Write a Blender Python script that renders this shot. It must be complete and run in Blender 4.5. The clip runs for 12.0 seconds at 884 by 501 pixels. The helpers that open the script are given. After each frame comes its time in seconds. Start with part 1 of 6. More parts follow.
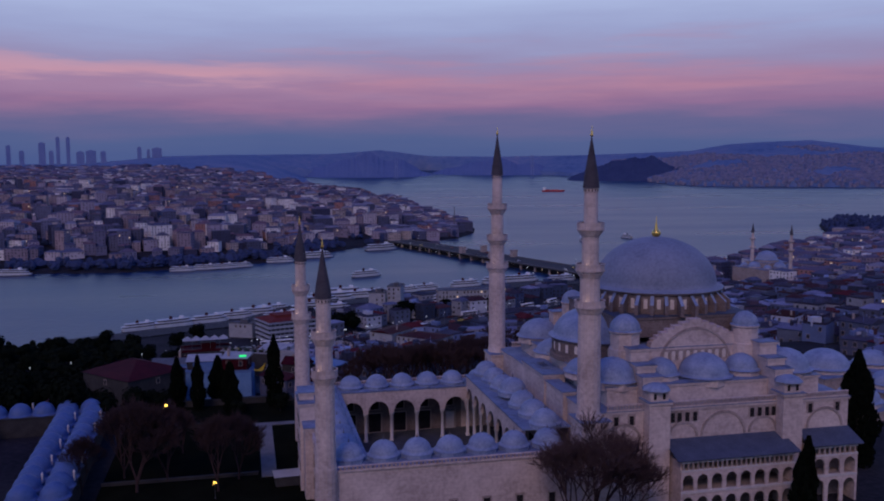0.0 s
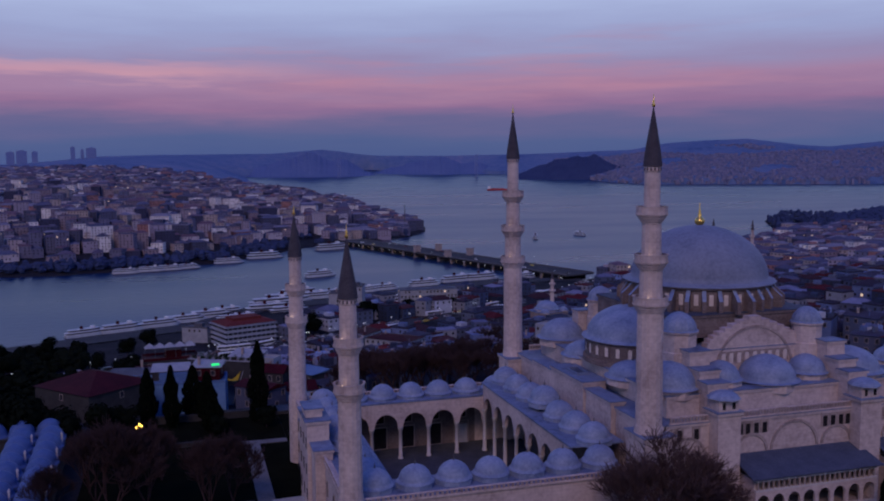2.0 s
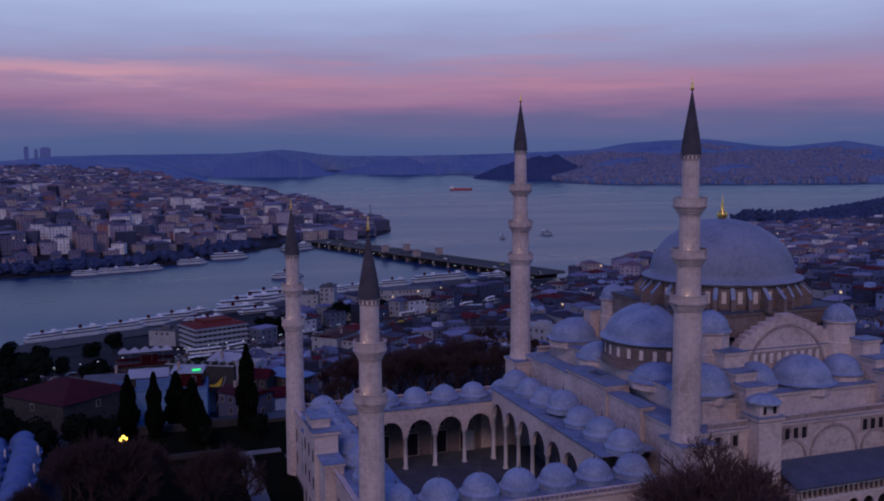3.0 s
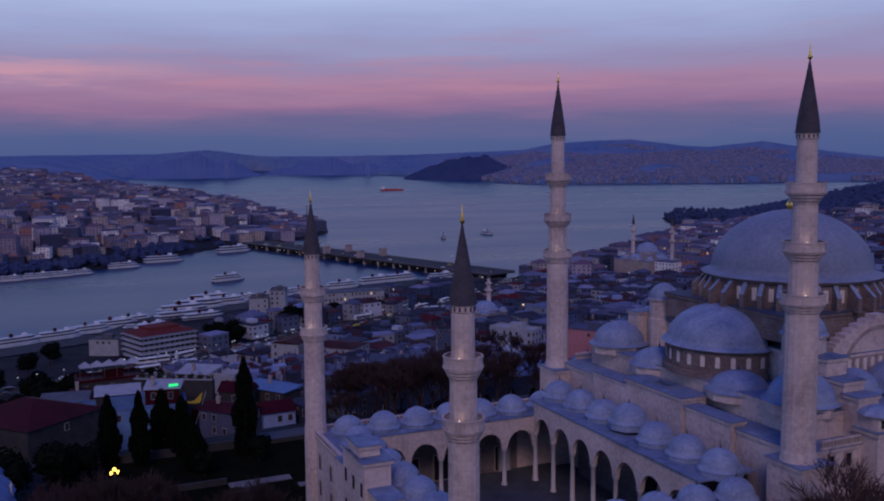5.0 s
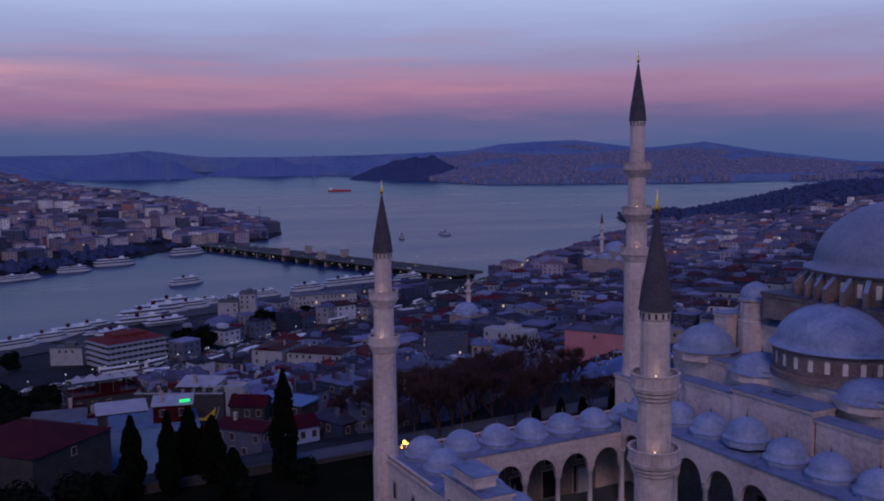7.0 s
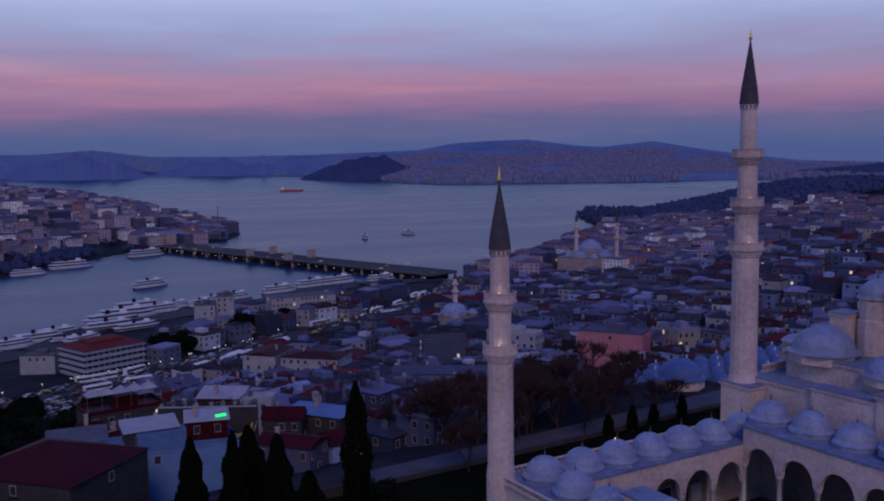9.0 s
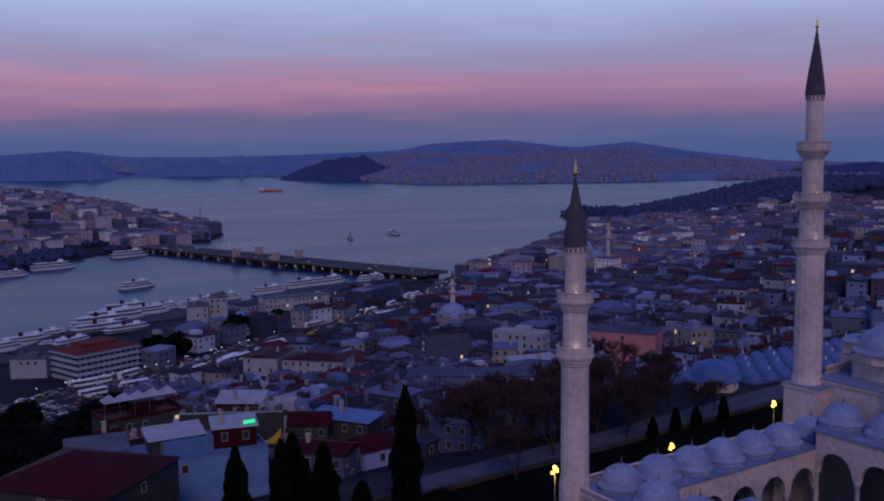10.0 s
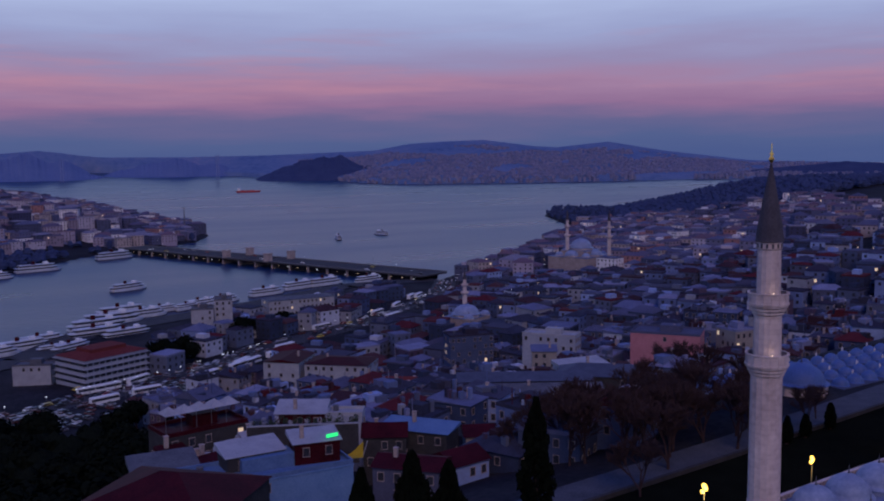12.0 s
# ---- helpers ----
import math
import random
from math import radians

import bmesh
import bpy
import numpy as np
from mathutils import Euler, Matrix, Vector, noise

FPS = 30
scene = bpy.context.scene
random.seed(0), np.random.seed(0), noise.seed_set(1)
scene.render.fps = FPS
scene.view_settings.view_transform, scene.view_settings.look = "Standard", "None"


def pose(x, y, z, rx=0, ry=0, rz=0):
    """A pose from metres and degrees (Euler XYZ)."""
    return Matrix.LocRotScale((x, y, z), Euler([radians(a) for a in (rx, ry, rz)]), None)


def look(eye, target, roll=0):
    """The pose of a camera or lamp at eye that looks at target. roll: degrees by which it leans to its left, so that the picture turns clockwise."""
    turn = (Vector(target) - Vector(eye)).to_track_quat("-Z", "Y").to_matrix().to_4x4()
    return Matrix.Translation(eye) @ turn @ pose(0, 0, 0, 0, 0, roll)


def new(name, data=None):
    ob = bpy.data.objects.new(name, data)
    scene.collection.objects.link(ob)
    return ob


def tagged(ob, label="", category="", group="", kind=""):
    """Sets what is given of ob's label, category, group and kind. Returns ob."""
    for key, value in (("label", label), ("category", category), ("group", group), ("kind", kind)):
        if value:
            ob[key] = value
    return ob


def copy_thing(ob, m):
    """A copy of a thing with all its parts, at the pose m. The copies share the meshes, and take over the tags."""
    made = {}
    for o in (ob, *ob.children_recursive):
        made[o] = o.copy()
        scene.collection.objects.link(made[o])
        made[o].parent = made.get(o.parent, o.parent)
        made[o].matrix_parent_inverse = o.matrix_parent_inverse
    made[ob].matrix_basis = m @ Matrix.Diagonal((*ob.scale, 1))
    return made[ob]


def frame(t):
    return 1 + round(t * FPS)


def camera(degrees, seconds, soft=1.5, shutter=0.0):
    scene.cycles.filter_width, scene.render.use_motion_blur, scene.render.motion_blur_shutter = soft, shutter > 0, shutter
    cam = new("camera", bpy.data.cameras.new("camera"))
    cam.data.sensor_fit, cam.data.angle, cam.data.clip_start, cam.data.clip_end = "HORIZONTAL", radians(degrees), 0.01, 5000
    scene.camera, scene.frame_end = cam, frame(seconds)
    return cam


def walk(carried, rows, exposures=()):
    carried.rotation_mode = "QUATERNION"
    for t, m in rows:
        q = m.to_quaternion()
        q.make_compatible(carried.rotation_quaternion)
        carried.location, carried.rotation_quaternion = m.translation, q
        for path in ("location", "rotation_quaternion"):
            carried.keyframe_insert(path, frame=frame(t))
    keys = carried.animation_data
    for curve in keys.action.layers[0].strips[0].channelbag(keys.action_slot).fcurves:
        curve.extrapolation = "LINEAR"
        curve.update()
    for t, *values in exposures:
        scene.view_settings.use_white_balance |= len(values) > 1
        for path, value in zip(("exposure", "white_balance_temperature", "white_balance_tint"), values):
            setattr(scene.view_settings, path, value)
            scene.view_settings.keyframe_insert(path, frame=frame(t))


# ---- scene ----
cam = camera(52.7, 12.0, soft=2.0)
METRES, EYE, TILT, LEAN, TURN = 166.5, 66.0, 0.0, 0.0, -12.5
ROWS = [
    (0.0, 0.0, 0.0, 0.0, -0.02, -5.69, 0.25),
    (0.5, -0.021, 0.0394, -0.006, -1.13, -5.68, 0.29),
    (1.0, -0.0422, 0.0749, -0.0111, -1.9, -5.7, 0.35),
    (1.5, -0.0671, 0.1119, -0.017, -2.87, -5.72, 0.41),
    (2.0, -0.0908, 0.1451, -0.0228, -3.83, -5.71, 0.44),
    (2.5, -0.1169, 0.1815, -0.0284, -5.1, -5.72, 0.44),
    (3.0, -0.1408, 0.2155, -0.0333, -6.38, -5.71, 0.45),
    (5.0, -0.2423, 0.3528, -0.048, -11.14, -5.69, 0.54),
    (5.5, -0.2694, 0.3875, -0.0513, -11.9, -5.7, 0.59),
    (6.0, -0.2946, 0.4188, -0.0546, -12.54, -5.68, 0.61),
    (6.5, -0.3216, 0.4529, -0.0576, -13.58, -5.67, 0.63),
    (7.0, -0.347, 0.4836, -0.0602, -14.82, -5.66, 0.62),
    (9.0, -0.455, 0.6102, -0.0705, -18.21, -5.7, 0.68),
    (9.5, -0.483, 0.6411, -0.0734, -19.06, -5.7, 0.68),
    (10.0, -0.5083, 0.6696, -0.0759, -19.66, -5.69, 0.69),
    (10.5, -0.5359, 0.7003, -0.0782, -20.46, -5.7, 0.7),
    (11.0, -0.5603, 0.7283, -0.0801, -20.87, -5.69, 0.74),
    (11.5, -0.5854, 0.7588, -0.0823, -21.15, -5.68, 0.73),
    (12.0, -0.6073, 0.7872, -0.0841, -21.39, -5.68, 0.74),
]
walk(cam, [(t, pose(0, 0, EYE, TILT, LEAN, TURN) @ pose(METRES * x, METRES * y, METRES * z, 90 + pitch, roll, yaw)) for t, x, y, z, yaw, pitch, roll in ROWS])

# ---------------------------------------------------------------- world and sun
world = bpy.data.worlds.new("dusk_sky")
scene.world = world
world.use_nodes = True
wn, wl = world.node_tree.nodes, world.node_tree.links
wn.clear()


def wnode(kind, **kw):
    n = wn.new(kind)
    for k, v in kw.items():
        n.inputs[k].default_value = v
    return n


def wramp(stops):
    r = wn.new("ShaderNodeValToRGB")
    while len(r.color_ramp.elements) < len(stops):
        r.color_ramp.elements.new(0.5)
    for el, (p, c) in zip(r.color_ramp.elements, stops):
        el.position, el.color = p, (*c, 1)
    return r


def wmath(op, a, b=None):
    n = wn.new("ShaderNodeMath")
    n.operation = op
    for i, v in enumerate((a, b)):
        if v is None:
            continue
        if isinstance(v, (int, float)):
            n.inputs[i].default_value = v
        else:
            wl.new(v, n.inputs[i])
    return n.outputs[0]


co = wn.new("ShaderNodeTexCoord")
sep = wn.new("ShaderNodeSeparateXYZ")
wl.new(co.outputs["Generated"], sep.inputs[0])
elev = sep.outputs["Z"]
# soft streaks that lift and lower the pink belt
mp = wn.new("ShaderNodeMapping")
mp.inputs["Scale"].default_value = (3.0, 3.0, 26.0)
wl.new(co.outputs["Generated"], mp.inputs[0])
nz = wnode("ShaderNodeTexNoise", Scale=1.4, Detail=5.0, Roughness=0.55)
wl.new(mp.outputs[0], nz.inputs["Vector"])
wob = wmath("MULTIPLY", wmath("SUBTRACT", nz.outputs["Fac"], 0.5), 0.05)
level = wmath("ADD", elev, wob)
lv = wmath("MULTIPLY", wmath("ADD", level, 0.05), 1 / 0.30)
# above the view the sky deepens steadily towards the zenith
lv = wmath("MINIMUM", lv, wmath("ADD", 0.79, wmath("MULTIPLY", elev, 0.30)))
SKY = wramp([
    (0.000, (0.052, 0.090, 0.235)), (0.167, (0.068, 0.102, 0.262)), (0.243, (0.084, 0.116, 0.270)), (0.315, (0.140, 0.130, 0.276)),
    (0.377, (0.275, 0.158, 0.300)), (0.450, (0.359, 0.217, 0.362)), (0.530, (0.299, 0.263, 0.454)), (0.633, (0.328, 0.369, 0.612)),
    (0.760, (0.418, 0.495, 0.755)), (0.860, (0.427, 0.545, 0.857)), (0.930, (0.058, 0.168, 0.580)), (1.000, (0.008, 0.060, 0.430))])
wl.new(lv, SKY.inputs[0])
# a few lit cloud banks within the belt
mp2 = wn.new("ShaderNodeMapping")
mp2.inputs["Scale"].default_value = (2.2, 2.2, 30.0)
mp2.inputs["Location"].default_value = (0.35, 0.2, 0.4)
wl.new(co.outputs["Generated"], mp2.inputs[0])
nz2 = wnode("ShaderNodeTexNoise", Scale=1.0, Detail=6.0, Roughness=0.6)
wl.new(mp2.outputs[0], nz2.inputs["Vector"])
cl = wramp([(0.50, (0, 0, 0)), (0.70, (1, 1, 1))])
wl.new(nz2.outputs["Fac"], cl.inputs[0])
band = wramp([(0.30, (0, 0, 0)), (0.46, (1, 1, 1)), (0.56, (1, 1, 1)), (0.66, (0, 0, 0))])
wl.new(lv, band.inputs[0])
cf = wmath("MULTIPLY", wmath("MULTIPLY", cl.outputs[0], band.outputs[0]), 0.75)
mixc = wn.new("ShaderNodeMixRGB")
mixc.inputs[2].default_value = (0.50, 0.235, 0.33, 1)
wl.new(cf, mixc.inputs[0])
wl.new(SKY.outputs[0], mixc.inputs[1])
# one long bright bank low in the north
bx = wramp([(0.0, (1, 1, 1)), (0.34, (1, 1, 1)), (0.62, (0, 0, 0))])
wl.new(wmath("ADD", sep.outputs["X"], 0.0), bx.inputs[0])
bx.color_ramp.elements[1].position, bx.color_ramp.elements[2].position = 0.02, 0.17
b2 = wramp([(0.445, (0, 0, 0)), (0.475, (1, 1, 1)), (0.50, (0.8, 0.8, 0.8)), (0.53, (0, 0, 0))])
wl.new(wmath("ADD", lv, wmath("MULTIPLY", wmath("SUBTRACT", nz2.outputs["Fac"], 0.5), 0.14)), b2.inputs[0])
ff = wmath("MULTIPLY", wmath("MULTIPLY", bx.outputs[0], b2.outputs[0]), wmath("MULTIPLY", nz.outputs["Fac"], 1.0))
mixb = wn.new("ShaderNodeMixRGB")
mixb.inputs[2].default_value = (0.74, 0.36, 0.40, 1)
wl.new(ff, mixb.inputs[0])
wl.new(mixc.outputs[0], mixb.inputs[1])
# afterglow of the sunken sun, low in the sky opposite
glow = wramp([(0.0, (0, 0, 0)), (1.0, (1, 1, 1))])
gy = wmath("MULTIPLY", wmath("ADD", wmath("MULTIPLY", sep.outputs["Y"], -1.0), wmath("MULTIPLY", sep.outputs["X"], -0.35)), 0.8)
wl.new(gy, glow.inputs[0])
gel = wramp([(0.0, (1, 1, 1)), (0.45, (0, 0, 0))])
wl.new(elev, gel.inputs[0])
gf = wmath("MULTIPLY", glow.outputs[0], gel.outputs[0])
mixg = wn.new("ShaderNodeMixRGB")
mixg.inputs[2].default_value = (0.17, 0.13, 0.20, 1)
wl.new(gf, mixg.inputs[0])
wl.new(mixb.outputs[0], mixg.inputs[1])
bg = wn.new("ShaderNodeBackground")
bg.inputs["Strength"].default_value = 1.0
wl.new(mixg.outputs[0], bg.inputs["Color"])
wo = wn.new("ShaderNodeOutputWorld")
wl.new(bg.outputs[0], wo.inputs["Surface"])

sun = new("sun", bpy.data.lights.new("sun", "SUN"))
sun.data.energy, sun.data.angle, sun.data.color = 0.82, radians(20), (1.0, 0.68, 0.64)
sun.matrix_world = look((-66, -122, 124), (0, 0, 0))

# ---------------------------------------------------------------- materials


def material(name, stops, scale=1.0, rough=0.8, metal=0.0, bump=0.0, fine=8.0, per_object=0.0, per_island=0.0, stretch=(1, 1, 1), spec=0.06, emit=None, palette=None):
    """Two scales of noise over a colour ramp, with relief; palettes pick a colour by object or island."""
    m = bpy.data.materials.new(name)
    m.use_nodes = True
    n, l = m.node_tree.nodes, m.node_tree.links
    b = n["Principled BSDF"]
    b.inputs["Roughness"].default_value, b.inputs["Metallic"].default_value = rough, metal
    b.inputs["Specular IOR Level"].default_value = spec
    g = n.new("ShaderNodeNewGeometry")
    mp = n.new("ShaderNodeMapping")
    mp.inputs["Scale"].default_value = stretch
    l.new(g.outputs["Position"], mp.inputs[0])
    big = n.new("ShaderNodeTexNoise")
    big.inputs["Scale"].default_value, big.inputs["Detail"].default_value = scale, 4
    sm = n.new("ShaderNodeTexNoise")
    sm.inputs["Scale"].default_value, sm.inputs["Detail"].default_value = scale * fine, 3
    l.new(mp.outputs[0], big.inputs["Vector"])
    l.new(mp.outputs[0], sm.inputs["Vector"])
    mix = n.new("ShaderNodeMath")
    mix.operation = "MULTIPLY_ADD"
    mix.inputs[1].default_value = 0.45
    l.new(sm.outputs["Fac"], mix.inputs[0])
    half = n.new("ShaderNodeMath")
    half.operation = "MULTIPLY"
    half.inputs[1].default_value = 0.55
    l.new(big.outputs["Fac"], half.inputs[0])
    l.new(half.outputs[0], mix.inputs[2])
    r = n.new("ShaderNodeValToRGB")
    while len(r.color_ramp.elements) < len(stops):
        r.color_ramp.elements.new(0.5)
    for i, (el, c) in enumerate(zip(r.color_ramp.elements, stops)):
        el.position, el.color = 0.32 + 0.36 * i / max(1, len(stops) - 1), (*c, 1)
    l.new(mix.outputs[0], r.inputs[0])
    out = r.outputs[0]
    if per_object or per_island:
        if per_object:
            o = n.new("ShaderNodeObjectInfo").outputs["Random"]
        else:
            o = g.outputs["Random Per Island"]
        if palette:
            pr = n.new("ShaderNodeValToRGB")
            pr.color_ramp.interpolation = "CONSTANT"
            while len(pr.color_ramp.elements) < len(palette):
                pr.color_ramp.elements.new(0.5)
            for i, (el, c) in enumerate(zip(pr.color_ramp.elements, palette)):
                el.position, el.color = i / len(palette), (*c, 1)
            l.new(o, pr.inputs[0])
            mu = n.new("ShaderNodeMixRGB")
            mu.blend_type, mu.inputs[0].default_value = "MULTIPLY", 1.0
            l.new(pr.outputs[0], mu.inputs[1])
            l.new(out, mu.inputs[2])
            out = mu.outputs[0]
        else:
            hs = n.new("ShaderNodeHueSaturation")
            mr = n.new("ShaderNodeMapRange")
            amt = per_object or per_island
            mr.inputs["To Min"].default_value, mr.inputs["To Max"].default_value = 1 - amt, 1 + amt
            l.new(o, mr.inputs[0])
            l.new(mr.outputs[0], hs.inputs["Value"])
            l.new(out, hs.inputs["Color"])
            out = hs.outputs[0]
    l.new(out, b.inputs["Base Color"])
    if bump:
        bp = n.new("ShaderNodeBump")
        bp.inputs["Strength"].default_value, bp.inputs["Distance"].default_value = bump, 0.2
        l.new(mix.outputs[0], bp.inputs["Height"])
        l.new(bp.outputs[0], b.inputs["Normal"])
    if emit:
        b.inputs["Emission Color"].default_value = (*emit[0], 1)
        b.inputs["Emission Strength"].default_value = emit[1]
    return m


def coursed(m, height=0.55, width=1.3, depth=0.35):
    """Adds ashlar courses to a stone material: joints slightly sunk and darker, following the walls."""
    n, l = m.node_tree.nodes, m.node_tree.links
    b = n["Principled BSDF"]
    g = n.new("ShaderNodeNewGeometry")
    s = n.new("ShaderNodeSeparateXYZ")
    l.new(g.outputs["Position"], s.inputs[0])
    a = n.new("ShaderNodeMath")
    l.new(s.outputs["X"], a.inputs[0])
    l.new(s.outputs["Y"], a.inputs[1])
    c = n.new("ShaderNodeCombineXYZ")
    l.new(a.outputs[0], c.inputs[0])
    l.new(s.outputs["Z"], c.inputs[1])
    br = n.new("ShaderNodeTexBrick")
    br.inputs["Scale"].default_value = 1.0
    br.inputs["Brick Width"].default_value, br.inputs["Row Height"].default_value = width, height
    br.inputs["Mortar Size"].default_value = 0.03
    br.inputs["Color1"].default_value, br.inputs["Color2"].default_value = (1, 1, 1, 1), (0.82, 0.80, 0.80, 1)
    br.inputs["Mortar"].default_value = (0.6, 0.58, 0.58, 1)
    l.new(c.outputs[0], br.inputs["Vector"])
    old = b.inputs["Base Color"].links[0].from_socket
    mu = n.new("ShaderNodeMixRGB")
    mu.blend_type, mu.inputs[0].default_value = "MULTIPLY", depth * 2
    l.new(old, mu.inputs[1])
    l.new(br.outputs["Color"], mu.inputs[2])
    l.new(mu.outputs[0], b.inputs["Base Color"])
    return m


STONE = coursed(material("limestone", [(0.37, 0.30, 0.285), (0.54, 0.445, 0.425), (0.68, 0.575, 0.545)], 0.15, 0.85, bump=0.15, fine=9), depth=0.16)
STONE_D = coursed(material("weathered_limestone", [(0.24, 0.19, 0.18), (0.36, 0.295, 0.28), (0.45, 0.375, 0.35)], 0.25, 0.88, bump=0.2, fine=8), depth=0.2)
# limestone darkened to carry shade on drums, plinth and arcade walls
SHADESTONE = coursed(material("shaded_stone", [(0.13, 0.10, 0.10), (0.20, 0.16, 0.155), (0.27, 0.22, 0.21)], 0.3, 0.9, bump=0.2))
MARBLE = material("marble", [(0.45, 0.42, 0.42), (0.62, 0.58, 0.57)], 0.6, 0.6, bump=0.1)
LEAD = material("lead_sheet", [(0.13, 0.17, 0.275), (0.20, 0.25, 0.375), (0.285, 0.335, 0.47)], 0.35, 0.58, bump=0.10, fine=6, spec=0.3)
LEAD_R = material("patched_roof_lead", [(0.045, 0.06, 0.105), (0.13, 0.165, 0.265), (0.165, 0.205, 0.315), (0.24, 0.29, 0.42)], 0.16, 0.6, bump=0.16, fine=5, spec=0.25)
LEAD_G = material("aged_grey_lead", [(0.14, 0.165, 0.24), (0.185, 0.215, 0.30), (0.23, 0.26, 0.35)], 0.2, 0.65, bump=0.2, spec=0.2)
SLATE = material("dark_weathered_lead", [(0.05, 0.06, 0.095), (0.085, 0.10, 0.15)], 0.4, 0.6, bump=0.25, fine=7)
# blue lead taken darker for the shade over the school domes
LEAD_B = material("shaded_blue_lead", [(0.05, 0.095, 0.24), (0.08, 0.135, 0.32)], 0.3, 0.6, bump=0.1, spec=0.3)
LEAD_D = material("dark_lead", [(0.045, 0.042, 0.055), (0.085, 0.078, 0.095)], 0.6, 0.6, bump=0.15)
GOLD = material("gilded_copper", [(0.75, 0.48, 0.10), (0.95, 0.65, 0.18)], 2.0, 0.3, metal=1.0)
GLASS = material("dark_glass", [(0.02, 0.022, 0.03), (0.05, 0.055, 0.07)], 0.5, 0.12, spec=0.6)
PLASTERPANE = material("pierced_window", [(0.55, 0.48, 0.44), (0.78, 0.69, 0.63)], 1.5, 0.6)
# near black: the unlit depth of openings put into the colour
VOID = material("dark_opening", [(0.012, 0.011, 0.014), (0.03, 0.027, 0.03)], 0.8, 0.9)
GRASS = material("winter_grass", [(0.004, 0.005, 0.004), (0.010, 0.012, 0.008)], 0.2, 1.0, bump=0.4, fine=15, spec=0.0)
SOIL = material("city_ground", [(0.009, 0.010, 0.014), (0.02, 0.02, 0.027), (0.036, 0.036, 0.044)], 0.06, 0.9, bump=0.3, fine=12)
# blue distance haze is mixed into the hillside colours
HILL = material("hazy_hillside", [(0.055, 0.10, 0.22), (0.098, 0.155, 0.285), (0.13, 0.18, 0.30), (0.19, 0.20, 0.31)], 0.004, 0.95, fine=9)
PAVE = material("flagstones", [(0.10, 0.10, 0.11), (0.19, 0.185, 0.195)], 0.3, 0.8, bump=0.2)
COURT = material("courtyard_flagstones", [(0.045, 0.05, 0.065), (0.09, 0.097, 0.118)], 0.3, 0.8, bump=0.2)
ASPHALT = material("asphalt", [(0.035, 0.036, 0.042), (0.065, 0.066, 0.072)], 0.3, 0.75, bump=0.15)
LEAF = material("cypress_foliage", [(0.003, 0.005, 0.004), (0.010, 0.014, 0.010)], 1.2, 1.0, bump=0.4, spec=0.0)
BARK = material("bare_twigs", [(0.034, 0.021, 0.023), (0.068, 0.043, 0.045)], 1.0, 0.95)
TWIG = material("brown_twigs", [(0.06, 0.038, 0.04), (0.11, 0.072, 0.072)], 1.0, 0.95)
SHRUB = material("potted_shrub", [(0.02, 0.035, 0.025), (0.05, 0.075, 0.05)], 1.5, 0.9)
TREEM = material("park_foliage", [(0.012, 0.017, 0.022), (0.026, 0.033, 0.035)], 0.3, 0.95, per_island=0.3)


def make_water():
    m = bpy.data.materials.new("sea_water")
    m.use_nodes = True
    n, l = m.node_tree.nodes, m.node_tree.links
    b = n["Principled BSDF"]
    b.inputs["Roughness"].default_value = 0.22
    b.inputs["IOR"].default_value = 1.33
    b.inputs["Specular IOR Level"].default_value = 0.3
    b.inputs["Specular Tint"].default_value = (0.37, 0.64, 1.0, 1)
    g = n.new("ShaderNodeNewGeometry")
    mp = n.new("ShaderNodeMapping")
    mp.inputs["Scale"].default_value = (0.0022, 0.0075, 1)
    mp.inputs["Rotation"].default_value = (0, 0, radians(28))
    l.new(g.outputs["Position"], mp.inputs[0])
    big = n.new("ShaderNodeTexNoise")
    big.inputs["Scale"].default_value, big.inputs["Detail"].default_value = 1.0, 5
    l.new(mp.outputs[0], big.inputs["Vector"])
    r = n.new("ShaderNodeValToRGB")
    r.color_ramp.elements[0].position, r.color_ramp.elements[0].color = 0.36, (0.003, 0.018, 0.072, 1)
    r.color_ramp.elements[1].position, r.color_ramp.elements[1].color = 0.66, (0.011, 0.038, 0.11, 1)
    l.new(big.outputs["Fac"], r.inputs[0])
    l.new(r.outputs[0], b.inputs["Base Color"])
    rr = n.new("ShaderNodeMapRange")
    rr.inputs["To Min"].default_value, rr.inputs["To Max"].default_value = 0.18, 0.42
    l.new(big.outputs["Fac"], rr.inputs[0])
    l.new(rr.outputs[0], b.inputs["Roughness"])
    wv = n.new("ShaderNodeTexNoise")
    wv.inputs["Scale"].default_value, wv.inputs["Detail"].default_value = 0.16, 4
    l.new(g.outputs["Position"], wv.inputs["Vector"])
    bp = n.new("ShaderNodeBump")
    bp.inputs["Strength"].default_value, bp.inputs["Distance"].default_value = 0.55, 0.6
    l.new(wv.outputs["Fac"], bp.inputs["Height"])
    l.new(bp.outputs[0], b.inputs["Normal"])
    return m


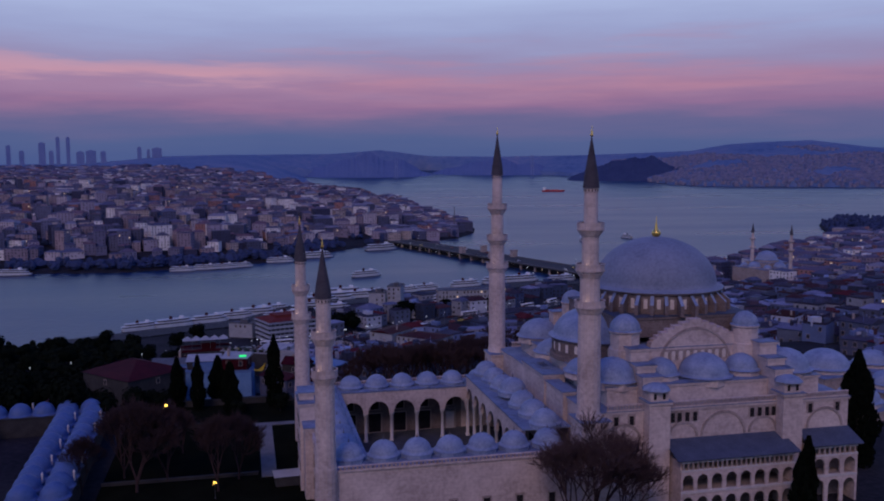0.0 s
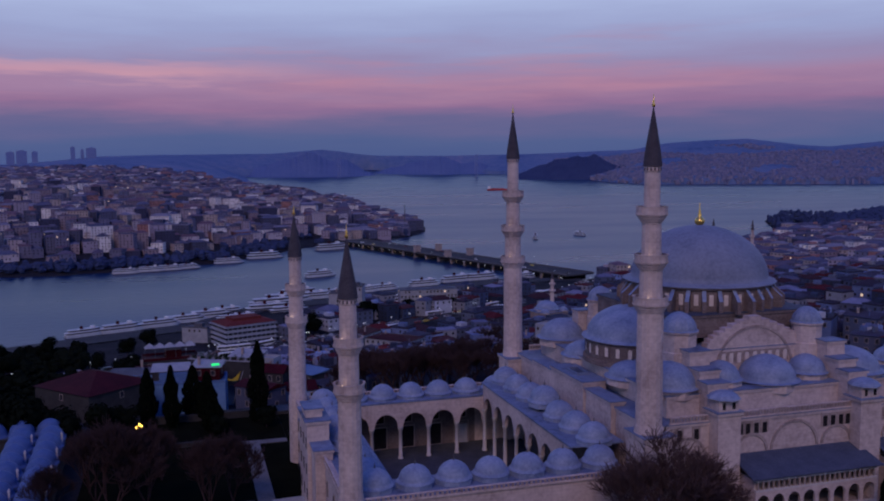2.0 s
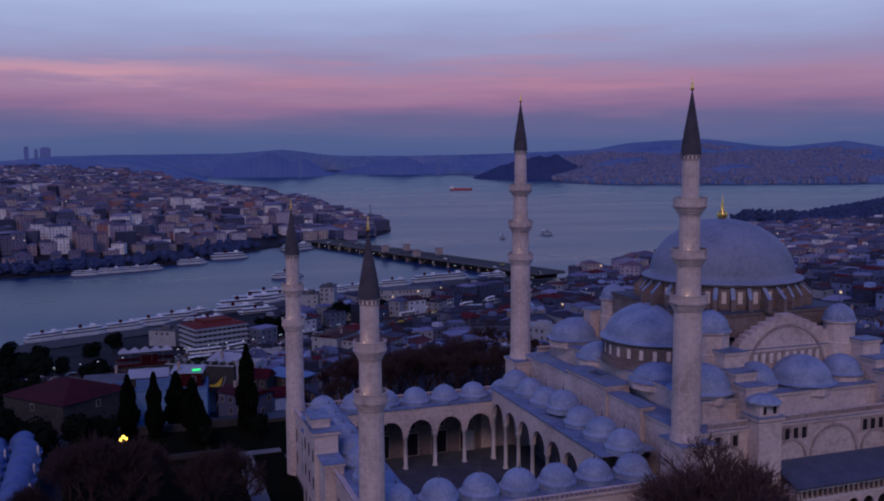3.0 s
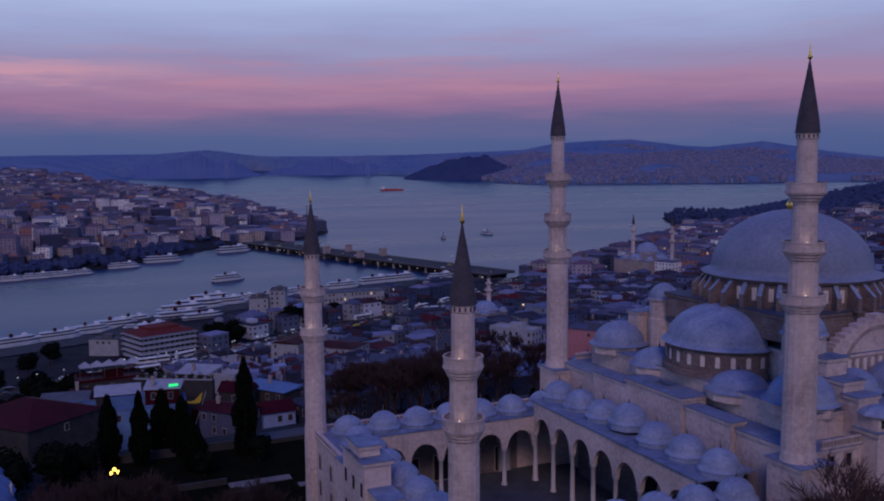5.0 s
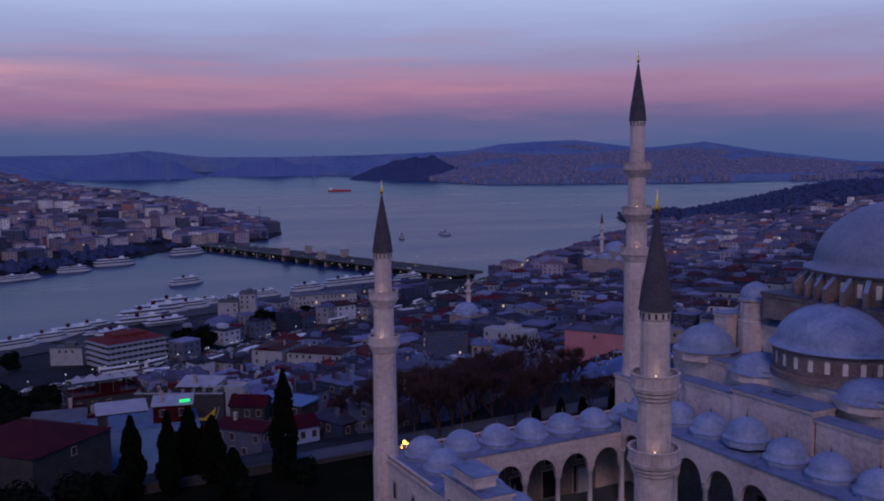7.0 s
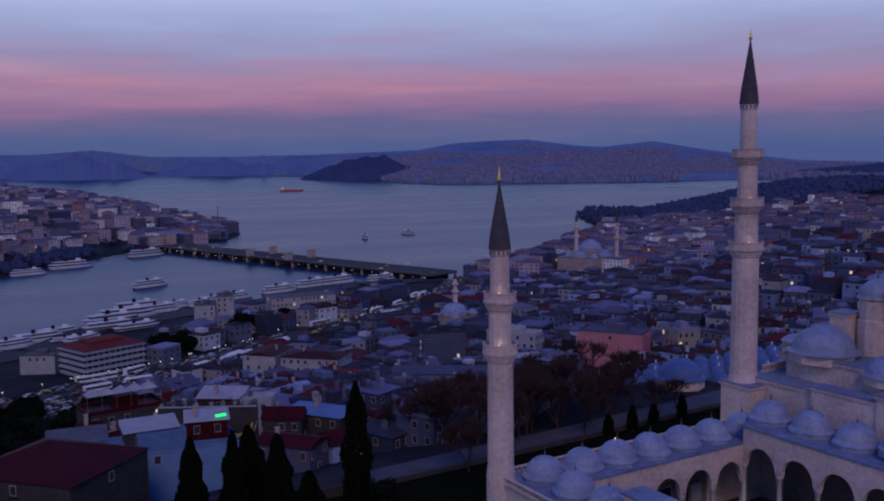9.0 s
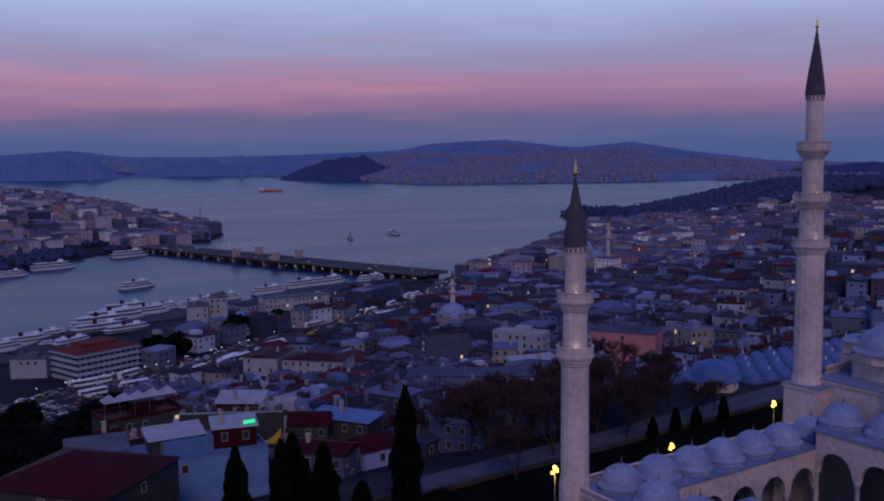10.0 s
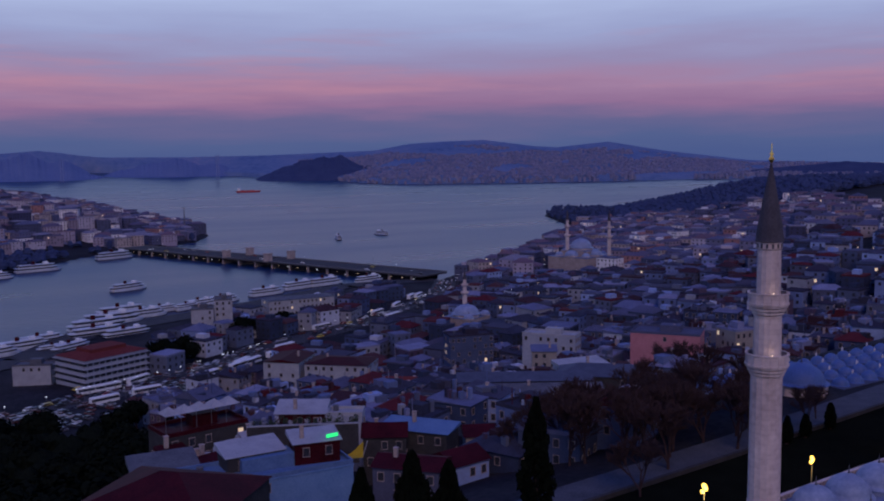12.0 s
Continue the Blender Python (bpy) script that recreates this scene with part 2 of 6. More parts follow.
WATER = make_water()
HOUSE_COL = [(0.149, 0.168, 0.278), (0.081, 0.091, 0.148), (0.205, 0.232, 0.374), (0.106, 0.102, 0.148), (0.055, 0.067, 0.116), (0.137, 0.137, 0.182), (0.316, 0.365, 0.563),
             (0.106, 0.067, 0.100), (0.075, 0.087, 0.159), (0.118, 0.123, 0.178), (0.044, 0.049, 0.082), (0.137, 0.162, 0.278)]
HOUSE_COL = [(0.86 * r, 1.0 * g, 1.12 * b) for r, g, b in HOUSE_COL] + [(0.44, 0.47, 0.58), (0.27, 0.28, 0.33)]
ROOF_COL = [(0.095, 0.020, 0.028), (0.040, 0.045, 0.078), (0.092, 0.100, 0.168), (0.052, 0.026, 0.036), (0.130, 0.145, 0.250), (0.040, 0.036, 0.060), (0.077, 0.036, 0.043),
            (0.209, 0.225, 0.355), (0.042, 0.043, 0.070), (0.062, 0.063, 0.103)]
# far palettes hold the distance haze in their wall and roof colours
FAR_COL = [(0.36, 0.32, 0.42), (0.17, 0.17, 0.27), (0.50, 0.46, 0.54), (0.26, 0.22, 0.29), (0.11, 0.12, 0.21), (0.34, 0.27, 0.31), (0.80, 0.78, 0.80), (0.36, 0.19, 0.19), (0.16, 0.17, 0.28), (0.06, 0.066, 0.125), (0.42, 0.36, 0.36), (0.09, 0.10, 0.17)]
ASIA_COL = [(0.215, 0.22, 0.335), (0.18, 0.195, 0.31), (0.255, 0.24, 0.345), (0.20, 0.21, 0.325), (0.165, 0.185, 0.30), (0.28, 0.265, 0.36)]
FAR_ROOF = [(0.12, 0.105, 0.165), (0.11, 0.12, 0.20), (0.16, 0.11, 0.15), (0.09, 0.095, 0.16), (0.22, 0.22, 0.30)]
PLASTER = material("painted_plaster", [(0.72, 0.70, 0.70), (1.0, 1.0, 1.0)], 0.25, 0.85, bump=0.1, per_object=1, palette=HOUSE_COL)
ROOFING = material("roof_covering", [(0.65, 0.65, 0.65), (1.05, 1.05, 1.05)], 0.4, 0.85, bump=0.3, per_object=1, palette=ROOF_COL)
PLASTER_I = material("district_plaster", [(0.72, 0.70, 0.70), (1.0, 1.0, 1.0)], 0.12, 0.85, per_island=1, palette=HOUSE_COL)
ROOFING_I = material("district_roofing", [(0.65, 0.65, 0.65), (1.05, 1.05, 1.05)], 0.2, 0.85, per_island=1, palette=ROOF_COL)
# hazy materials get their haze from the palette
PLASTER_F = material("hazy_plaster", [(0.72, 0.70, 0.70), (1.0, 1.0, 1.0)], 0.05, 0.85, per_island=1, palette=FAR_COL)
PLASTER_A = material("hazy_far_plaster", [(0.85, 0.85, 0.85), (1.0, 1.0, 1.0)], 0.05, 0.85, per_island=1, palette=ASIA_COL)
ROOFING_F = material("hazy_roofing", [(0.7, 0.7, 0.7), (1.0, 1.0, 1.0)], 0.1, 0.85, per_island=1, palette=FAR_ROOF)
OFFWHITE = material("grimy_white_sheet", [(0.24, 0.25, 0.29), (0.36, 0.37, 0.41)], 0.4, 0.6)
DARKWALL = material("dark_rubble_wall", [(0.03, 0.03, 0.034), (0.06, 0.058, 0.062)], 0.5, 0.9, bump=0.3)
WHITE = material("white_paint", [(0.60, 0.61, 0.63), (0.80, 0.81, 0.82)], 0.4, 0.5)
REDROOF = material("red_roof_tiles", [(0.10, 0.022, 0.024), (0.16, 0.038, 0.036)], 0.5, 0.8, bump=0.3)
MAROON = material("maroon_sheet_roof", [(0.024, 0.003, 0.006), (0.062, 0.007, 0.012)], 0.3, 0.6, bump=0.2)
PINK = material("pink_plaster", [(0.36, 0.15, 0.18), (0.46, 0.20, 0.235)], 0.15, 0.85, bump=0.1)
CREAM = material("cream_plaster", [(0.21, 0.19, 0.175), (0.30, 0.27, 0.245)], 0.3, 0.85, bump=0.1)
PALE = material("pale_grey_plaster", [(0.24, 0.26, 0.32), (0.33, 0.35, 0.42)], 0.15, 0.85, bump=0.1)
GREYROOF = material("grey_sheet_roof", [(0.06, 0.065, 0.082), (0.125, 0.13, 0.155)], 0.3, 0.6, bump=0.15)
GREENROOF = material("dull_green_sheet", [(0.02, 0.05, 0.04), (0.04, 0.085, 0.065)], 0.3, 0.7, bump=0.1)
YELLOW = material("yellow_tarpaulin", [(0.34, 0.24, 0.02), (0.48, 0.34, 0.03)], 0.8, 0.7)
LIGHTBLUE = material("light_blue_paint", [(0.10, 0.20, 0.40), (0.16, 0.28, 0.50)], 0.4, 0.7, bump=0.1)
BLUEROOF = material("blue_sheet_roof", [(0.07, 0.13, 0.27), (0.12, 0.20, 0.36)], 0.3, 0.55, bump=0.1)
STEEL = material("grey_steel", [(0.10, 0.10, 0.115), (0.17, 0.17, 0.19)], 0.6, 0.5, metal=0.3)
HULLRED = material("red_hull_paint", [(0.34, 0.05, 0.06), (0.48, 0.09, 0.09)], 0.05, 0.6)
# concrete paled and blued to carry haze on the skyline
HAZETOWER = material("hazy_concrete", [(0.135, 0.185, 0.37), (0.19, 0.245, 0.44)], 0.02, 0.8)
LAMPGLOW = material("sodium_lamp", [(1, 0.6, 0.1), (1, 0.7, 0.2)], 1, 0.5, emit=((1.0, 0.58, 0.09), 4.5))
WINGLOW = material("lit_window", [(1, 0.75, 0.45), (1, 0.8, 0.5)], 1, 0.5, emit=((1.0, 0.74, 0.45), 0.5))
COLDGLOW = material("white_lamp", [(0.9, 0.95, 1), (1, 1, 1)], 1, 0.5, emit=((0.85, 0.93, 1.0), 0.9))
FLOODGLOW = material("warm_floodlight", [(1, 0.8, 0.6), (1, 0.85, 0.65)], 1, 0.5, emit=((1.0, 0.78, 0.55), 0.55))
GREENGLOW = material("green_sign", [(0.02, 0.3, 0.1), (0.03, 0.4, 0.12)], 1, 0.5, emit=((0.03, 0.85, 0.22), 1.2))

# ---------------------------------------------------------------- mesh building


class Geo:
    """Collects vertices and faces, each face with a material slot."""

    def __init__(self):
        self.v, self.f, self.m, self.s = [], [], [], []

    def quad(self, pts, slot=0, smooth=False):
        i = len(self.v)
        self.v += [tuple(p) for p in pts]
        self.f.append(tuple(range(i, i + len(pts))))
        self.m.append(slot)
        self.s.append(smooth)

    def box(self, x0, y0, z0, x1, y1, z1, slot=0, top=None, fn=None):
        i = len(self.v)
        p = [(x0, y0, z0), (x1, y0, z0), (x1, y1, z0), (x0, y1, z0), (x0, y0, z1), (x1, y0, z1), (x1, y1, z1), (x0, y1, z1)]
        self.v += [fn(*q) for q in p] if fn else p
        for k, q in enumerate(((3, 2, 1, 0), (4, 5, 6, 7), (0, 1, 5, 4), (1, 2, 6, 5), (2, 3, 7, 6), (3, 0, 4, 7))):
            self.f.append(tuple(i + a for a in q))
            self.m.append(top if (k == 1 and top is not None) else slot)
            self.s.append(False)

    def lathe(self, cx, cy, prof, n=24, a0=0.0, a1=360.0, slot=0, smooth=True, facet=0.0):
        """Revolves (radius, z) pairs about a vertical axis; facet flutes the surface."""
        full = abs(a1 - a0) >= 359.9
        k = n if full else n + 1
        i = len(self.v)
        for r, z in prof:
            for j in range(k):
                a = radians(a0 + (a1 - a0) * j / n)
                rr = r * (1 - facet * (j % 2))
                self.v.append((cx + rr * math.cos(a), cy + rr * math.sin(a), z))
        for q in range(len(prof) - 1):
            for j in range(n):
                b, c = j, (j + 1) % k
                self.f.append((i + q * k + b, i + q * k + c, i + (q + 1) * k + c, i + (q + 1) * k + b))
                self.m.append(slot)
                self.s.append(smooth)

    def tube(self, p, q, r0, r1, n=6, slot=0):
        p, q = Vector(p), Vector(q)
        d = (q - p).normalized()
        u = d.orthogonal().normalized()
        w = d.cross(u)
        i = len(self.v)
        for c, r in ((p, r0), (q, r1)):
            for j in range(n):
                a = 2 * math.pi * j / n
                self.v.append(tuple(c + r * (math.cos(a) * u + math.sin(a) * w)))
        for j in range(n):
            k = (j + 1) % n
            self.f.append((i + j, i + k, i + n + k, i + n + j))
            self.m.append(slot)
            self.s.append(True)

    def mesh(self, name, mats):
        me = bpy.data.meshes.new(name)
        me.from_pydata(self.v, [], self.f)
        for m in mats:
            me.materials.append(m)
        me.polygons.foreach_set("material_index", self.m)
        me.polygons.foreach_set("use_smooth", self.s)
        me.update()
        return me


def part(name, g, mats, parent=None, label="", at=None):
    """One mesh object under a thing or a part; g is a Geo or a ready mesh."""
    me = g if isinstance(g, bpy.types.Mesh) else g.mesh(name, mats if isinstance(mats, (list, tuple)) else [mats])
    ob = new(name, me)
    if parent:
        ob.parent = parent
    if at is not None:
        ob.matrix_basis = at
    if label:
        tagged(ob, label)
    return ob


def thing(name, label, category, group="", kind="", at=None):
    ob = new(name)
    ob.empty_display_size = 0.5
    if at is not None:
        ob.matrix_basis = at
    return tagged(ob, label, category, group, kind)


def dome_profile(r, z0, h, n=9, point=0.06):
    """A slightly pointed lead dome from its rim to its crown."""
    out = []
    for i in range(n + 1):
        a = math.pi / 2 * i / n
        out.append((max(0.001, r * math.cos(a)), z0 + h * math.sin(a) * (1 - point) + h * point * (i / n) ** 3))
    return out


def finial(g, x, y, z, s=1.0):
    g.lathe(x, y, [(0.0, z - 0.2 * s), (0.16 * s, z), (0.34 * s, z + 0.35 * s), (0.12 * s, z + 0.7 * s), (0.22 * s, z + 0.95 * s), (0.07 * s, z + 1.2 * s), (0.05 * s, z + 2.0 * s), (0.0, z + 2.2 * s)], 8)


def along_x(y, out=-1):
    """Maps (along, outward, height) onto a wall that runs along x; outward is -y by default."""
    return lambda u, d, z: (u, y + out * d, z)


def along_y(x, out=-1):
    return lambda u, d, z: (x + out * d, u, z)


def arch_bay(g, fn, u0, u1, z0, z1, r, spring, t=0.8, rise=1.15, slot=0, n=12, back=None):
    """A bay of wall with an arched opening cut through its thickness; back closes it at that depth."""
    c = (u0 + u1) / 2
    for a, b in ((u0, c - r), (c + r, u1)):
        g.box(a, -t, z0, b, 0, z1, slot, fn=fn)
    pts = [(c - r * math.cos(math.pi * i / n), spring + r * rise * math.sin(math.pi * i / n)) for i in range(n + 1)]
    for (ua, za), (ub, zb) in zip(pts, pts[1:]):
        g.quad([fn(ua, 0, za), fn(ub, 0, zb), fn(ub, 0, z1), fn(ua, 0, z1)], slot)
        g.quad([fn(ua, -t, za), fn(ua, -t, z1), fn(ub, -t, z1), fn(ub, -t, zb)], slot)
        g.quad([fn(ua, 0, za), fn(ua, -t, za), fn(ub, -t, zb), fn(ub, 0, zb)], slot)
    g.quad([fn(c - r, 0, z1), fn(c + r, 0, z1), fn(c + r, -t, z1), fn(c - r, -t, z1)], slot)
    if back is not None:
        g.quad([fn(c - r, -back, z0), fn(c + r, -back, z0), fn(c + r, -back, spring + r * rise), fn(c - r, -back, spring + r * rise)], slot)


def smooth(a, b, x):
    t = np.clip((x - a) / (b - a), 0, 1)
    return t * t * (3 - 2 * t)

# ---------------------------------------------------------------- ground, water and far shores


SEA = -50.0
NEAR_SHORE = [(-900, 250), (-400, 505), (-120, 600), (0, 655), (40, 715), (175, 762), (265, 803), (345, 790), (534, 923), (700, 1040), (863, 1200), (1000, 1420), (1142, 1558), (1320, 1500),
              (1600, 1250), (2500, 500), (3000, -900), (-900, -900)]
NORTH_SHORE = [(-2600, 900), (-700, 1080), (-250, 1006), (-135, 980), (-51, 1000), (41, 1049), (150, 1190), (217, 1241), (312, 1292), (368, 1392), (400, 1510), (402, 1663), (430, 2200), (465, 2750), (340, 2950), (345, 3200), (400, 3800),
               (470, 4400), (560, 5300), (-3000, 5300)]
HUB = (-30.0, 70.0)
AZ = [-90, -14, -9, -4.4, -1, 2.4, 6, 7.6, 9.0, 10.1, 11.3, 12.5, 17, 18.6, 22, 24.5, 28.7, 30.9, 33, 35.6, 38.8, 40.2, 43.4, 46.8, 51.9, 60, 90]
RIDGE = [0, 0, 0.5, 8.0, 9.4, 9.9, 10.2, 12.4, 14.4, 12.4, 9.2, 7.2, 6.5, 7, 7.6, 9, 11.5, 18.3, 20.5, 21.8, 14.2, 12.6, 17.9, 7.2, -4.2, -8.8, -9]
COAST_AZ = [-90, 5.5, 7, 9, 11.8, 14.5, 17.5, 22, 25, 27.8, 30.5, 34.5, 41.6, 47, 53.5, 90]
COAST = [-14, -14, -13, -11, -8, -9.5, -11.8, -16, -18, -24, -26, -26, -25.5, -24, -23, -23]


def swell(r):
    """The water's far reaches lift a little, so that the strait closes within five kilometres."""
    return 74 * np.clip((r - 3000) / 1900, 0, 1) ** 2


def inside(px, py, poly):
    res = np.zeros(px.shape, bool)
    for (x0, y0), (x1, y1) in zip(poly, poly[1:] + poly[:1]):
        hit = (y0 > py) != (y1 > py)
        res ^= hit & (px < (x1 - x0) * (py - y0) / ((y1 - y0) or 1e-9) + x0)
    return res


def shore_distance(px, py, poly):
    d = np.full(px.shape, 1e9)
    for (x0, y0), (x1, y1) in zip(poly, poly[1:]):
        dx, dy = x1 - x0, y1 - y0
        t = np.clip(((px - x0) * dx + (py - y0) * dy) / (dx * dx + dy * dy), 0, 1)
        d = np.minimum(d, np.hypot(px - x0 - t * dx, py - y0 - t * dy))
    return np.where(inside(px, py, NEAR_SHORE if poly[0] == NEAR_SHORE[0] else NORTH_SHORE), d, -d)


def ground_height(x, y):
    """Height of the land, or well under the sea where there is none."""
    x, y = np.asarray(x, float), np.asarray(y, float)
    d = shore_distance(x, y, NEAR_SHORE[:-2])
    near = np.interp(d, [0, 12, 110, 200, 260, 310, 350, 400, 450], [-53, -48, -46, -39, -27, -14, -8, -4, 0])
    near = np.where(inside(x, y, NEAR_SHORE), near, -60)
    park = 15 * np.exp(-(((x - 1180) / 330) ** 2 + ((y - 1040) / 230) ** 2))
    near = np.where(d > 15, near + park * smooth(15, 200, d), near)
    near = near - np.where(d > 15, 15 * smooth(60, 150, x) * smooth(430, 300, x) * smooth(262, 345, y) * smooth(620, 470, y), 0)
    box = np.maximum(np.maximum(-130 - x, x - 135 - 60 * smooth(225, 250, y)), np.maximum(40 - y, y - 246 - 34 * smooth(55, 85, x)))
    w = smooth(45, 0, box)
    near = near * (1 - w) + 0.0 * w
    e = shore_distance(x, y, NORTH_SHORE[:-1])
    north = np.interp(e, [0, 10, 70, 300, 700, 1200, 2400], [-53, -48, -46, -18, 10, 22, 30])
    north = np.where(inside(x, y, NORTH_SHORE), north, -60)
    h = np.maximum(near, north)
    r, az = np.hypot(x - HUB[0], y - HUB[1]), np.degrees(np.arctan2(x - HUB[0], y - HUB[1]))
    top = 60 + np.interp(az, AZ, RIDGE) / 1000 * 4880
    coast = np.interp(az, COAST_AZ, COAST) / 1000
    slope = (SEA + swell(r) - 58) / r
    start = np.interp(az, [-14, 4, 7, 9], [3300, 3300, 4400, 4600])
    far = np.where(slope > coast, 1.0, 0.0)
    # where the coast lies, found along the ray by its depression
    rs = np.linspace(3000, 4880, 200)
    sl = (SEA + swell(rs) - 58) / rs
    r0 = np.interp(coast, sl, rs)
    r0 = np.maximum(r0, 3050)
    k = np.clip((r - r0) / (4880 - r0), 0, 1)
    low = SEA + swell(r0) + 2
    asia = low + (top - low) * (0.12 * smooth(0, 0.03, k) + 0.88 * k ** 1.15)
    h = np.where(far > 0, np.maximum(h, asia), h)
    back = smooth(2600, 4880, r) * smooth(20, 600, e)
    h = np.where((az <= 9) & (h > -55), h * (1 - back) + top * back, h)
    return h


def polar_sheet(name, fn, azs, rs, mats, pick=None):
    a, r = np.meshgrid(np.radians(azs), rs)
    x, y = HUB[0] + r * np.sin(a), HUB[1] + r * np.cos(a)
    z = fn(x, y)
    nr, na = a.shape
    v = np.stack([x.ravel(), y.ravel(), z.ravel()], 1)
    i = np.arange(nr * na).reshape(nr, na)
    f = np.stack([i[:-1, :-1].ravel(), i[:-1, 1:].ravel(), i[1:, 1:].ravel(), i[1:, :-1].ravel()], 1)[:, ::-1]
    if pick is not None:
        keep = pick(z[:-1, :-1], z[1:, 1:]).ravel()
        f = f[keep]
    me = bpy.data.meshes.new(name)
    me.from_pydata(v.tolist(), [], f.tolist())
    for m in mats:
        me.materials.append(m)
    me.polygons.foreach_set("use_smooth", [True] * len(f))
    if len(mats) > 1:
        # past 2400 m the haze-tinted hill colour takes over
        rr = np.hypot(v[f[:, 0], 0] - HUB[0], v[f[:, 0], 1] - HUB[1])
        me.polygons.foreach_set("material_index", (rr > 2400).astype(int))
    me.update()
    return new(name, me)


azs = np.concatenate([np.linspace(-180, -24, 40), np.linspace(-23, 72, 330), np.linspace(74, 180, 28)])
rs = np.concatenate([[0.5], np.geomspace(30, 2500, 240), np.linspace(2530, 4890, 80)])
ground = tagged(polar_sheet("ground", ground_height, azs, rs, [SOIL, HILL]), "dark hilly city ground reaching to far ridges blue with painted haze", "ground", kind="structure")
water = tagged(polar_sheet("water", lambda x, y: SEA + swell(np.hypot(x - HUB[0], y - HUB[1])), azs, rs, [WATER]), "calm blue grey strait and inlet at dusk", "water", kind="structure")

# ---------------------------------------------------------------- minarets


def minaret(x, y, z0, r, eave, tip, balconies, label):
    top = thing("minaret", label, "minaret", "minarets of the mosque", at=pose(x, y, 0))
    g = Geo()
    g.lathe(0, 0, [(r * 1.12, -1), (r * 1.1, z0 - 1), (r * 1.04, z0), (r, z0 + 0.3)], 32, smooth=False, facet=0.03)
    part("base", g, STONE, top)
    zs = [z0] + sorted(b - 2.4 for b in balconies) + [eave]
    for i, (a, b) in enumerate(zip(zs, zs[1:])):
        k0, k1 = r * (1 - 0.13 * i), r * (1 - 0.13 * i - 0.035)
        g = Geo()
        g.lathe(0, 0, [(k0, a), (k1, b)], 32, smooth=False, facet=0.035)
        sh = part("shaft", g, STONE, top)
        if i == len(zs) - 2:
            t = Geo()
            t.lathe(0, 0, [(k1, b - 0.9), (k1 * 1.08, b - 0.75), (k1 * 1.08, b - 0.1), (k1 * 1.2, b)], 24, smooth=False)
            part("collar", t, STONE, sh)
        if i == len(zs) - 2:
            for j in range(14):
                t = Geo()
                w = math.radians(360 / 14 * j)
                rr = k1 * 1.085
                t.box(-0.11, -0.02, b - 0.68, 0.11, 0.03, b - 0.2)
                part("tile", t, LEAD_D, sh, at=pose(rr * math.cos(w), rr * math.sin(w), 0, 0, 0, math.degrees(w) - 90))
    for i, b in enumerate(sorted(balconies)):
        k = r * (1 - 0.13 * (i + 1))
        R = r * (1.29 - 0.075 * i)
        g = Geo()
        # stalactite corbels in four stepped tiers
        prof = [(k * 1.02, b - 2.9)]
        for q in range(4):
            rr = k + (R - k) * (q + 1) / 4
            prof += [(rr - 0.02, b - 2.55 + q * 0.4), (rr, b - 2.3 + q * 0.4)]
        prof += [(R * 1.05, b - 1.12), (R * 1.05, b - 0.95), (k, b - 0.95)]
        g.lathe(0, 0, prof, 32, smooth=False, facet=0.03)
        bal = part("balcony", g, STONE, top)
        for j in range(16):
            w0, w1 = 360 / 16 * j, 360 / 16 * (j + 1)
            t = Geo()
            t.lathe(0, 0, [(R * 0.95, b - 0.95), (R, b - 0.95), (R, b + 0.05), (R * 0.95, b + 0.05)], 1, w0 + 0.8, w1 - 0.8, smooth=False)
            part("parapet_panel", t, STONE, bal)
        t = Geo()
        t.lathe(0, 0, [(R * 0.93, b + 0.03), (R * 1.03, b + 0.03), (R * 1.03, b + 0.17), (R * 0.93, b + 0.17)], 32, smooth=False)
        part("coping", t, STONE, bal)
        t = Geo()
        t.box(-0.35, -k * 0.9 - 0.05, b - 0.95, 0.35, -k * 0.85, b + 0.95)
        part("doorway", t, VOID, bal, at=pose(0, 0, 0, 0, 0, 30 + 70 * i))
        if i < 2:
            for w in (232,):
                fx, fy = (R * 0.86) * math.cos(radians(w)), (R * 0.86) * math.sin(radians(w))
                t = Geo()
                t.lathe(fx, fy, [(0.0, b + 0.14), (0.07, b + 0.16), (0.08, b + 0.26), (0.0, b + 0.29)], 8)
                part("floodlight", t, FLOODGLOW, bal, "small lit warm floodlight")
            pl = new("balcony_light", bpy.data.lights.new("balcony_light", "POINT"))
            pl.data.energy, pl.data.color, pl.data.shadow_soft_size = 4.5, (1.0, 0.72, 0.5), 0.2
            pl.location = (x + R * 0.9 * math.cos(radians(232)), y + R * 0.9 * math.sin(radians(232)), b + 0.45)
    k = r * (1 - 0.13 * len(balconies))
    g = Geo()
    g.lathe(0, 0, [(k * 0.9, eave - 0.05), (k * 1.17, eave), (k * 1.13, eave + 0.25), (k * 0.98, eave + (tip - eave) * 0.22), (0.13, tip - 0.4), (0.05, tip)], 16, smooth=False)
    sp = part("spire", g, LEAD_D, top, "conical dark lead-covered spire")
    g = Geo()
    finial(g, 0, 0, tip - 0.1, 0.95)
    part("finial", g, GOLD, sp, "gilded finial")
    return top


TALL, SHORT = "tall slender limestone minaret with three balconies", "shorter limestone minaret with two balconies"
minaret(12.7, 150.9, 14, 1.75, 43.0, 51.6, [30.6, 37.3], SHORT)
minaret(12.5, 209.9, 14, 1.75, 43.0, 51.6, [30.6, 37.3], SHORT)
minaret(60.95, 211.9, 19.8, 2.1, 62.6, 72.5, [41.0, 47.9, 55.5], TALL)
minaret(61.2, 151.6, 19.8, 2.15, 61.2, 70.4, [40.6, 47.3, 54.8], TALL)

# ---------------------------------------------------------------- the prayer hall
CX, CY = 88.4, 181.0
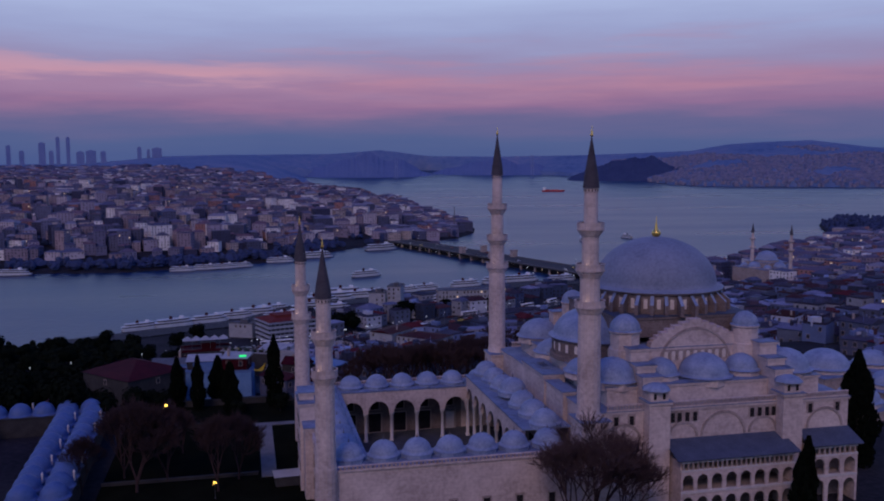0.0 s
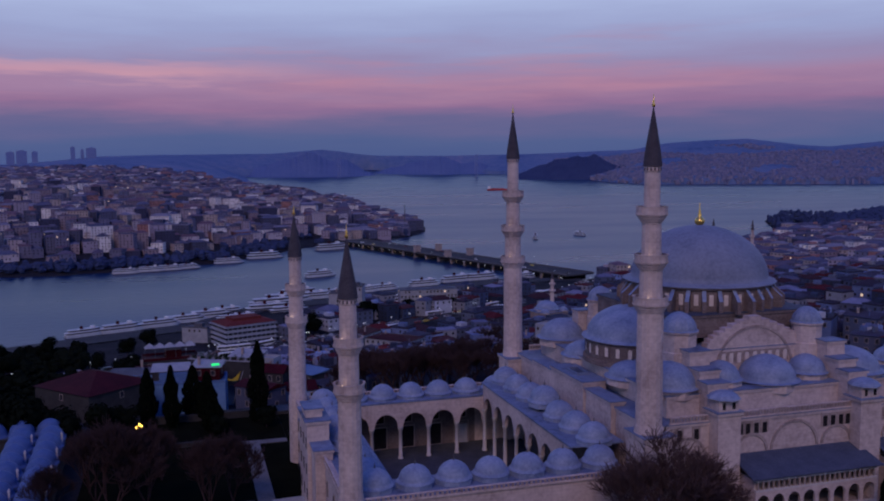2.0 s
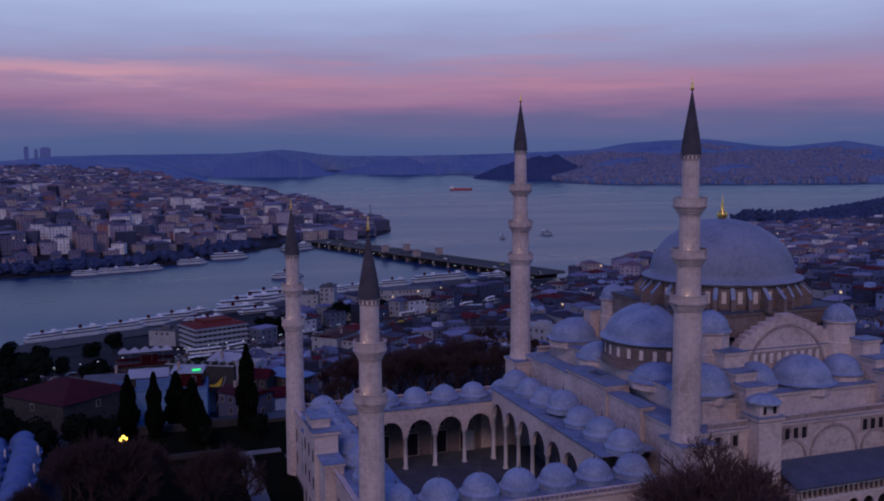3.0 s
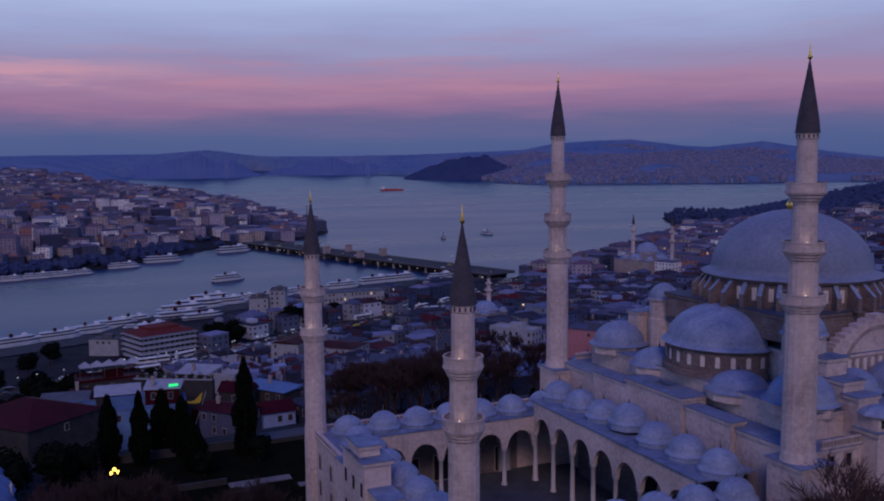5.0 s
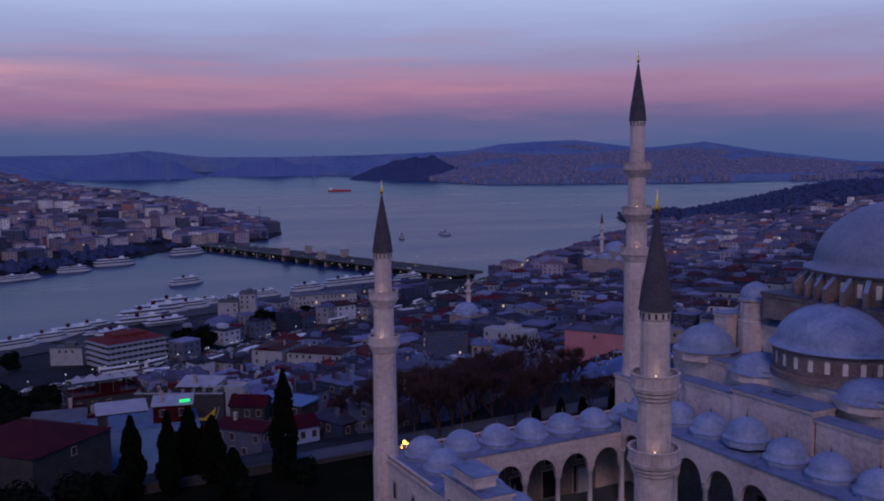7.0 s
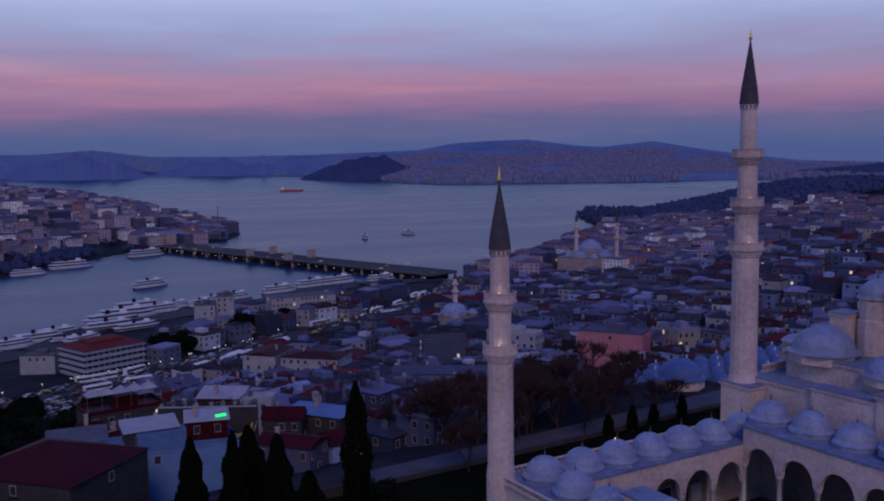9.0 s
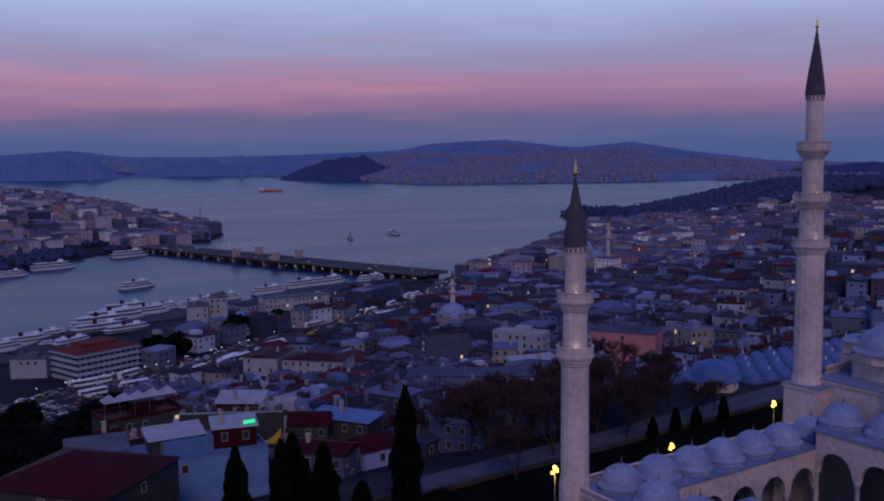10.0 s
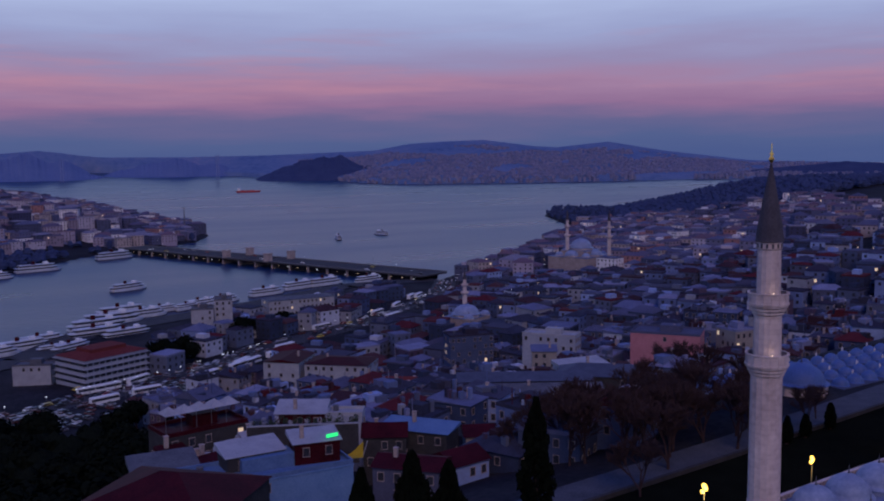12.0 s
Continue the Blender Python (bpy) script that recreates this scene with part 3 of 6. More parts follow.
mosque = thing("mosque", "great limestone mosque with blue grey lead domes and half domes", "mosque")


def lead_dome(parent, x, y, z, r, h, drum=1.2, fin=0.8, n=28, a0=0.0, a1=360.0, sides=8, name="dome"):
    """A lead dome on a low polygonal stone drum, with its lead skirt and finial."""
    g = Geo()
    g.lathe(x, y, [(r * 1.1, z - drum), (r * 1.1, z - 0.25), (r * 1.16, z - 0.2), (r * 1.16, z - 0.05)], sides if a1 - a0 > 359 else sides * 2, a0, a1, smooth=False)
    part("drum", g, STONE, parent)
    g = Geo()
    g.lathe(x, y, [(r * 1.17, z - 0.06), (r * 1.04, z + 0.12)] + dome_profile(r, z + 0.14, h), n, a0, a1)
    d = part(name, g, LEAD, parent)
    if fin:
        g = Geo()
        finial(g, x, y, z + h, fin)
        part("finial", g, LEAD_D, d)
    return d


def wall_box(name, x0, y0, z0, x1, y1, z1, parent=mosque, roof=LEAD_R, cornice=0.25, mat=STONE):
    """A block of masonry with a projecting cornice and a lead covering."""
    g = Geo()
    g.box(x0, y0, z0, x1, y1, z1)
    if cornice:
        g.box(x0 - cornice, y0 - cornice, z1 - 0.45, x1 + cornice, y1 + cornice, z1)
    w = part(name, g, mat, parent)
    if roof:
        g = Geo()
        g.box(x0 - cornice - 0.1, y0 - cornice - 0.1, z1 + 0.004, x1 + cornice + 0.1, y1 + cornice + 0.1, z1 + 0.14)
        part("roof", g, roof, w)
    return w


# tiers of the hall, stepping in as they rise
wall_box("hall_body", 61.5, 151, 0, 115.5, 211, 19.6)
wall_box("upper_tier", 66, 154.3, 19.74, 111, 207.7, 23.4)
wall_box("core", CX - 13.2, CY - 18.4, 23.5, CX + 12.0, CY + 18.4, 28.6)
# plinth colour darkened for the shade behind the gables
wall_box("dome_plinth", CX - 14.6, CY - 14.6, 30.1, CX + 14.6, CY + 14.6, 34.2, roof=SLATE, mat=SHADESTONE)

# stepped gables with their great blind arches, one to each side
for side in (-1, 1):
    fn = along_x(CY + side * 18.5, side)
    g = Geo()
    g.box(CX - 9.6, -0.9, 23.4, CX + 9.6, 0, 28.6, fn=fn)
    steps = []
    for i in range(9):
        a = math.pi / 2 * i / 9
        w = 10.3 * math.cos(a)
        z = 28.6 + 0.62 * i
        s = Geo()
        s.box(CX - w + 0.5, -1.8, z + 0.004, CX + w - 0.5, 0.02, z + 0.62, fn=fn)
        steps.append(s)
    t = part("gable", g, STONE, mosque)
    for s in steps:
        part("step", s, STONE, t)
    g = Geo()
    n = 24
    for i in range(n):
        p = []
        for rr, dd in ((7.7, 0.0), (8.15, 0.0), (8.15, 0.22), (7.7, 0.22)):
            for j in (i, i + 1):
                a = math.pi * j / n
                p.append(fn(CX - rr * math.cos(a), dd, 24.2 + rr * 1.04 * math.sin(a)))
        g.quad([p[0], p[1], p[3], p[2]])
        g.quad([p[6], p[4], p[5], p[7]])
        g.quad([p[2], p[3], p[5], p[4]])
        g.quad([p[1], p[0], p[6], p[7]])
    part("arch_moulding", g, STONE_D, t)
    for zz in (26.0,):
        for j in range(-4, 5):
            g = Geo()
            u = CX + j * 1.6
            arch_bay(g, fn, u - 0.75, u + 0.75, zz, zz + 2.3, 0.5, zz + 1.3, t=0.12, n=6)
            g2 = part("window", g, [STONE_D], t, at=pose(0, side * 0.14, 0))
            g = Geo()
            g.box(u - 0.36, 0.02, zz, u + 0.36, 0.05, zz + 1.8, fn=fn)
            part("pane", g, PLASTERPANE, g2)

# great dome: ringed by windows between stubby buttresses
g = Geo()
g.lathe(CX, CY, [(14.4, 34.0), (14.4, 34.3), (13.7, 34.35), (13.7, 38.2), (14.3, 38.35), (14.3, 38.7), (13.0, 38.7)], 64, smooth=False)
# shade under the great dome put into the drum's darker stone
drum = part("drum", g, SHADESTONE, mosque, "window-ringed stone drum under the great dome")
for j in range(32):
    a = 360 / 32 * j
    g = Geo()
    g.box(-0.55, 13.55, 34.1, 0.55, 13.78, 37.9)
    arch_bay(g, along_x(13.8, 1), -0.95, 0.95, 35.2, 38.1, 0.46, 37.0, t=0.12, n=6)
    w = part("window", g, [SHADESTONE], drum, at=Matrix.Translation((CX, CY, 0)) @ pose(0, 0, 0, 0, 0, a))
    g = Geo()
    g.box(-0.4, 13.75, 35.4, 0.4, 13.82, 37.45)
    part("pane", g, PLASTERPANE, w)
for j in range(32):
    g = Geo()
    a = 360 / 32 * (j + 0.5)
    deep = 1.6 if j % 4 in (1, 2) else 2.4
    i0 = len(g.v)
    w = 0.36
    poly = [(13.5, 34.1), (13.7 + deep, 34.1), (13.7 + deep, 36.4), (14.0, 38.3), (13.5, 38.3)]
    for s in (-w, w):
        g.v += [(s, y, z) for y, z in poly]
    g.f += [(0, 1, 2, 3, 4), (9, 8, 7, 6, 5)] + [(q, q + 5, (q + 1) % 5 + 5, (q + 1) % 5) for q in range(5)]
    g.m += [0, 0, 0, 0, 1, 1, 0]
    g.s += [False] * 7
    part("buttress", g, [SHADESTONE, LEAD], drum, at=Matrix.Translation((CX, CY, 0)) @ pose(0, 0, 0, 0, 0, a))
g = Geo()
g.lathe(CX, CY, [(14.6, 38.72), (14.5, 38.9), (13.5, 39.25)] + dome_profile(13.1, 39.25, 10.2, 16, 0.02), 72)
great = part("great_dome", g, LEAD_G, mosque, "great grey weathered lead dome")
g = Geo()
g.lathe(CX, CY, [(0.0, 49.3), (0.75, 49.5), (1.05, 50.1), (0.75, 50.7), (0.28, 51.0), (0.42, 51.35), (0.18, 51.7), (0.26, 52.0), (0.10, 52.4), (0.08, 53.6), (0, 53.9)], 16)
part("finial", g, GOLD, great, "gilded bulbous finial")

# half domes over the entrance end and the far end
for side in (-1, 1):
    hx = CX + side * 13.6
    a0, a1 = (90, 270) if side < 0 else (-90, 90)
    g = Geo()
    g.lathe(hx, CY, [(10.2, 23.5), (10.2, 24.4), (9.7, 24.5), (9.7, 27.7), (10.2, 27.85), (10.2, 28.1), (9.2, 28.1)], 36, a0, a1, smooth=False)
    # half drum in the same shade-dark stone
    hd = part("half_drum", g, SHADESTONE, mosque)
    for j in range(13):
        a = a0 + 180 / 13 * (j + 0.5)
        g = Geo()
        arch_bay(g, along_x(9.8, 1), -0.8, 0.8, 25.3, 27.7, 0.42, 26.75, t=0.12, n=6)
        w = part("window", g, [SHADESTONE], hd, at=Matrix.Translation((hx, CY, 0)) @ pose(0, 0, 0, 0, 0, a - 90))
        g = Geo()
        g.box(-0.36, 9.7, 25.4, 0.36, 9.76, 27.15)
        part("pane", g, PLASTERPANE, w)
    g = Geo()
    g.lathe(hx, CY, [(10.5, 28.12), (10.4, 28.25), (9.6, 28.5)] + dome_profile(9.5, 28.5, 5.9, 12, 0.0), 40, a0, a1)
    part("half_dome", g, LEAD, mosque, "lead half dome")
    for s2 in (-1, 1):
        ex, ey = CX + side * 19.6, CY + s2 * 9.8
        lead_dome(mosque, ex, ey, 22.9, 4.4, 2.7, drum=1.4, fin=0.6, name="exedra_dome", sides=12)

# corner weight towers with fluted caps
for sx in (-1, 1):
    for sy in (-1, 1):
        near = sx < 0 and sy < 0
        x, y, k = CX + (-15.2 if near else 11.2 if sx > 0 else -12.3), CY + sy * 18.2, 1.0 if near else 0.86
        g = Geo()
        g.lathe(x, y, [(3.3 * k, 23.4), (3.3 * k, 28.9), (3.05 * k, 29.1), (3.05 * k, 32.1), (3.4 * k, 32.3), (3.4 * k, 32.6)], 8 if sx * sy > 0 else 12, smooth=False)
        t = part("weight_tower", g, STONE, mosque)
        g = Geo()
        g.lathe(x, y, [(3.45 * k, 32.61), (3.1 * k, 32.8)] + dome_profile(3.05 * k, 32.8, 3.1 * k, 9, 0.1), 32, smooth=False, facet=0.04)
        c = part("cap", g, LEAD, t, "fluted lead cap")
        g = Geo()
        finial(g, x, y, 32.7 + 3.1 * k, 0.6)
        part("finial", g, LEAD_D, c)

# stepped buttress blocks that lead down from the towers
for sx in (-1, 1):
    for sy in (-1, 1):
        bx = CX + (13.2 if sx > 0 else -14.4)
        for k, (d0, d1, z) in enumerate(((20.6, 23.6, 29.8), (23.6, 26.6, 27.2), (26.6, 29.2, 25.6))):
            y0, y1 = sorted((CY + sy * d0, CY + sy * d1))
            wall_box("buttress_step", bx - 1.9, y0, 19.7, bx + 1.9, y1, z, cornice=0.2)
        y0, y1 = sorted((CY + sy * 29.0, CY + sy * 32.6))
        w = wall_box("buttress", bx - 2.1, y0, 0, bx + 2.1, y1, 21.6, cornice=0.3)
        g = Geo()
        g.box(bx - 1.8, min(y0, y1) + 0.3, 21.7, bx + 1.8, max(y0, y1) - 0.1, 23.7)
        tb = part("turret", g, STONE, w)
        g = Geo()
        g.lathe(bx, (y0 + y1) / 2, [(2.75, 23.7), (2.6, 23.95), (2.2, 24.3), (1.2, 24.75), (0.01, 24.95)], 8, smooth=False)
        part("cap", g, LEAD, tb)
        for du in (-0.9, 0.9):
            g = Geo()
            fy = min(y0, y1) + 0.28 if sy < 0 else max(y0, y1) - 0.08
            g.box(bx + du - 0.28, fy - 0.04, 22.1, bx + du + 0.28, fy + 0.02, 23.2)
            part("window", g, VOID, tb)

# aisle domes: large and small by turns
for sy in (-1, 1):
    y = CY + sy * 22.2
    for dx, r, h, z in ((-19.4, 4.7, 3.9, 24.2), (-9.3, 3.25, 2.9, 24.6), (0, 4.9, 4.1, 23.9), (8.2, 3.25, 2.9, 24.6), (18.0, 4.7, 3.9, 24.2)):
        lead_dome(mosque, CX + dx, y, z, r, h, drum=1.6, fin=0, n=32)

# raised blocks over the entrance wall
wall_box("parapet_block", 60.2, 173.8, 0, 64.8, 188.4, 21.6, cornice=0.25)
g = Geo()
for q in ((61.2, 178.6, 63.8, 178.9), (61.2, 183.3, 63.8, 183.6), (61.2, 178.9, 61.5, 183.3), (63.5, 178.9, 63.8, 183.3)):
    g.box(q[0], q[1], 21.74, q[2], q[3], 22.15)
# well floor in darker lead, its shaded depth given by colour
g.box(61.5, 178.9, 21.74, 63.5, 183.3, 21.8, 1)
part("roof_well", g, [LEAD_R, SLATE], mosque)
wall_box("parapet_step", 60.6, 163.5, 0, 63.2, 173.5, 19.9 + 0.6, cornice=0.2)
wall_box("parapet_step", 60.6, 188.7, 0, 63.2, 199, 19.9 + 0.6, cornice=0.2)
wall_box("minaret_block", 58.9, 148.6, 0, 64.2, 154.6, 18.6, cornice=0.25)
wall_box("minaret_block", 58.5, 208.3, 0, 63.6, 214.2, 18.6, cornice=0.25)

# side walls: windows in groups, blind arches, pierced parapet
for sy in (-1, 1):
    fn = along_x(CY + sy * 30.0, sy)
    for u0, u1 in ((64.5, 71.6), (76.6, 100.2), (105.0, 115.3)):
        k = int((u1 - u0) / 0.55)
        for j in range(k):
            g = Geo()
            u = u0 + (u1 - u0) * (j + 0.5) / k
            g.box(u - 0.17, 0.0, 20.0, u + 0.17, 0.22, 20.75, fn=fn)
            part("baluster", g, STONE_D, mosque)
        g = Geo()
        g.box(u0, 0.0, 20.75, u1, 0.3, 20.95, fn=fn)
        g.box(u0, 0.0, 19.75, u1, 0.35, 19.98, fn=fn)
        part("parapet_rail", g, STONE, mosque)
    for u in (77.8, 79.2, 80.8, 82.4, 94.4, 96.0, 97.6, 99.0, 107.0, 113.0, 66.4, 69.5):
        g = Geo()
        arch_bay(g, fn, u - 0.75, u + 0.75, 16.9, 19.2, 0.42, 18.2, t=0.14, n=6)
        w = part("window", g, STONE_D, mosque, at=pose(0, sy * 0.15, 0))
        g = Geo()
        g.box(u - 0.42, 0.0, 16.9, u + 0.42, 0.04, 18.65, fn=fn)
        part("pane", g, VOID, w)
    for u, rr in ((88.4, 4.3), (80.0, 2.7), (96.8, 2.7), (68.0, 3.0), (110.3, 3.6)):
        g = Geo()
        n = 16
        for i in range(n):
            p = []
            for r2, dd in ((rr, 0.0), (rr + 0.45, 0.0), (rr + 0.45, 0.2), (rr, 0.2)):
                for j in (i, i + 1):
                    a = math.pi * j / n
                    p.append(fn(u - r2 * math.cos(a), dd, 13.9 + r2 * math.sin(a)))
            g.quad([p[6], p[4], p[5], p[7]])
            g.quad([p[2], p[3], p[5], p[4]])
            g.quad([p[1], p[0], p[6], p[7]])
        part("blind_arch", g, STONE_D, mosque)

# side galleries under lean-to lead roofs, two storeys of arches
for sy in (-1, 1):
    fn = along_x(CY + sy * 30.05, sy)
    for u0, u1, deep in ((76.7, 100.1, 6.0), (105.0, 115.0, 4.0)):
        gal = thing("gallery", "two-storey arcaded side gallery under a sloping lead roof", "gallery", "side galleries")
        g = Geo()
        g.quad([fn(u0 - 0.6, -0.02, 13.7), fn(u1 + 0.6, -0.02, 13.7), fn(u1 + 0.9, deep + 0.6, 11.6), fn(u0 - 0.9, deep + 0.6, 11.6)])
        g.quad([fn(u0 - 0.9, deep + 0.6, 11.4), fn(u1 + 0.9, deep + 0.6, 11.4), fn(u1 + 0.6, 0, 13.4), fn(u0 - 0.6, 0, 13.4)])
        g.quad([fn(u0 - 0.9, deep + 0.6, 11.6), fn(u1 + 0.9, deep + 0.6, 11.6), fn(u1 + 0.9, deep + 0.6, 11.4), fn(u0 - 0.9, deep + 0.6, 11.4)])
        part("roof", g, SLATE, gal)
        # dark panel on the hall wall imitates shade inside the gallery
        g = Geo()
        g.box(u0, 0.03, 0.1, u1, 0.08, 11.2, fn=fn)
        part("gallery_shade", g, SHADESTONE, gal)
        # floor slabs and end walls added to block light inside
        for zf in (5.25, 9.32):
            g = Geo()
            g.box(u0 + 0.02, 0.1, zf, u1 - 0.02, deep - 0.52, zf + 0.25, fn=fn)
            part("floor_slab", g, STONE_D, gal)
        for uu in (u0, u1 - 0.4):
            g = Geo()
            g.box(uu, 0.1, 0, uu + 0.4, deep - 0.46, 11.1, fn=fn)
            part("end_wall", g, STONE, gal)
        k = max(3, round((u1 - u0) / 2.9))
        fo = lambda u, d, z, fn=fn, deep=deep: fn(u, d + deep, z)
        for j in range(k):
            a, b = u0 + (u1 - u0) * j / k, u0 + (u1 - u0) * (j + 1) / k
            g = Geo()
            arch_bay(g, fo, a, b, 5.6, 9.3, (b - a) * 0.38, 7.4, t=0.45, n=10)
            part("arch", g, STONE, gal)
            g = Geo()
            arch_bay(g, fo, a, b, 0.0, 5.2, (b - a) * 0.38, 3.2, t=0.45, n=10)
            part("arch", g, STONE, gal)
            for q in range(3):
                g = Geo()
                u = a + (b - a) * (q + 0.5) / 3
                g.box(u - 0.14, -0.3, 9.6, u + 0.14, 0.0, 10.9, fn=fo)
                part("post", g, STONE_D, gal)
        g = Geo()
        g.box(u0, -0.5, 9.3, u1, 0.12, 9.6, fn=fo)
        g.box(u0, -0.5, 5.2, u1, 0.15, 5.6, fn=fo)
        g.box(u0, -0.5, 10.9, u1, 0.1, 11.1, fn=fo)
        part("floor_band", g, MARBLE, gal)

# ---------------------------------------------------------------- the forecourt
COLS = [17.2, 23.5, 29.7, 35.8, 41.9, 48.1]
ROWS_Y = [155.6 + 6.36 * i for i in range(9)]
court = tagged(part("courtyard_floor", (lambda g: (g.box(12, 151, -0.6, 61.5, 211, 0.5), g)[1])(Geo()), COURT), "grey flagstone courtyard paving", "paving", kind="structure")
dome_mesh = Geo()
dome_mesh.lathe(0, 0, [(2.95, 0.0), (2.75, 0.2), (2.6, 0.28)] + dome_profile(2.55, 0.28, 2.35, 8, 0.08), 28)
dome_mesh = dome_mesh.mesh("dome", [LEAD])
ring_mesh = Geo()
ring_mesh.lathe(0, 0, [(2.95, -0.9), (2.95, -0.12), (3.05, -0.08), (3.05, 0.0)], 8, smooth=False)
ring_mesh = ring_mesh.mesh("drum", [LEAD])
fin_mesh = Geo()
finial(fin_mesh, 0, 0, 2.55, 0.5)
fin_mesh = fin_mesh.mesh("finial", [STEEL])


def small_dome(parent, x, y, z, s=1.0):
    part("drum", ring_mesh, None, parent, at=pose(x, y, z) @ Matrix.Scale(s, 4))
    d = part("dome", dome_mesh, None, parent, at=pose(x, y, z) @ Matrix.Scale(s, 4))
    part("finial", fin_mesh, None, d)


def column(parent, x, y, z0, z1):
    g = Geo()
    g.lathe(x, y, [(0.55, z0), (0.55, z0 + 0.35), (0.4, z0 + 0.45), (0.36, z1 - 0.9), (0.42, z1 - 0.85), (0.62, z1 - 0.15), (0.62, z1)], 12)
    part("column", g, MARBLE, parent)


def portico(name_label, fn_out, fn_in, u0, u1, cuts, depth, eave, spring, wall_top, domes, inner, outer=True, slit=0.6):
    """A row of domed bays: outer wall, arcade with columns, lead roof with a dome to each bay."""
    p = thing("portico", name_label, "portico", "courtyard porticoes")
    if outer:
        g = Geo()
        g.box(u0, -0.9, -1, u1, 0, wall_top - 0.9, fn=fn_out)
        g.box(u0, -1.0, wall_top - 0.9, u1, 0.3, wall_top - 0.6, fn=fn_out)
        w = part("outer_wall", g, STONE, p)
        k = int((u1 - u0) / 0.75)
        for j in range(k):
            b = Geo()
            u = u0 + (u1 - u0) * (j + 0.5) / k
            b.box(u - 0.2, -0.1, wall_top - 0.6, u + 0.2, 0.15, wall_top - 0.05, fn=fn_out)
            part("baluster", b, STONE_D, w)
        b = Geo()
        b.box(u0, -0.2, wall_top - 0.05, u1, 0.22, wall_top + 0.1, fn=fn_out)
        part("coping", b, STONE, w)
        for row, zz in ((0, 3.2), (1, 7.6))[:1 if slit > 0.5 else 2]:
            for j in range(int((u1 - u0) / 6.2)):
                u = u0 + 5 + j * 6.2
                b = Geo()
                arch_bay(b, fn_out, u - slit - 0.3, u + slit + 0.3, zz, zz + 2.6, slit, zz + 1.7, t=0.12, n=6)
                fr = part("window", b, STONE_D, w, at=Matrix.Translation(Vector(fn_out(0, 0.13, 0)) - Vector(fn_out(0, 0, 0))))
                b = Geo()
                b.box(u - slit, 0.0, zz, u + slit, 0.03, zz + 2.2, fn=fn_out)
                part("pane", b, VOID, fr)
    for a, b in zip(cuts, cuts[1:]):
        g = Geo()
        r = (b - a) * 0.41
        arch_bay(g, fn_in, a, b, spring, eave, r, spring + 0.02, t=0.7, rise=1.12, n=14)
        part("arch", g, STONE, p)
    if outer:
        for a, b in zip(cuts, cuts[1:]):
            c = (a + b) / 2
            # dark facing over the back wall paints in the arcade's shade
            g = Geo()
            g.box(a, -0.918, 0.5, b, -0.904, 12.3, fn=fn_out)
            part("shade_panel", g, SHADESTONE, p, "stone facing darkened to imitate arcade shade")
            # bay windows, made oversize and near black to deepen the portico's shade
            for q, (w, z0, z1) in enumerate(((1.5, 0.7, 5.2), (0.95, 6.3, 9.4))):
                g = Geo()
                g.box(c - w - 0.25, -1.02, z0 - 0.25, c + w + 0.25, -0.92, z1 + 0.25, fn=fn_out)
                fr = part("window", g, STONE_D, p)
                g = Geo()
                g.box(c - w, -1.06, z0, c + w, -1.0, z1, fn=fn_out)
                part("pane", g, VOID, fr)
    for u in cuts:
        x, y, _ = fn_in(u, -0.35, 0)
        column(p, x, y, 0.5, spring)
    g = Geo()
    g.box(inner[0], inner[1], eave, inner[2], inner[3], eave + 0.25)
    part("roof", g, LEAD_R, p)
    for x, y, z, s in domes:
        small_dome(p, x, y, z, s)
    return p


Z = 13.2
portico("near courtyard portico of pointed arches under five lead domes", along_x(151.0, -1), along_x(159.3, 1), 11.8, 60, [20.4, 26.6, 32.7, 38.8, 45.0, 51.2], 8, 12.4, 7.3, 13.2,
        [(x, 155.6, Z + 0.3, 1) for x in COLS + [54.6]], (12.2, 151.2, 58, 159.4))
portico("far courtyard portico of pointed arches under lead domes", along_x(211.0, 1), along_x(203.0, -1), 11.8, 60, [20.4, 26.6, 32.7, 38.8, 45.0, 51.2], 8, 12.4, 7.3, 13.2,
        [(x, 206.6, Z, 1) for x in COLS + [54.6]], (12.2, 202.9, 58, 210.8))
portico("entrance side portico with a row of lead domes", along_y(12.0, -1), along_y(20.8, 1), 151, 211, [159.3 + 43.7 / 7 * i for i in range(8)], 8, 12.4, 7.3, 13.4,
        [(17.0, y, Z, 1) for y in ROWS_Y[1:-1]], (12.2, 159.5, 20.8, 202.8), slit=0.3)
portico("taller prayer hall portico with larger lead domes", None, along_y(50.8, -1), 151, 211, [159.3 + 43.7 / 7 * i for i in range(8)], 8, 15.0, 9.6, 16,
        [(55.6, CY + 7.05 * (i - 3), 15.9 + (0.9 if i == 3 else 0), 1.12 if i == 3 else 1.06) for i in range(7)], (50.6, 158.2, 60.4, 203.8), outer=False)

# panel darkened for portico shade, and great door under the taller portico
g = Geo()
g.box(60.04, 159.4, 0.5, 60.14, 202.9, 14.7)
part("portico_shade", g, SHADESTONE, mosque, "stone facing darkened to imitate arcade shade")
g = Geo()
g.box(59.9, 179.2, 0.5, 60.02, 182.8, 6.8)
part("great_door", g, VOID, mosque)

# gatehouse in the middle of the entrance side
gate = thing("gatehouse", "three-storey limestone gatehouse with lead roofs", "gatehouse")
wall_box("gate_wall", 9.8, 176.2, 0, 13.6, 185.8, 18.0, parent=gate, cornice=0.3)
wall_box("gate_attic", 9.9, 178.4, 18.14, 12.8, 183.6, 19.6, parent=gate, cornice=0.2)
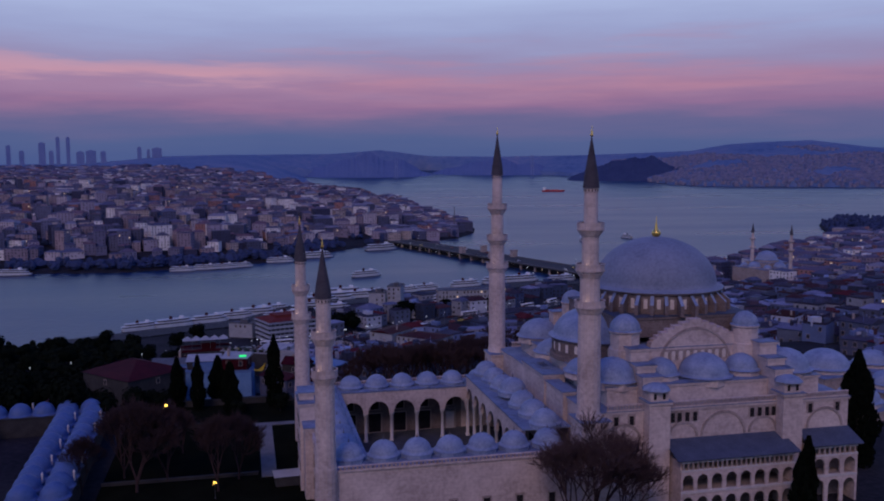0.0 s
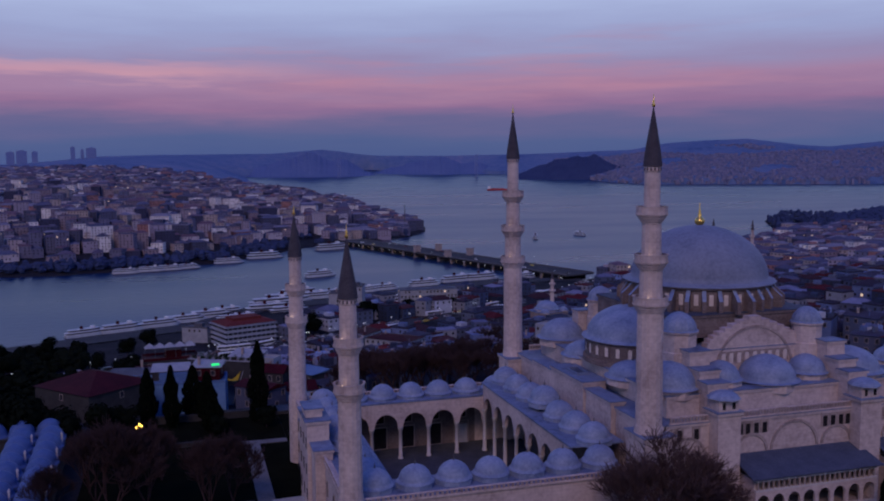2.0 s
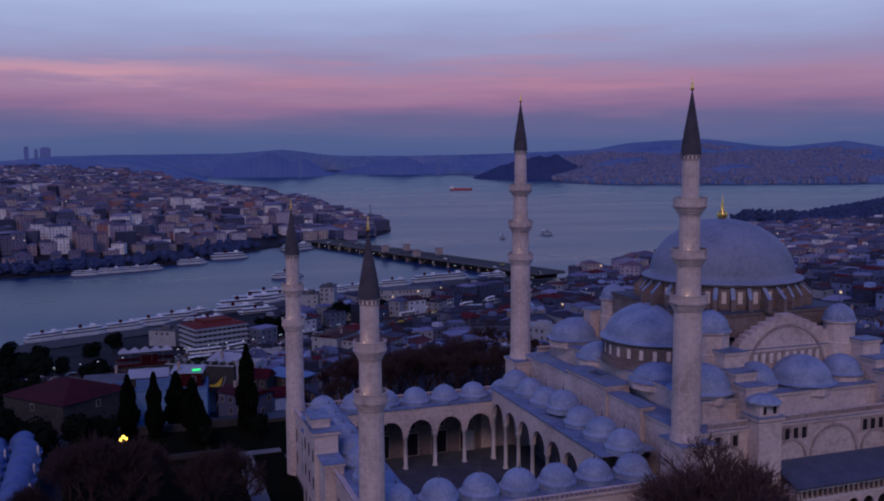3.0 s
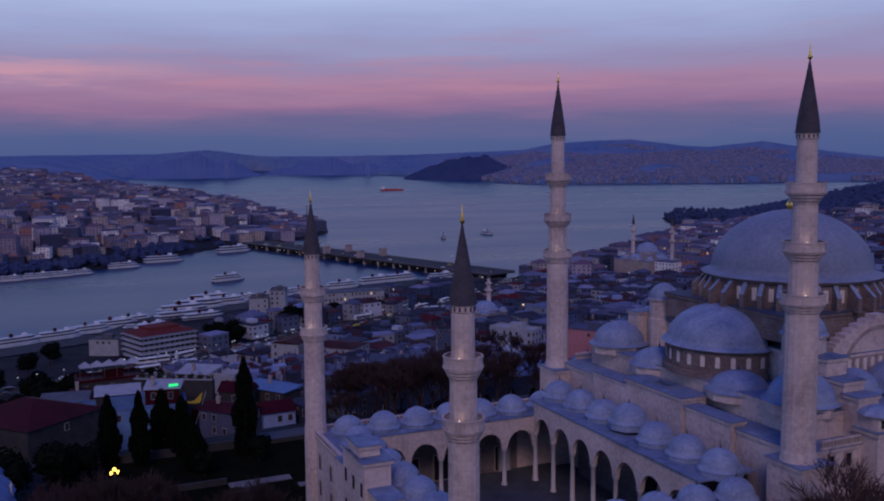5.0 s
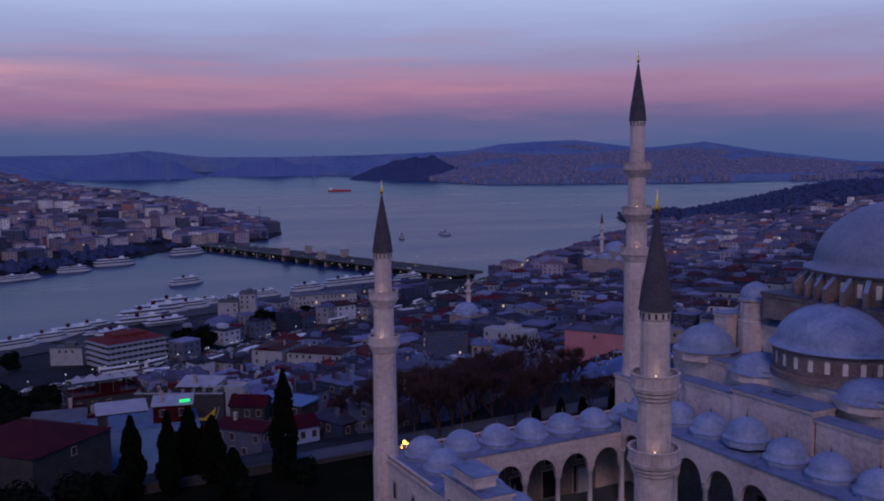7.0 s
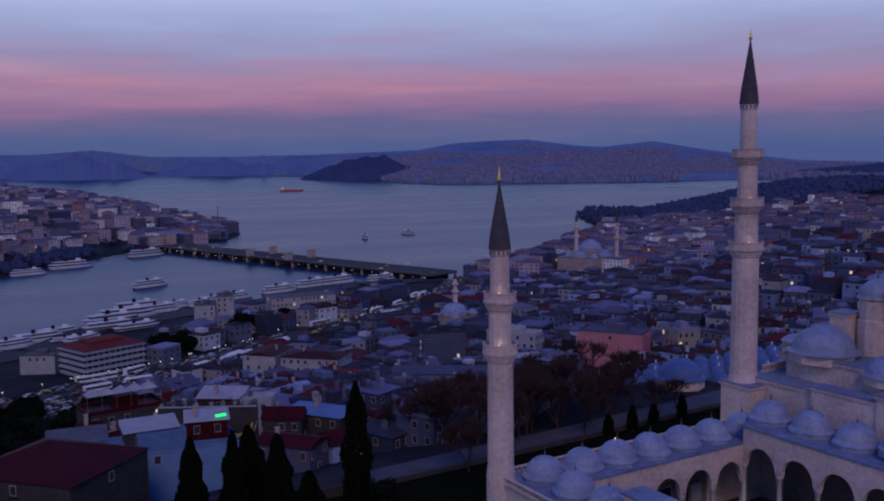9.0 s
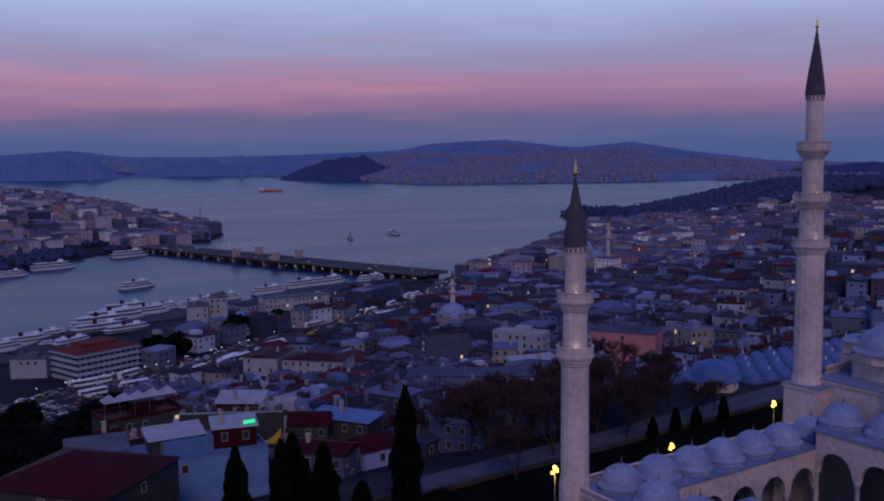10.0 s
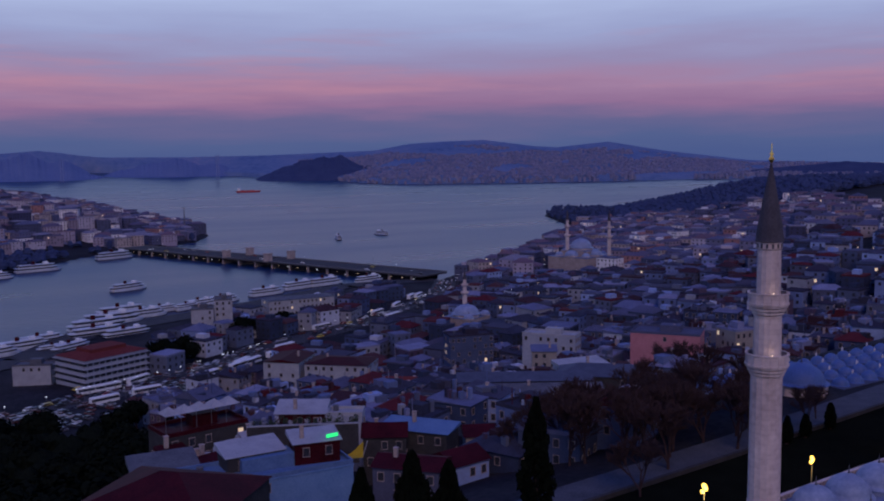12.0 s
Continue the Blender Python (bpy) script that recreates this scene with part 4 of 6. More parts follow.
for y in (177.5, 181, 184.5):
    for zz in (4, 8.5, 13):
        g = Geo()
        g.box(9.74, y - 0.4, zz, 9.82, y + 0.4, zz + 1.9)
        part("window", g, VOID, gate)
wall_box("gate_wing", 10.4, 171.2, 0, 13.4, 175.9, 14.4, parent=gate, cornice=0.2)
wall_box("gate_wing", 10.4, 186.1, 0, 13.4, 190.6, 14.4, parent=gate, cornice=0.2)
# tall pale panel for light through the side gate under the far portico
door = thing("side_door", "pale tall panel imitating light through the courtyard side gate", "door", at=pose(48.3, 209.75, 0.5))
g = Geo()
g.box(-1.0, -0.12, 0, 1.0, 0.0, 4.2)
part("light_panel", g, MARBLE, door)
g = Geo()
for u in (-1.3, 1.0):
    g.box(u, -0.2, 0, u + 0.3, 0.1, 4.2)
g.box(-1.3, -0.2, 4.2, 1.3, 0.1, 4.6)
part("surround", g, STONE_D, door)

# ---------------------------------------------------------------- precinct: lawns, paths, lamps, trees


def flat(name, pts, z, mat, label, category, thick=0.12):
    g = Geo()
    n = len(pts)
    g.quad([(x, y, z) for x, y in pts])
    for (x0, y0), (x1, y1) in zip(pts, pts[1:] + pts[:1]):
        g.quad([(x0, y0, z - thick), (x1, y1, z - thick), (x1, y1, z), (x0, y0, z)])
    return tagged(part(name, g, mat), label, category, kind="structure")


flat("lawn", [(-30, 130), (11.6, 130), (11.6, 246), (-30, 246)], 0.08, GRASS, "dark winter lawn beside the mosque", "lawn")
flat("lawn", [(11.7, 214.5), (132, 214.5), (132, 251), (62, 247.5), (11.7, 246)], 0.08, GRASS, "dark winter lawn behind the courtyard", "lawn")
flat("lawn", [(11.7, 100), (130, 100), (130, 143), (11.7, 150)], 0.08, GRASS, "dark lawn in front of the mosque", "lawn")
flat("path", [(2.2, 186), (5.4, 186), (5.4, 223.4), (2.2, 223.4)], 0.2, PAVE, "pale stone garden path", "path")
flat("path", [(0.2, 223.5), (11.5, 223.5), (11.5, 226), (0.2, 226)], 0.2, PAVE, "pale stone garden path", "path")
flat("path", [(11.8, 219), (116, 215.5), (116, 217.6), (11.8, 221)], 0.2, PAVE, "stone walk along the mosque wall", "path")


def low_wall(x0, y0, x1, y1, z, h=1.0, w=0.5):
    g = Geo()
    L = math.hypot(x1 - x0, y1 - y0)
    g.box(0, -w / 2, -1.5, L, w / 2, h)
    g.box(-0.1, -w / 2 - 0.1, h, L + 0.1, w / 2 + 0.1, h + 0.15)
    tagged(part("garden_wall", g, DARKWALL, at=pose(x0, y0, z, 0, 0, math.degrees(math.atan2(y1 - y0, x1 - x0)))), "low stone precinct wall", "wall", "precinct walls", kind="structure")


low_wall(-30, 226, 0, 226, 0)
low_wall(-30, 188, 1.5, 188, 0, 0.6)
low_wall(11.7, 246, 62, 247.6, 0, 0.7)
low_wall(62.1, 247.6, 132, 251.2, 0, 0.7)
flat("street", [(12, 247), (62, 248.4), (132, 252.2), (192, 252.2), (192, 261), (132, 261), (62, 256), (12, 254)], 0.06, COURT, "pale worn street outside the precinct wall", "street")
low_wall(-30, 246, 11.6, 246, 0, 1.6)

kio = thing("garden_kiosk", "small garden kiosk under a pale sheet roof", "kiosk", at=pose(7.4, 181.5, 0.1, 0, 0, 4))
g = Geo()
g.box(-2.6, -2.0, 0, 2.6, 2.0, 2.1)
part("wall", g, DARKWALL, kio)
g = Geo()
g.quad([(-3.0, -2.4, 2.1), (3.0, -2.4, 2.1), (3.0, 0, 2.8), (-3.0, 0, 2.8)])
g.quad([(3.0, 2.4, 2.1), (-3.0, 2.4, 2.1), (-3.0, 0, 2.8), (3.0, 0, 2.8)])
g.quad([(-3.0, -2.4, 2.1), (-3.0, 0, 2.8), (-3.0, 2.4, 2.1)])
g.quad([(3.0, 2.4, 2.1), (3.0, 0, 2.8), (3.0, -2.4, 2.1)])
part("roof", g, OFFWHITE, kio)

# street lamps with sodium heads
lamp = thing("street_lamp", "lit sodium street lamp on a slim dark post", "street lamp", "precinct lamps", at=pose(48.2, 227.5, 0.08) @ Matrix.Scale(1.1, 4))
g = Geo()
g.tube((0, 0, 0), (0, 0, 5.7), 0.09, 0.06, 8)
g.lathe(0, 0, [(0.22, 0), (0.18, 0.5), (0.1, 0.6)], 8)
part("post", g, STEEL, lamp)
g = Geo()
g.lathe(0, 0, [(0.0, 6.0), (0.17, 6.05), (0.26, 6.26), (0.17, 6.47), (0, 6.53)], 12)
part("lantern", g, LAMPGLOW, lamp, "glowing yellow globe")
for a in (20, 200):
    dx, dy = 0.5 * math.cos(radians(a)), 0.5 * math.sin(radians(a))
    g = Geo()
    g.tube((0, 0, 5.45), (dx, dy, 5.57), 0.04, 0.04, 6)
    part("arm", g, STEEL, lamp)
    g = Geo()
    g.lathe(dx, dy, [(0.0, 5.55), (0.15, 5.6), (0.22, 5.79), (0.15, 5.97), (0, 6.02)], 12)
    part("lantern", g, LAMPGLOW, lamp, "glowing yellow globe")
for x, y, z, s in ((81, 233, -0.1, 1.13), (23.5, 227.2, 0.1, 1.16), (-19.4, 217.4, 1.6, 1), (-7, 176, 0, 0.5)):
    copy_thing(lamp, pose(x, y, z) @ Matrix.Scale(s, 4))
for x, y, z, e in ((81, 233, 5.6, 260), (48.2, 227.5, 5.9, 260), (23.5, 227.2, 6.9, 420), (-19.4, 217.4, 7.6, 160)):
    pl = new("lamp_light", bpy.data.lights.new("lamp_light", "POINT"))
    pl.data.energy, pl.data.color, pl.data.shadow_soft_size = e, (1.0, 0.6, 0.15), 0.5
    pl.location = (x, y - 0.9, z - 0.4)


def cypress_mesh(h, r, seed, n=2600):
    rng = random.Random(seed)
    g = Geo()
    for _ in range(n):
        t = rng.random() ** 0.85
        prof = math.sin(math.pi * min(1, (t * 0.93 + 0.07)) ** 0.62) ** 0.75
        rad = r * prof * (0.55 + 0.5 * rng.random()) * (1 + 0.18 * math.sin(t * 17 + seed))
        a = rng.random() * 2 * math.pi
        c = Vector((rad * math.cos(a), rad * math.sin(a), 0.6 + t * (h - 0.8)))
        s = 0.22 + 0.28 * rng.random()
        u = Vector((rng.uniform(-1, 1), rng.uniform(-1, 1), rng.uniform(-0.3, 0.3))).normalized() * s
        w = Vector((math.cos(a) * 0.3, math.sin(a) * 0.3, 1)).normalized() * s * 2.0
        g.quad([c - u, c + u, c + w])
    return g.mesh("crown", [LEAF])


def trunk_mesh(h, r):
    g = Geo()
    g.lathe(0, 0, [(r * 1.4, -0.5), (r, 0.5), (r * 0.6, h * 0.6), (r * 0.1, h * 0.9)], 8)
    return g.mesh("trunk", [BARK])


def cypress(x, y, z, h, r, seed):
    t = thing("cypress_tree", "tall narrow dark cypress tree", "tree", "cypress trees", at=pose(x, y, z))
    part("trunk", trunk_mesh(h, 0.3), None, t)
    part("crown", cypress_mesh(h, r, seed, 2600 if r < 3 else 9000), None, t)


cypress(6.8, 242.3, -0.5, 19.8, 2.3, 1)
cypress(-18.8, 245.7, -0.5, 14.2, 2.0, 2)
cypress(-13.3, 242.6, -0.5, 15.0, 1.7, 3)
cypress(-8.3, 250.5, -1, 13.5, 2.6, 4)
cypress(-5.0, 246.5, -1, 12.6, 2.2, 5)
cypress(99.6, 140.5, -0.5, 16.0, 1.7, 6)
cypress(96.8, 138.5, -0.5, 13.6, 1.6, 7)
cypress(128.5, 165, -0.5, 25.5, 4.2, 8)
cypress(12.5, 141, -3, 6.5, 2.0, 9)
cypress(8.5, 143.0, -3, 6.0, 2.2, 10)
cypress(-4, 236, -0.5, 9.0, 2.2, 11)
for k, x in enumerate((63, 69.5, 75.5, 84)):
    cypress(x, 246.2 + 0.05 * (x - 62), -0.2, 4.2 + 0.7 * (k % 2), 0.75, 60 + k)


def bare_tree_mesh(h, spread, seed, deep=5, thin=0.05):
    """Trunk, forking limbs and a haze of fine twigs."""
    rng = random.Random(seed)
    limbs, twigs = Geo(), Geo()

    def grow(p, d, length, r, depth):
        q = p + d * length
        r = max(r, thin)
        (limbs if depth < 3 else twigs).tube(p, q, r, max(thin * 0.7, r * 0.62), 5 if depth < 2 else 3)
        if depth >= deep:
            return
        for _ in range(3 if depth < 2 else 4):
            nd = (d + Vector((rng.uniform(-1, 1), rng.uniform(-1, 1), rng.uniform(-0.2, 0.75))) * (0.62 + 0.09 * depth) * spread).normalized()
            grow(p + (q - p) * rng.uniform(0.65, 1.0), nd, h * (0.26, 0.2, 0.15, 0.115, 0.085, 0.07)[depth] * rng.uniform(0.75, 1.1), r * 0.62, depth + 1)

    grow(Vector((0, 0, -0.3)), Vector((0.03, 0.02, 1)), h * 0.15, h * 0.02, 0)
    return limbs.mesh("limb_frame", [BARK]), twigs.mesh("twig_crown", [TWIG if thin < 0.025 else BARK])


BARE = [bare_tree_mesh(13, 0.95, 11), bare_tree_mesh(13, 1.1, 12), bare_tree_mesh(13, 0.85, 13), bare_tree_mesh(13, 1.0, 14, 6, 0.022), bare_tree_mesh(13, 0.9, 15, 6, 0.03)]


def bare_tree(x, y, z, s, k, rot, tall=1.0):
    t = thing("bare_tree", "leafless winter tree with fine brown twigs", "tree", "bare trees", at=pose(x, y, z, 0, 0, rot) @ Matrix.Diagonal((s, s, s * tall, 1)))
    part("limb_frame", BARE[k][0], None, t)
    part("twig_crown", BARE[k][1], None, t)


for i, (x, y, s) in enumerate([(-22.5, 183, 1.6), (-26, 192, 1.3), (-6.5, 180, 1.3), (-15, 206, 1.1), (-17, 188, 1.4), (-2.5, 186, 1.2), (-28, 203, 1.2), (58.0, 140, 1.7), (63.0, 139.5, 1.25), (53.5, 139, 1.5), (-30, 212, 1.1),
                               (74, 258, 1.0), (84, 262, 0.9), (42, 250, 1.15), (51, 257, 1.2), (60, 250, 1.1), (70, 255, 0.9), (79, 249, 0.75), (38, 266, 1.2), (55, 268, 1.2),
                               (90, 272, 0.9), (66, 264, 1.1), (88, 253, 0.65), (-33, 184, 1.0), (29, 244, 0.9), (46, 262, 1.2), (80, 284, 1.1), (62, 274, 1.1), (72, 270, 1.0), (44, 274, 1.2), (86, 280, 1.0), (52, 280, 1.1), (68, 282, 1.1), (56, 262, 1.2), (60, 288, 1.2), (78, 276, 0.9), (75, 262, 0.9), (48, 290, 1.1), (40, 258, 1.1), (47, 254, 1.0), (58, 256, 1.05), (66, 255, 0.95), (36, 268, 1.1), (50, 268, 1.2), (61, 268, 1.1), (44, 283, 1.1), (57, 278, 1.1), (65, 276, 1.05), (73, 283, 0.95), (40, 275, 1.1), (54, 287, 1.1), (35, 279, 1.0)]):
    bare_tree(x, y, float(ground_height(x, y)) - 0.2, s * (1.15 if y > 235 else 1.2 if x > 40 else 0.95), (4 if x < 0 else 3) if y < 195 else i % 3, i * 67, 1.2 if x < 0 and y < 195 else 1.0)


def round_tree_mesh(h, r, seed, n=1500):
    rng = random.Random(seed)
    g = Geo()
    lobes = [(Vector((rng.uniform(-0.5, 0.5) * r, rng.uniform(-0.5, 0.5) * r, h * rng.uniform(0.45, 0.8))), r * rng.uniform(0.45, 0.7)) for _ in range(8)]
    for _ in range(n):
        c, lr = rng.choice(lobes)
        d = Vector((rng.gauss(0, 1), rng.gauss(0, 1), rng.gauss(0, 0.8))).normalized()
        p = c + d * lr * rng.uniform(0.6, 1.08)
        s = rng.uniform(0.2, 0.5)
        u = d.orthogonal().normalized() * s
        w = d.cross(u).normalized() * s * 1.3
        g.quad([p - u, p + w, p + u, p - w])
    return g.mesh("crown", [LEAF])


ROUND = [round_tree_mesh(9, 4.2, 21), round_tree_mesh(9, 4.0, 22), round_tree_mesh(9, 4.6, 23)]
TRUNK = trunk_mesh(8, 0.3)


def quay_gap(x, y):
    return float(shore_distance(np.array([x]), np.array([y]), NEAR_SHORE[:-2])[0])


rng = random.Random(5)


def round_tree(x, y, z, s, k):
    t = thing("evergreen_tree", "dense dark evergreen tree", "tree", "evergreen trees", at=pose(x, y, z, 0, 0, k * 77) @ Matrix.Scale(s, 4))
    part("trunk", TRUNK, None, t)
    part("crown", ROUND[k % 3], None, t)


for i in range(46):
    x, y = rng.uniform(-125, -32), rng.uniform(232, 335)
    if -58 < x < -18 and 240 < y < 330:
        continue
    round_tree(x, y, float(ground_height(x, y)), rng.uniform(0.8, 1.35), i)
for i, (x, y, s) in enumerate([(-28, 236, 1.0), (-36, 232, 0.9), (-24, 240, 0.8), (-3, 232, 0.55), (8, 236, 0.6), (58, 585, 1.3), (66, 592, 1.4), (70, 582, 1.2), (56, 596, 1.3), (62, 602, 1.2), (145, 645, 1.1), (152, 644, 1.0), (160, 642, 1.1),
                               (168, 641, 1.0), (176, 640, 1.1), (104, 612, 1.4), (110, 618, 1.5), (118, 624, 1.3), (-48, 290, 1.6), (-57, 284, 1.5), (-44, 300, 1.6), (-54, 306, 1.7), (-36, 294, 1.35), (-64, 297, 1.6), (-38, 312, 1.6), (-48, 322, 1.6), (-60, 320, 1.7), (-70, 310, 1.7), (-40, 331, 1.4), (-50, 338, 1.5), (-34, 321, 1.3), (-58, 334, 1.6), (-44, 346, 1.4), (-30, 329, 1.2), (-36, 306, 1.3), (-72, 280, 1.5), (-80, 345, 1.2), (-60, 352, 1.3), (-95, 360, 1.3), (-45, 360, 1.2), (-70, 375, 1.3), (-30, 375, 1.1),
                               (-100, 400, 1.4), (-60, 410, 1.3), (-120, 440, 1.5), (-40, 430, 1.2), (-85, 455, 1.4), (-140, 480, 1.5), (-20, 460, 1.2)]):
    round_tree(x, y, float(ground_height(x, y)) - 0.2, s, i)

for i in range(44):
    x, y = rng.uniform(-66, 12), rng.uniform(338, 470)
    round_tree(x, y, float(ground_height(x, y)) - 0.2, rng.uniform(0.9, 1.5), i)
for i in range(56):
    x, y = rng.uniform(-190, -28), rng.uniform(380, 575)
    if quay_gap(x, y) > 16:
        round_tree(x, y, float(ground_height(x, y)) - 0.2, rng.uniform(0.9, 1.5), i)

# ---------------------------------------------------------------- domed schools beside the mosque
pin_mesh = Geo()
pin_mesh.lathe(0, 0, [(0.2, -1.0), (0.2, 1.1), (0.27, 1.15), (0.2, 1.45), (0.02, 1.8)], 8, smooth=False)
pin_mesh = pin_mesh.mesh("chimney", [MARBLE])


school_dome_mesh = Geo()
school_dome_mesh.lathe(0, 0, [(2.95, 0.0), (2.75, 0.2), (2.6, 0.28)] + dome_profile(2.55, 0.28, 2.6, 8, 0.08), 24)
school_dome_mesh = school_dome_mesh.mesh("dome", [LEAD_B])


def school(x, y, rot, z, rows, h, label, size=1.02):
    """Long low ranges of cells, each cell under its own lead dome with a chimney."""
    s = thing("school_range", label, "building", "domed school ranges", at=pose(x, y, z, 0, 0, rot))
    for u, v, du, dv, n in rows:
        L = n * 5.4
        a, b = min(u, u + du * L), max(u, u + du * L)
        c, d = min(v, v + dv * L), max(v, v + dv * L)
        if du:
            c, d = v - 2.5, v + 2.5
        else:
            a, b = u - 2.5, u + 2.5
        g = Geo()
        g.box(a, c, -9, b, d, h)
        g.box(a - 0.2, c - 0.2, h - 0.4, b + 0.2, d + 0.2, h)
        w = part("wall", g, DARKWALL, s)
        g = Geo()
        g.box(a - 0.25, c - 0.25, h + 0.004, b + 0.25, d + 0.25, h + 0.15)
        part("roof", g, SLATE, w)
        for i in range(n):
            px, py = u + du * 5.4 * (i + 0.5), v + dv * 5.4 * (i + 0.5)
            part("dome", school_dome_mesh, None, s, at=pose(px, py, h + 0.1) @ Matrix.Scale(size, 4))
            if i % 2:
                part("chimney", pin_mesh, None, s, at=pose(px + (2.5 if du else 2.3), py + (2.3 if du else 2.5), h + 0.6))
    return s


school(-37.5, 168, 2, 0, [(2.2, 0, 0, 1, 11), (-3.5, 0, 0, 1, 11), (4, 62.6, -1, 0, 8), (-24, 0, 0, 1, 11)], 4.8, "low school range with rows of small blue lead domes")
school(90, 264, -2, -3.4, [(23, 2, 1, 0, 13), (22, 7.4, 1, 0, 13), (-5, 13, 1, 0, 18), (0, 18.4, 1, 0, 17)], 3.4, "low school range with rows of small blue lead domes", 0.72)
big = thing("domed_hall", "low stone hall under a wide blue lead dome", "building", at=pose(103.5, 267, -3))
lead_dome(big, 0, 0, 5.4, 5.2, 4.3, drum=7.4, fin=0.8).data.materials[0] = LEAD_B
for x, y, r, z in ((168, 231, 7.0, 5.0), (155, 199, 5.5, 4.0), (176, 214, 4.5, 3.5), (190, 238, 5.0, 3.5)):
    hall = thing("domed_hall", "stone tomb or school hall under a blue lead dome", "building", "domed halls", at=pose(x, y, 0, 0, 0, 10))
    wall_box("hall", -r - 2, -r - 2, -6, r + 2, r + 2, z - 1.4, parent=hall, cornice=0.3, mat=STONE_D)
    lead_dome(hall, 0, 0, z, r, r * 0.72, drum=1.6, fin=0.8)

# ---------------------------------------------------------------- houses
win_mesh = {}
for key, glass in (("dark", GLASS), ("lit", WINGLOW)):
    g = Geo()
    g.box(-0.55, -0.06, -0.75, 0.55, 0.0, 0.75, 1)
    for a in (-0.6, 0.55):
        g.box(a, -0.12, -0.8, a + 0.07, 0.02, 0.8, 0)
    for a in (-0.85, 0.75):
        g.box(-0.64, -0.14, a, 0.64, 0.02, a + 0.09, 0)
    win_mesh[key] = g.mesh("window", [STONE_D, glass])
chim_mesh = Geo()
chim_mesh.box(-0.35, -0.35, -1.2, 0.35, 0.35, 1.0)
chim_mesh.box(-0.45, -0.45, 1.0, 0.45, 0.45, 1.15)
chim_mesh = chim_mesh.mesh("chimney", [STONE_D])
tank_mesh = Geo()
tank_mesh.lathe(0, 0, [(0, 0), (0.6, 0), (0.6, 1.2), (0, 1.3)], 10, smooth=False)
tank_mesh = tank_mesh.mesh("water_tank", [GREYROOF])


def house(x, y, z, w, d, h, rot, roof, seed, wall_mat=None, roof_mat=None, label="", spacing=3.0, storey=3.1, lit=0.012, group="city houses", name="house", top=None):
    rng = random.Random(seed)
    kinds = {"hip": "rendered town house under a hipped tile roof", "gable": "rendered town house under a pitched roof", "flat": "flat-roofed rendered town building", "shed": "plain town building under a sloping sheet roof"}
    t = thing(name, label or kinds[roof], "building", group, at=pose(x, y, z, 0, 0, rot))
    a, b = w / 2, d / 2
    g = Geo()
    g.box(-a, -b, -7, a, b, h)
    g.box(-a - 0.12, -b - 0.12, h - 0.3, a + 0.12, b + 0.12, h)
    part("wall", g, wall_mat or PLASTER, t)
    g = Geo()
    o = 0.45
    A, B = a + o, b + o
    if roof == "flat":
        for q in ((-a, -b, a, -b + 0.3), (-a, b - 0.3, a, b), (-a, -b + 0.3, -a + 0.3, b - 0.3), (a - 0.3, -b + 0.3, a, b - 0.3)):
            g.box(q[0], q[1], h + 0.004, q[2], q[3], h + 0.8)
        g.box(-a + 0.3, -b + 0.3, h + 0.004, a - 0.3, b - 0.3, h + 0.2)
        if w > 8:
            g.box(-a * 0.2, -b * 0.3, h + 0.2, a * 0.4, b * 0.5, h + 2.5)
    elif roof == "shed":
        e = rng.uniform(0.6, 1.8)
        g.quad([(-A, -B, h + 0.02), (A, -B, h + 0.02), (A, B, h + e), (-A, B, h + e)])
        g.quad([(-A, -B, h + 0.02), (-A, B, h + e), (-A, B, h)])
        g.quad([(A, -B, h + 0.02), (A, B, h), (A, B, h + e)])
        g.quad([(-A, B, h), (-A, B, h + e), (A, B, h + e), (A, B, h)])
        g.quad([(-A, -B, h), (A, -B, h), (A, -B, h + 0.1), (-A, -B, h + 0.1)])
    else:
        rise = top or min(w, d) * rng.uniform(0.16, 0.26)
        e = (min(a, b) if roof == "hip" else 0)
        if w >= d:
            r0, r1 = (-A + e, 0, h + rise), (A - e, 0, h + rise)
        else:
            r0, r1 = (0, -B + e, h + rise), (0, B - e, h + rise)
        c = [(-A, -B, h + 0.02), (A, -B, h + 0.02), (A, B, h + 0.02), (-A, B, h + 0.02)]
        if w >= d:
            g.quad([c[0], c[1], r1, r0])
            g.quad([c[2], c[3], r0, r1])
            g.quad([c[1], c[2], r1])
            g.quad([c[3], c[0], r0])
        else:
            g.quad([c[1], c[2], r1, r0])
            g.quad([c[3], c[0], r0, r1])
            g.quad([c[0], c[1], r0])
            g.quad([c[2], c[3], r1])
        g.quad(c[::-1])
    part("roof", g, roof_mat or ROOFING, t)
    # windows on the sides that look towards the mosque
    way = Vector((-30 - x, 75 - y, 0)).normalized()
    for k, (nx, ny, L, off) in enumerate(((0, -1, w, b), (1, 0, d, a), (0, 1, w, b), (-1, 0, d, a))):
        n = Matrix.Rotation(radians(rot), 3, "Z") @ Vector((nx, ny, 0))
        if n.dot(way) < 0.12:
            continue
        cols = max(1, int(L / spacing + 0.2))
        for row in range(max(1, int((h + 3) / storey))):
            zz = h - 1.6 - row * storey
            if zz < 0.6:
                break
            for j in range(cols):
                if rng.random() < 0.32:
                    continue
                u = (j + 0.5 - cols / 2) * L / cols
                m = Matrix.Translation((nx * off + (-ny) * u, ny * off + nx * u, zz)) @ pose(0, 0, 0, 0, 0, (0, 90, 180, 270)[k])
                part("window", win_mesh["lit" if rng.random() < lit else "dark"], None, t, at=m)
